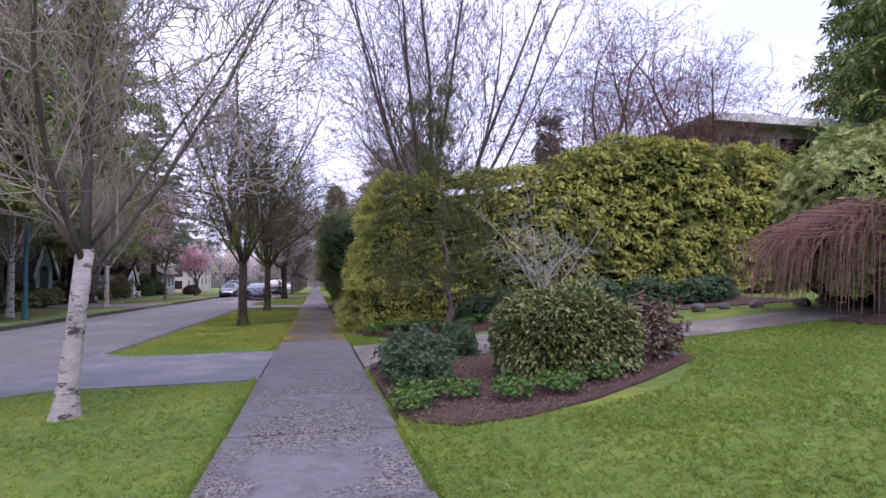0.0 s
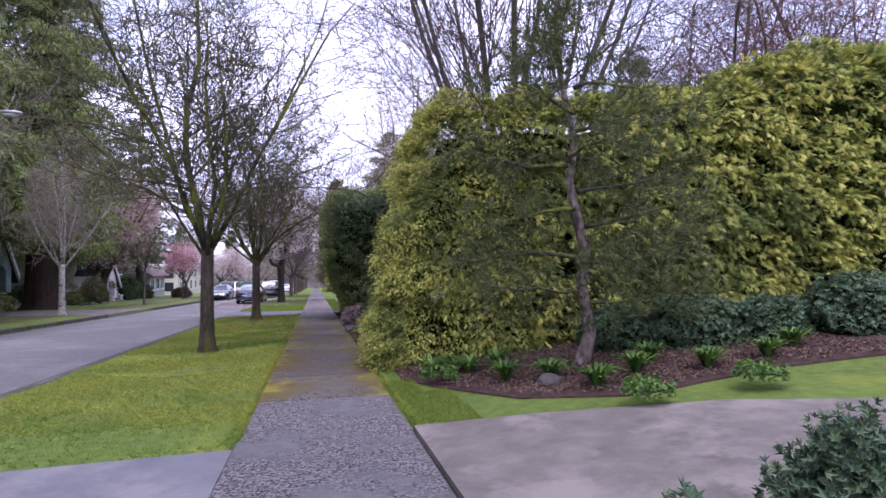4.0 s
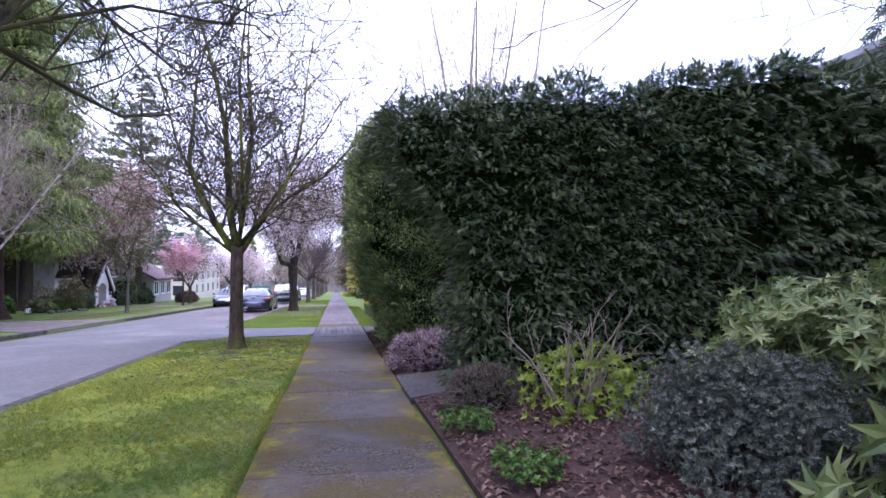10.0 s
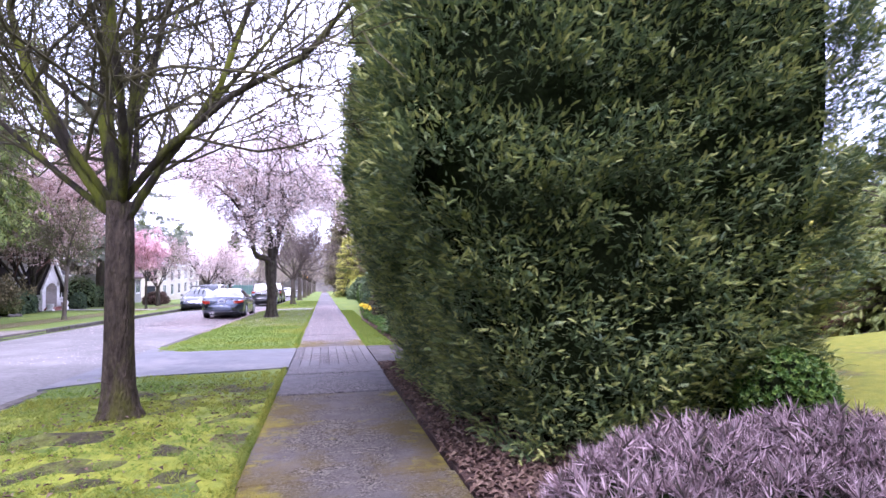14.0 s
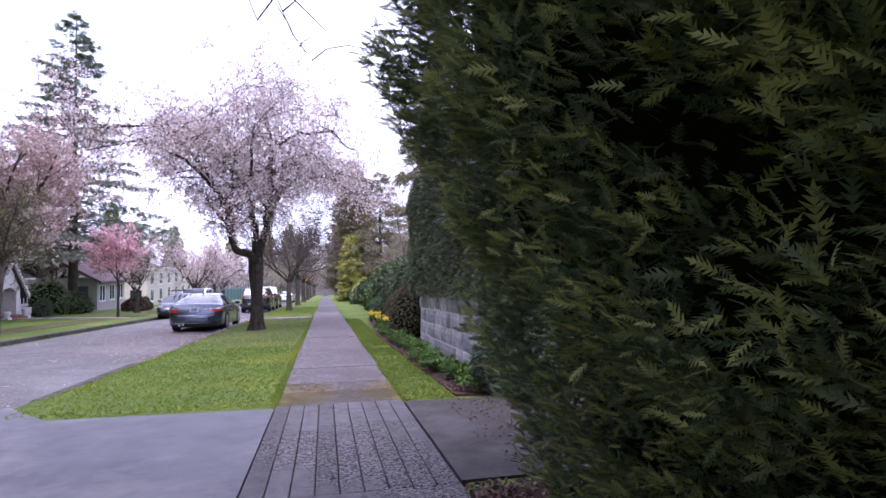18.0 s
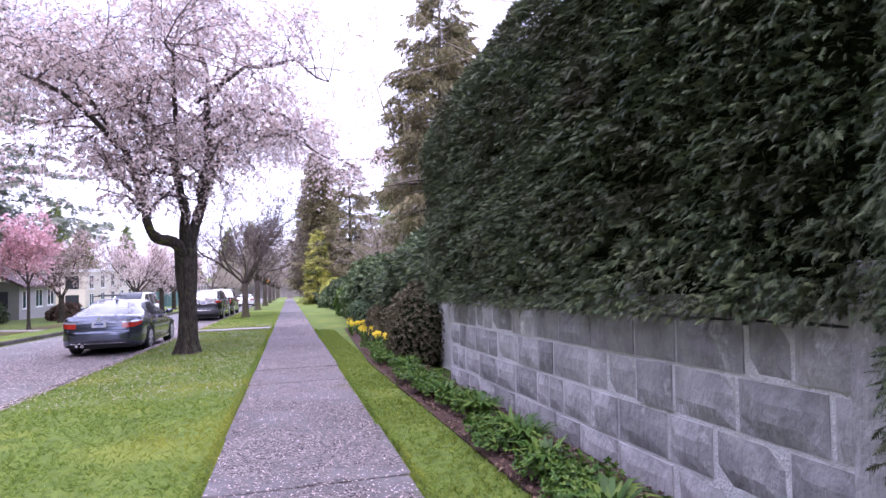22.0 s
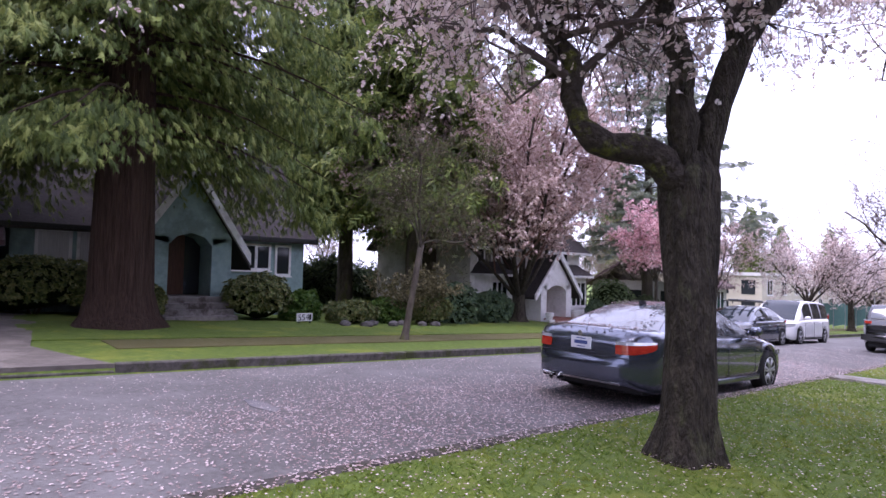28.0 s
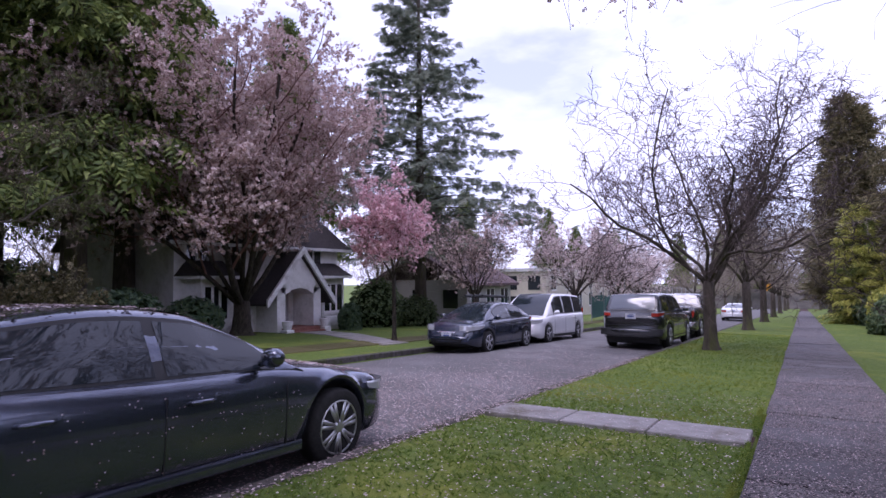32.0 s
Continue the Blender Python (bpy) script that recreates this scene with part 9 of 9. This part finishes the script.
def road_dens(x, y):
    return (0.06 + 0.94 * smooth(39.5, 45.0, y)) * (1 - 0.75 * smooth(54, 62, y)) * (0.1 + 0.9 * smooth(-7.8, -5.2, x)) * (0.65 + 0.9 * noise.noise((x * 0.5, y * 0.5, 0)) + 0.3)


litter("road_petals", 170000, (-9.4, -3.74, 33, 66), road_z, PETAL, M["petal"], "pale pink petals scattered over the asphalt", (0.45, 1.2), 170, road_dens)
litter("kerb_petals", 7000, (-3.9, -3.5, 38, 62), lambda x, y: (gz(x, y) + 0.004 if x > -3.7 else road_z(x, y)), PETAL, M["petal"], "drift of pale petals along the kerb", (0.5, 1.2), 178)
litter("verge_petals", 9000, (-3.5, -0.8, 40, 57), lambda x, y: gz(x, y) + 0.03, PETAL, M["petal"], "pale petals scattered in the grass", (0.4, 0.9), 171)
litter("pavement_petals", 30000, (-0.75, 0.58, 34, 60), lambda x, y: gz(x, y) + 0.014, PETAL, M["petal"], "small pale petals on the pavement", (0.28, 0.68), 172)
DEAD = leaf(0.06, 0.035, 0.4)
litter("fallen_leaves", 4500, (0.62, 1.35, 24.0, 30.3), lambda x, y: gz(x, y) + 0.04, DEAD, M["dead_leaf"], "brown fallen leaves under the yew hedge", (0.6, 1.4), 173)
litter("mulch_leaves", 17000, (0.85, 5.6, 10.9, 15.0), lambda x, y: gz(x, y) + 0.045, DEAD, M["dead_leaf"], "brown leaf litter in the bed", (0.35, 0.9), 174, lambda x, y: in_pine_bed(x, y))
litter("mulch_leaves", 13000, (0.66, 4.1, 4.95, 8.5), lambda x, y: gz(x, y) + 0.04, DEAD, M["dead_leaf"], "bark chips and leaf litter in the bed", (0.25, 0.6), 175, lambda x, y: in_first_bed(x, y))
litter("verge_leaves", 900, (-3.0, -0.86, 22.6, 29.0), lambda x, y: gz(x, y) + 0.03, DEAD, M["dead_leaf"], "scraps of brown leaf on the worn turf", (0.3, 0.9), 179)
litter("drive_leaves", 1500, (1.0, 4.5, 30.6, 33.1), lambda x, y: gz(x, y) + 0.02, DEAD, M["dead_leaf"], "brown leaf scraps on the damp driveway", (0.3, 0.8), 181)
litter("mulch_leaves", 3500, (1.2, 1.95, 33.4, 44.0), lambda x, y: gz(x, y) + 0.035, DEAD, M["dead_leaf"], "brown leaf litter in the border", (0.4, 1.0), 177)
litter("mulch_leaves", 5000, (0.66, 3.5, 15.6, 21.0), lambda x, y: gz(x, y) + 0.05, DEAD, M["dead_leaf"], "brown leaf litter beside the pavement", (0.5, 1.3), 176)


# petals lying on the parked sedan
rngc = np.random.default_rng(180)
pp = []
for i in range(2700):
    yy = rngc.uniform(-2.3, 2.2)
    xx = rngc.uniform(-0.78, 0.78)
    if -1.78 < yy < 1.16 and abs(xx) < 0.56:
        zz = roofline(yy) + 0.022
    elif yy < -1.75 or yy > 1.2:
        zz = deck(yy) + 0.03 - 0.02 * (xx / 0.8) ** 2
    else:
        continue
    if 0.2 < yy < 1.2 and rngc.random() < 0.7:
        continue
    pp.append(tuple(pose(-4.7, 50.42, road_z(-4.7, 50.42) + 0.005, math.degrees(math.atan(SLOPE)), 0, 0) @ Vector((xx, yy, zz + 0.004))))
side_q = Mesh()
car_m = pose(-4.7, 50.42, road_z(-4.7, 50.42) + 0.005, math.degrees(math.atan(SLOPE)), 0, 0)
for i in range(230):
    yy, zz = rngc.uniform(-2.0, 2.0), 0.25 + 0.55 * rngc.random() ** 0.7
    if abs(yy + 1.3) < 0.42 or abs(yy - 1.53) < 0.42:
        continue
    xx = 0.92 * (1 - 0.055 * (abs(yy) / 2.375) ** 3) + 0.006
    a_, r_ = rngc.uniform(0, 6.283), rngc.uniform(0.003, 0.0075)
    side_q.add([tuple(car_m @ Vector((xx, yy + r_ * math.cos(a_ + j * 1.571) * (1.5 if j % 2 else 0.8), zz + r_ * math.sin(a_ + j * 1.571)))) for j in range(4)], [(0, 1, 2, 3)])
pm = Mesh()
pm.add(side_q.v, side_q.f)
an = rngc.uniform(0, 6.283, len(pp))
scatter(pm, PETAL, np.array(pp), np.stack([np.cos(an), np.sin(an), np.zeros(len(pp))], 1), rngc, (0.7, 1.4), 0.1, 0.0, 0.15)
tagged(part("car_petals", pm, M["petal"], None, "pale petals stuck to the wet roof and boot"), category="petals", kind="stuff")
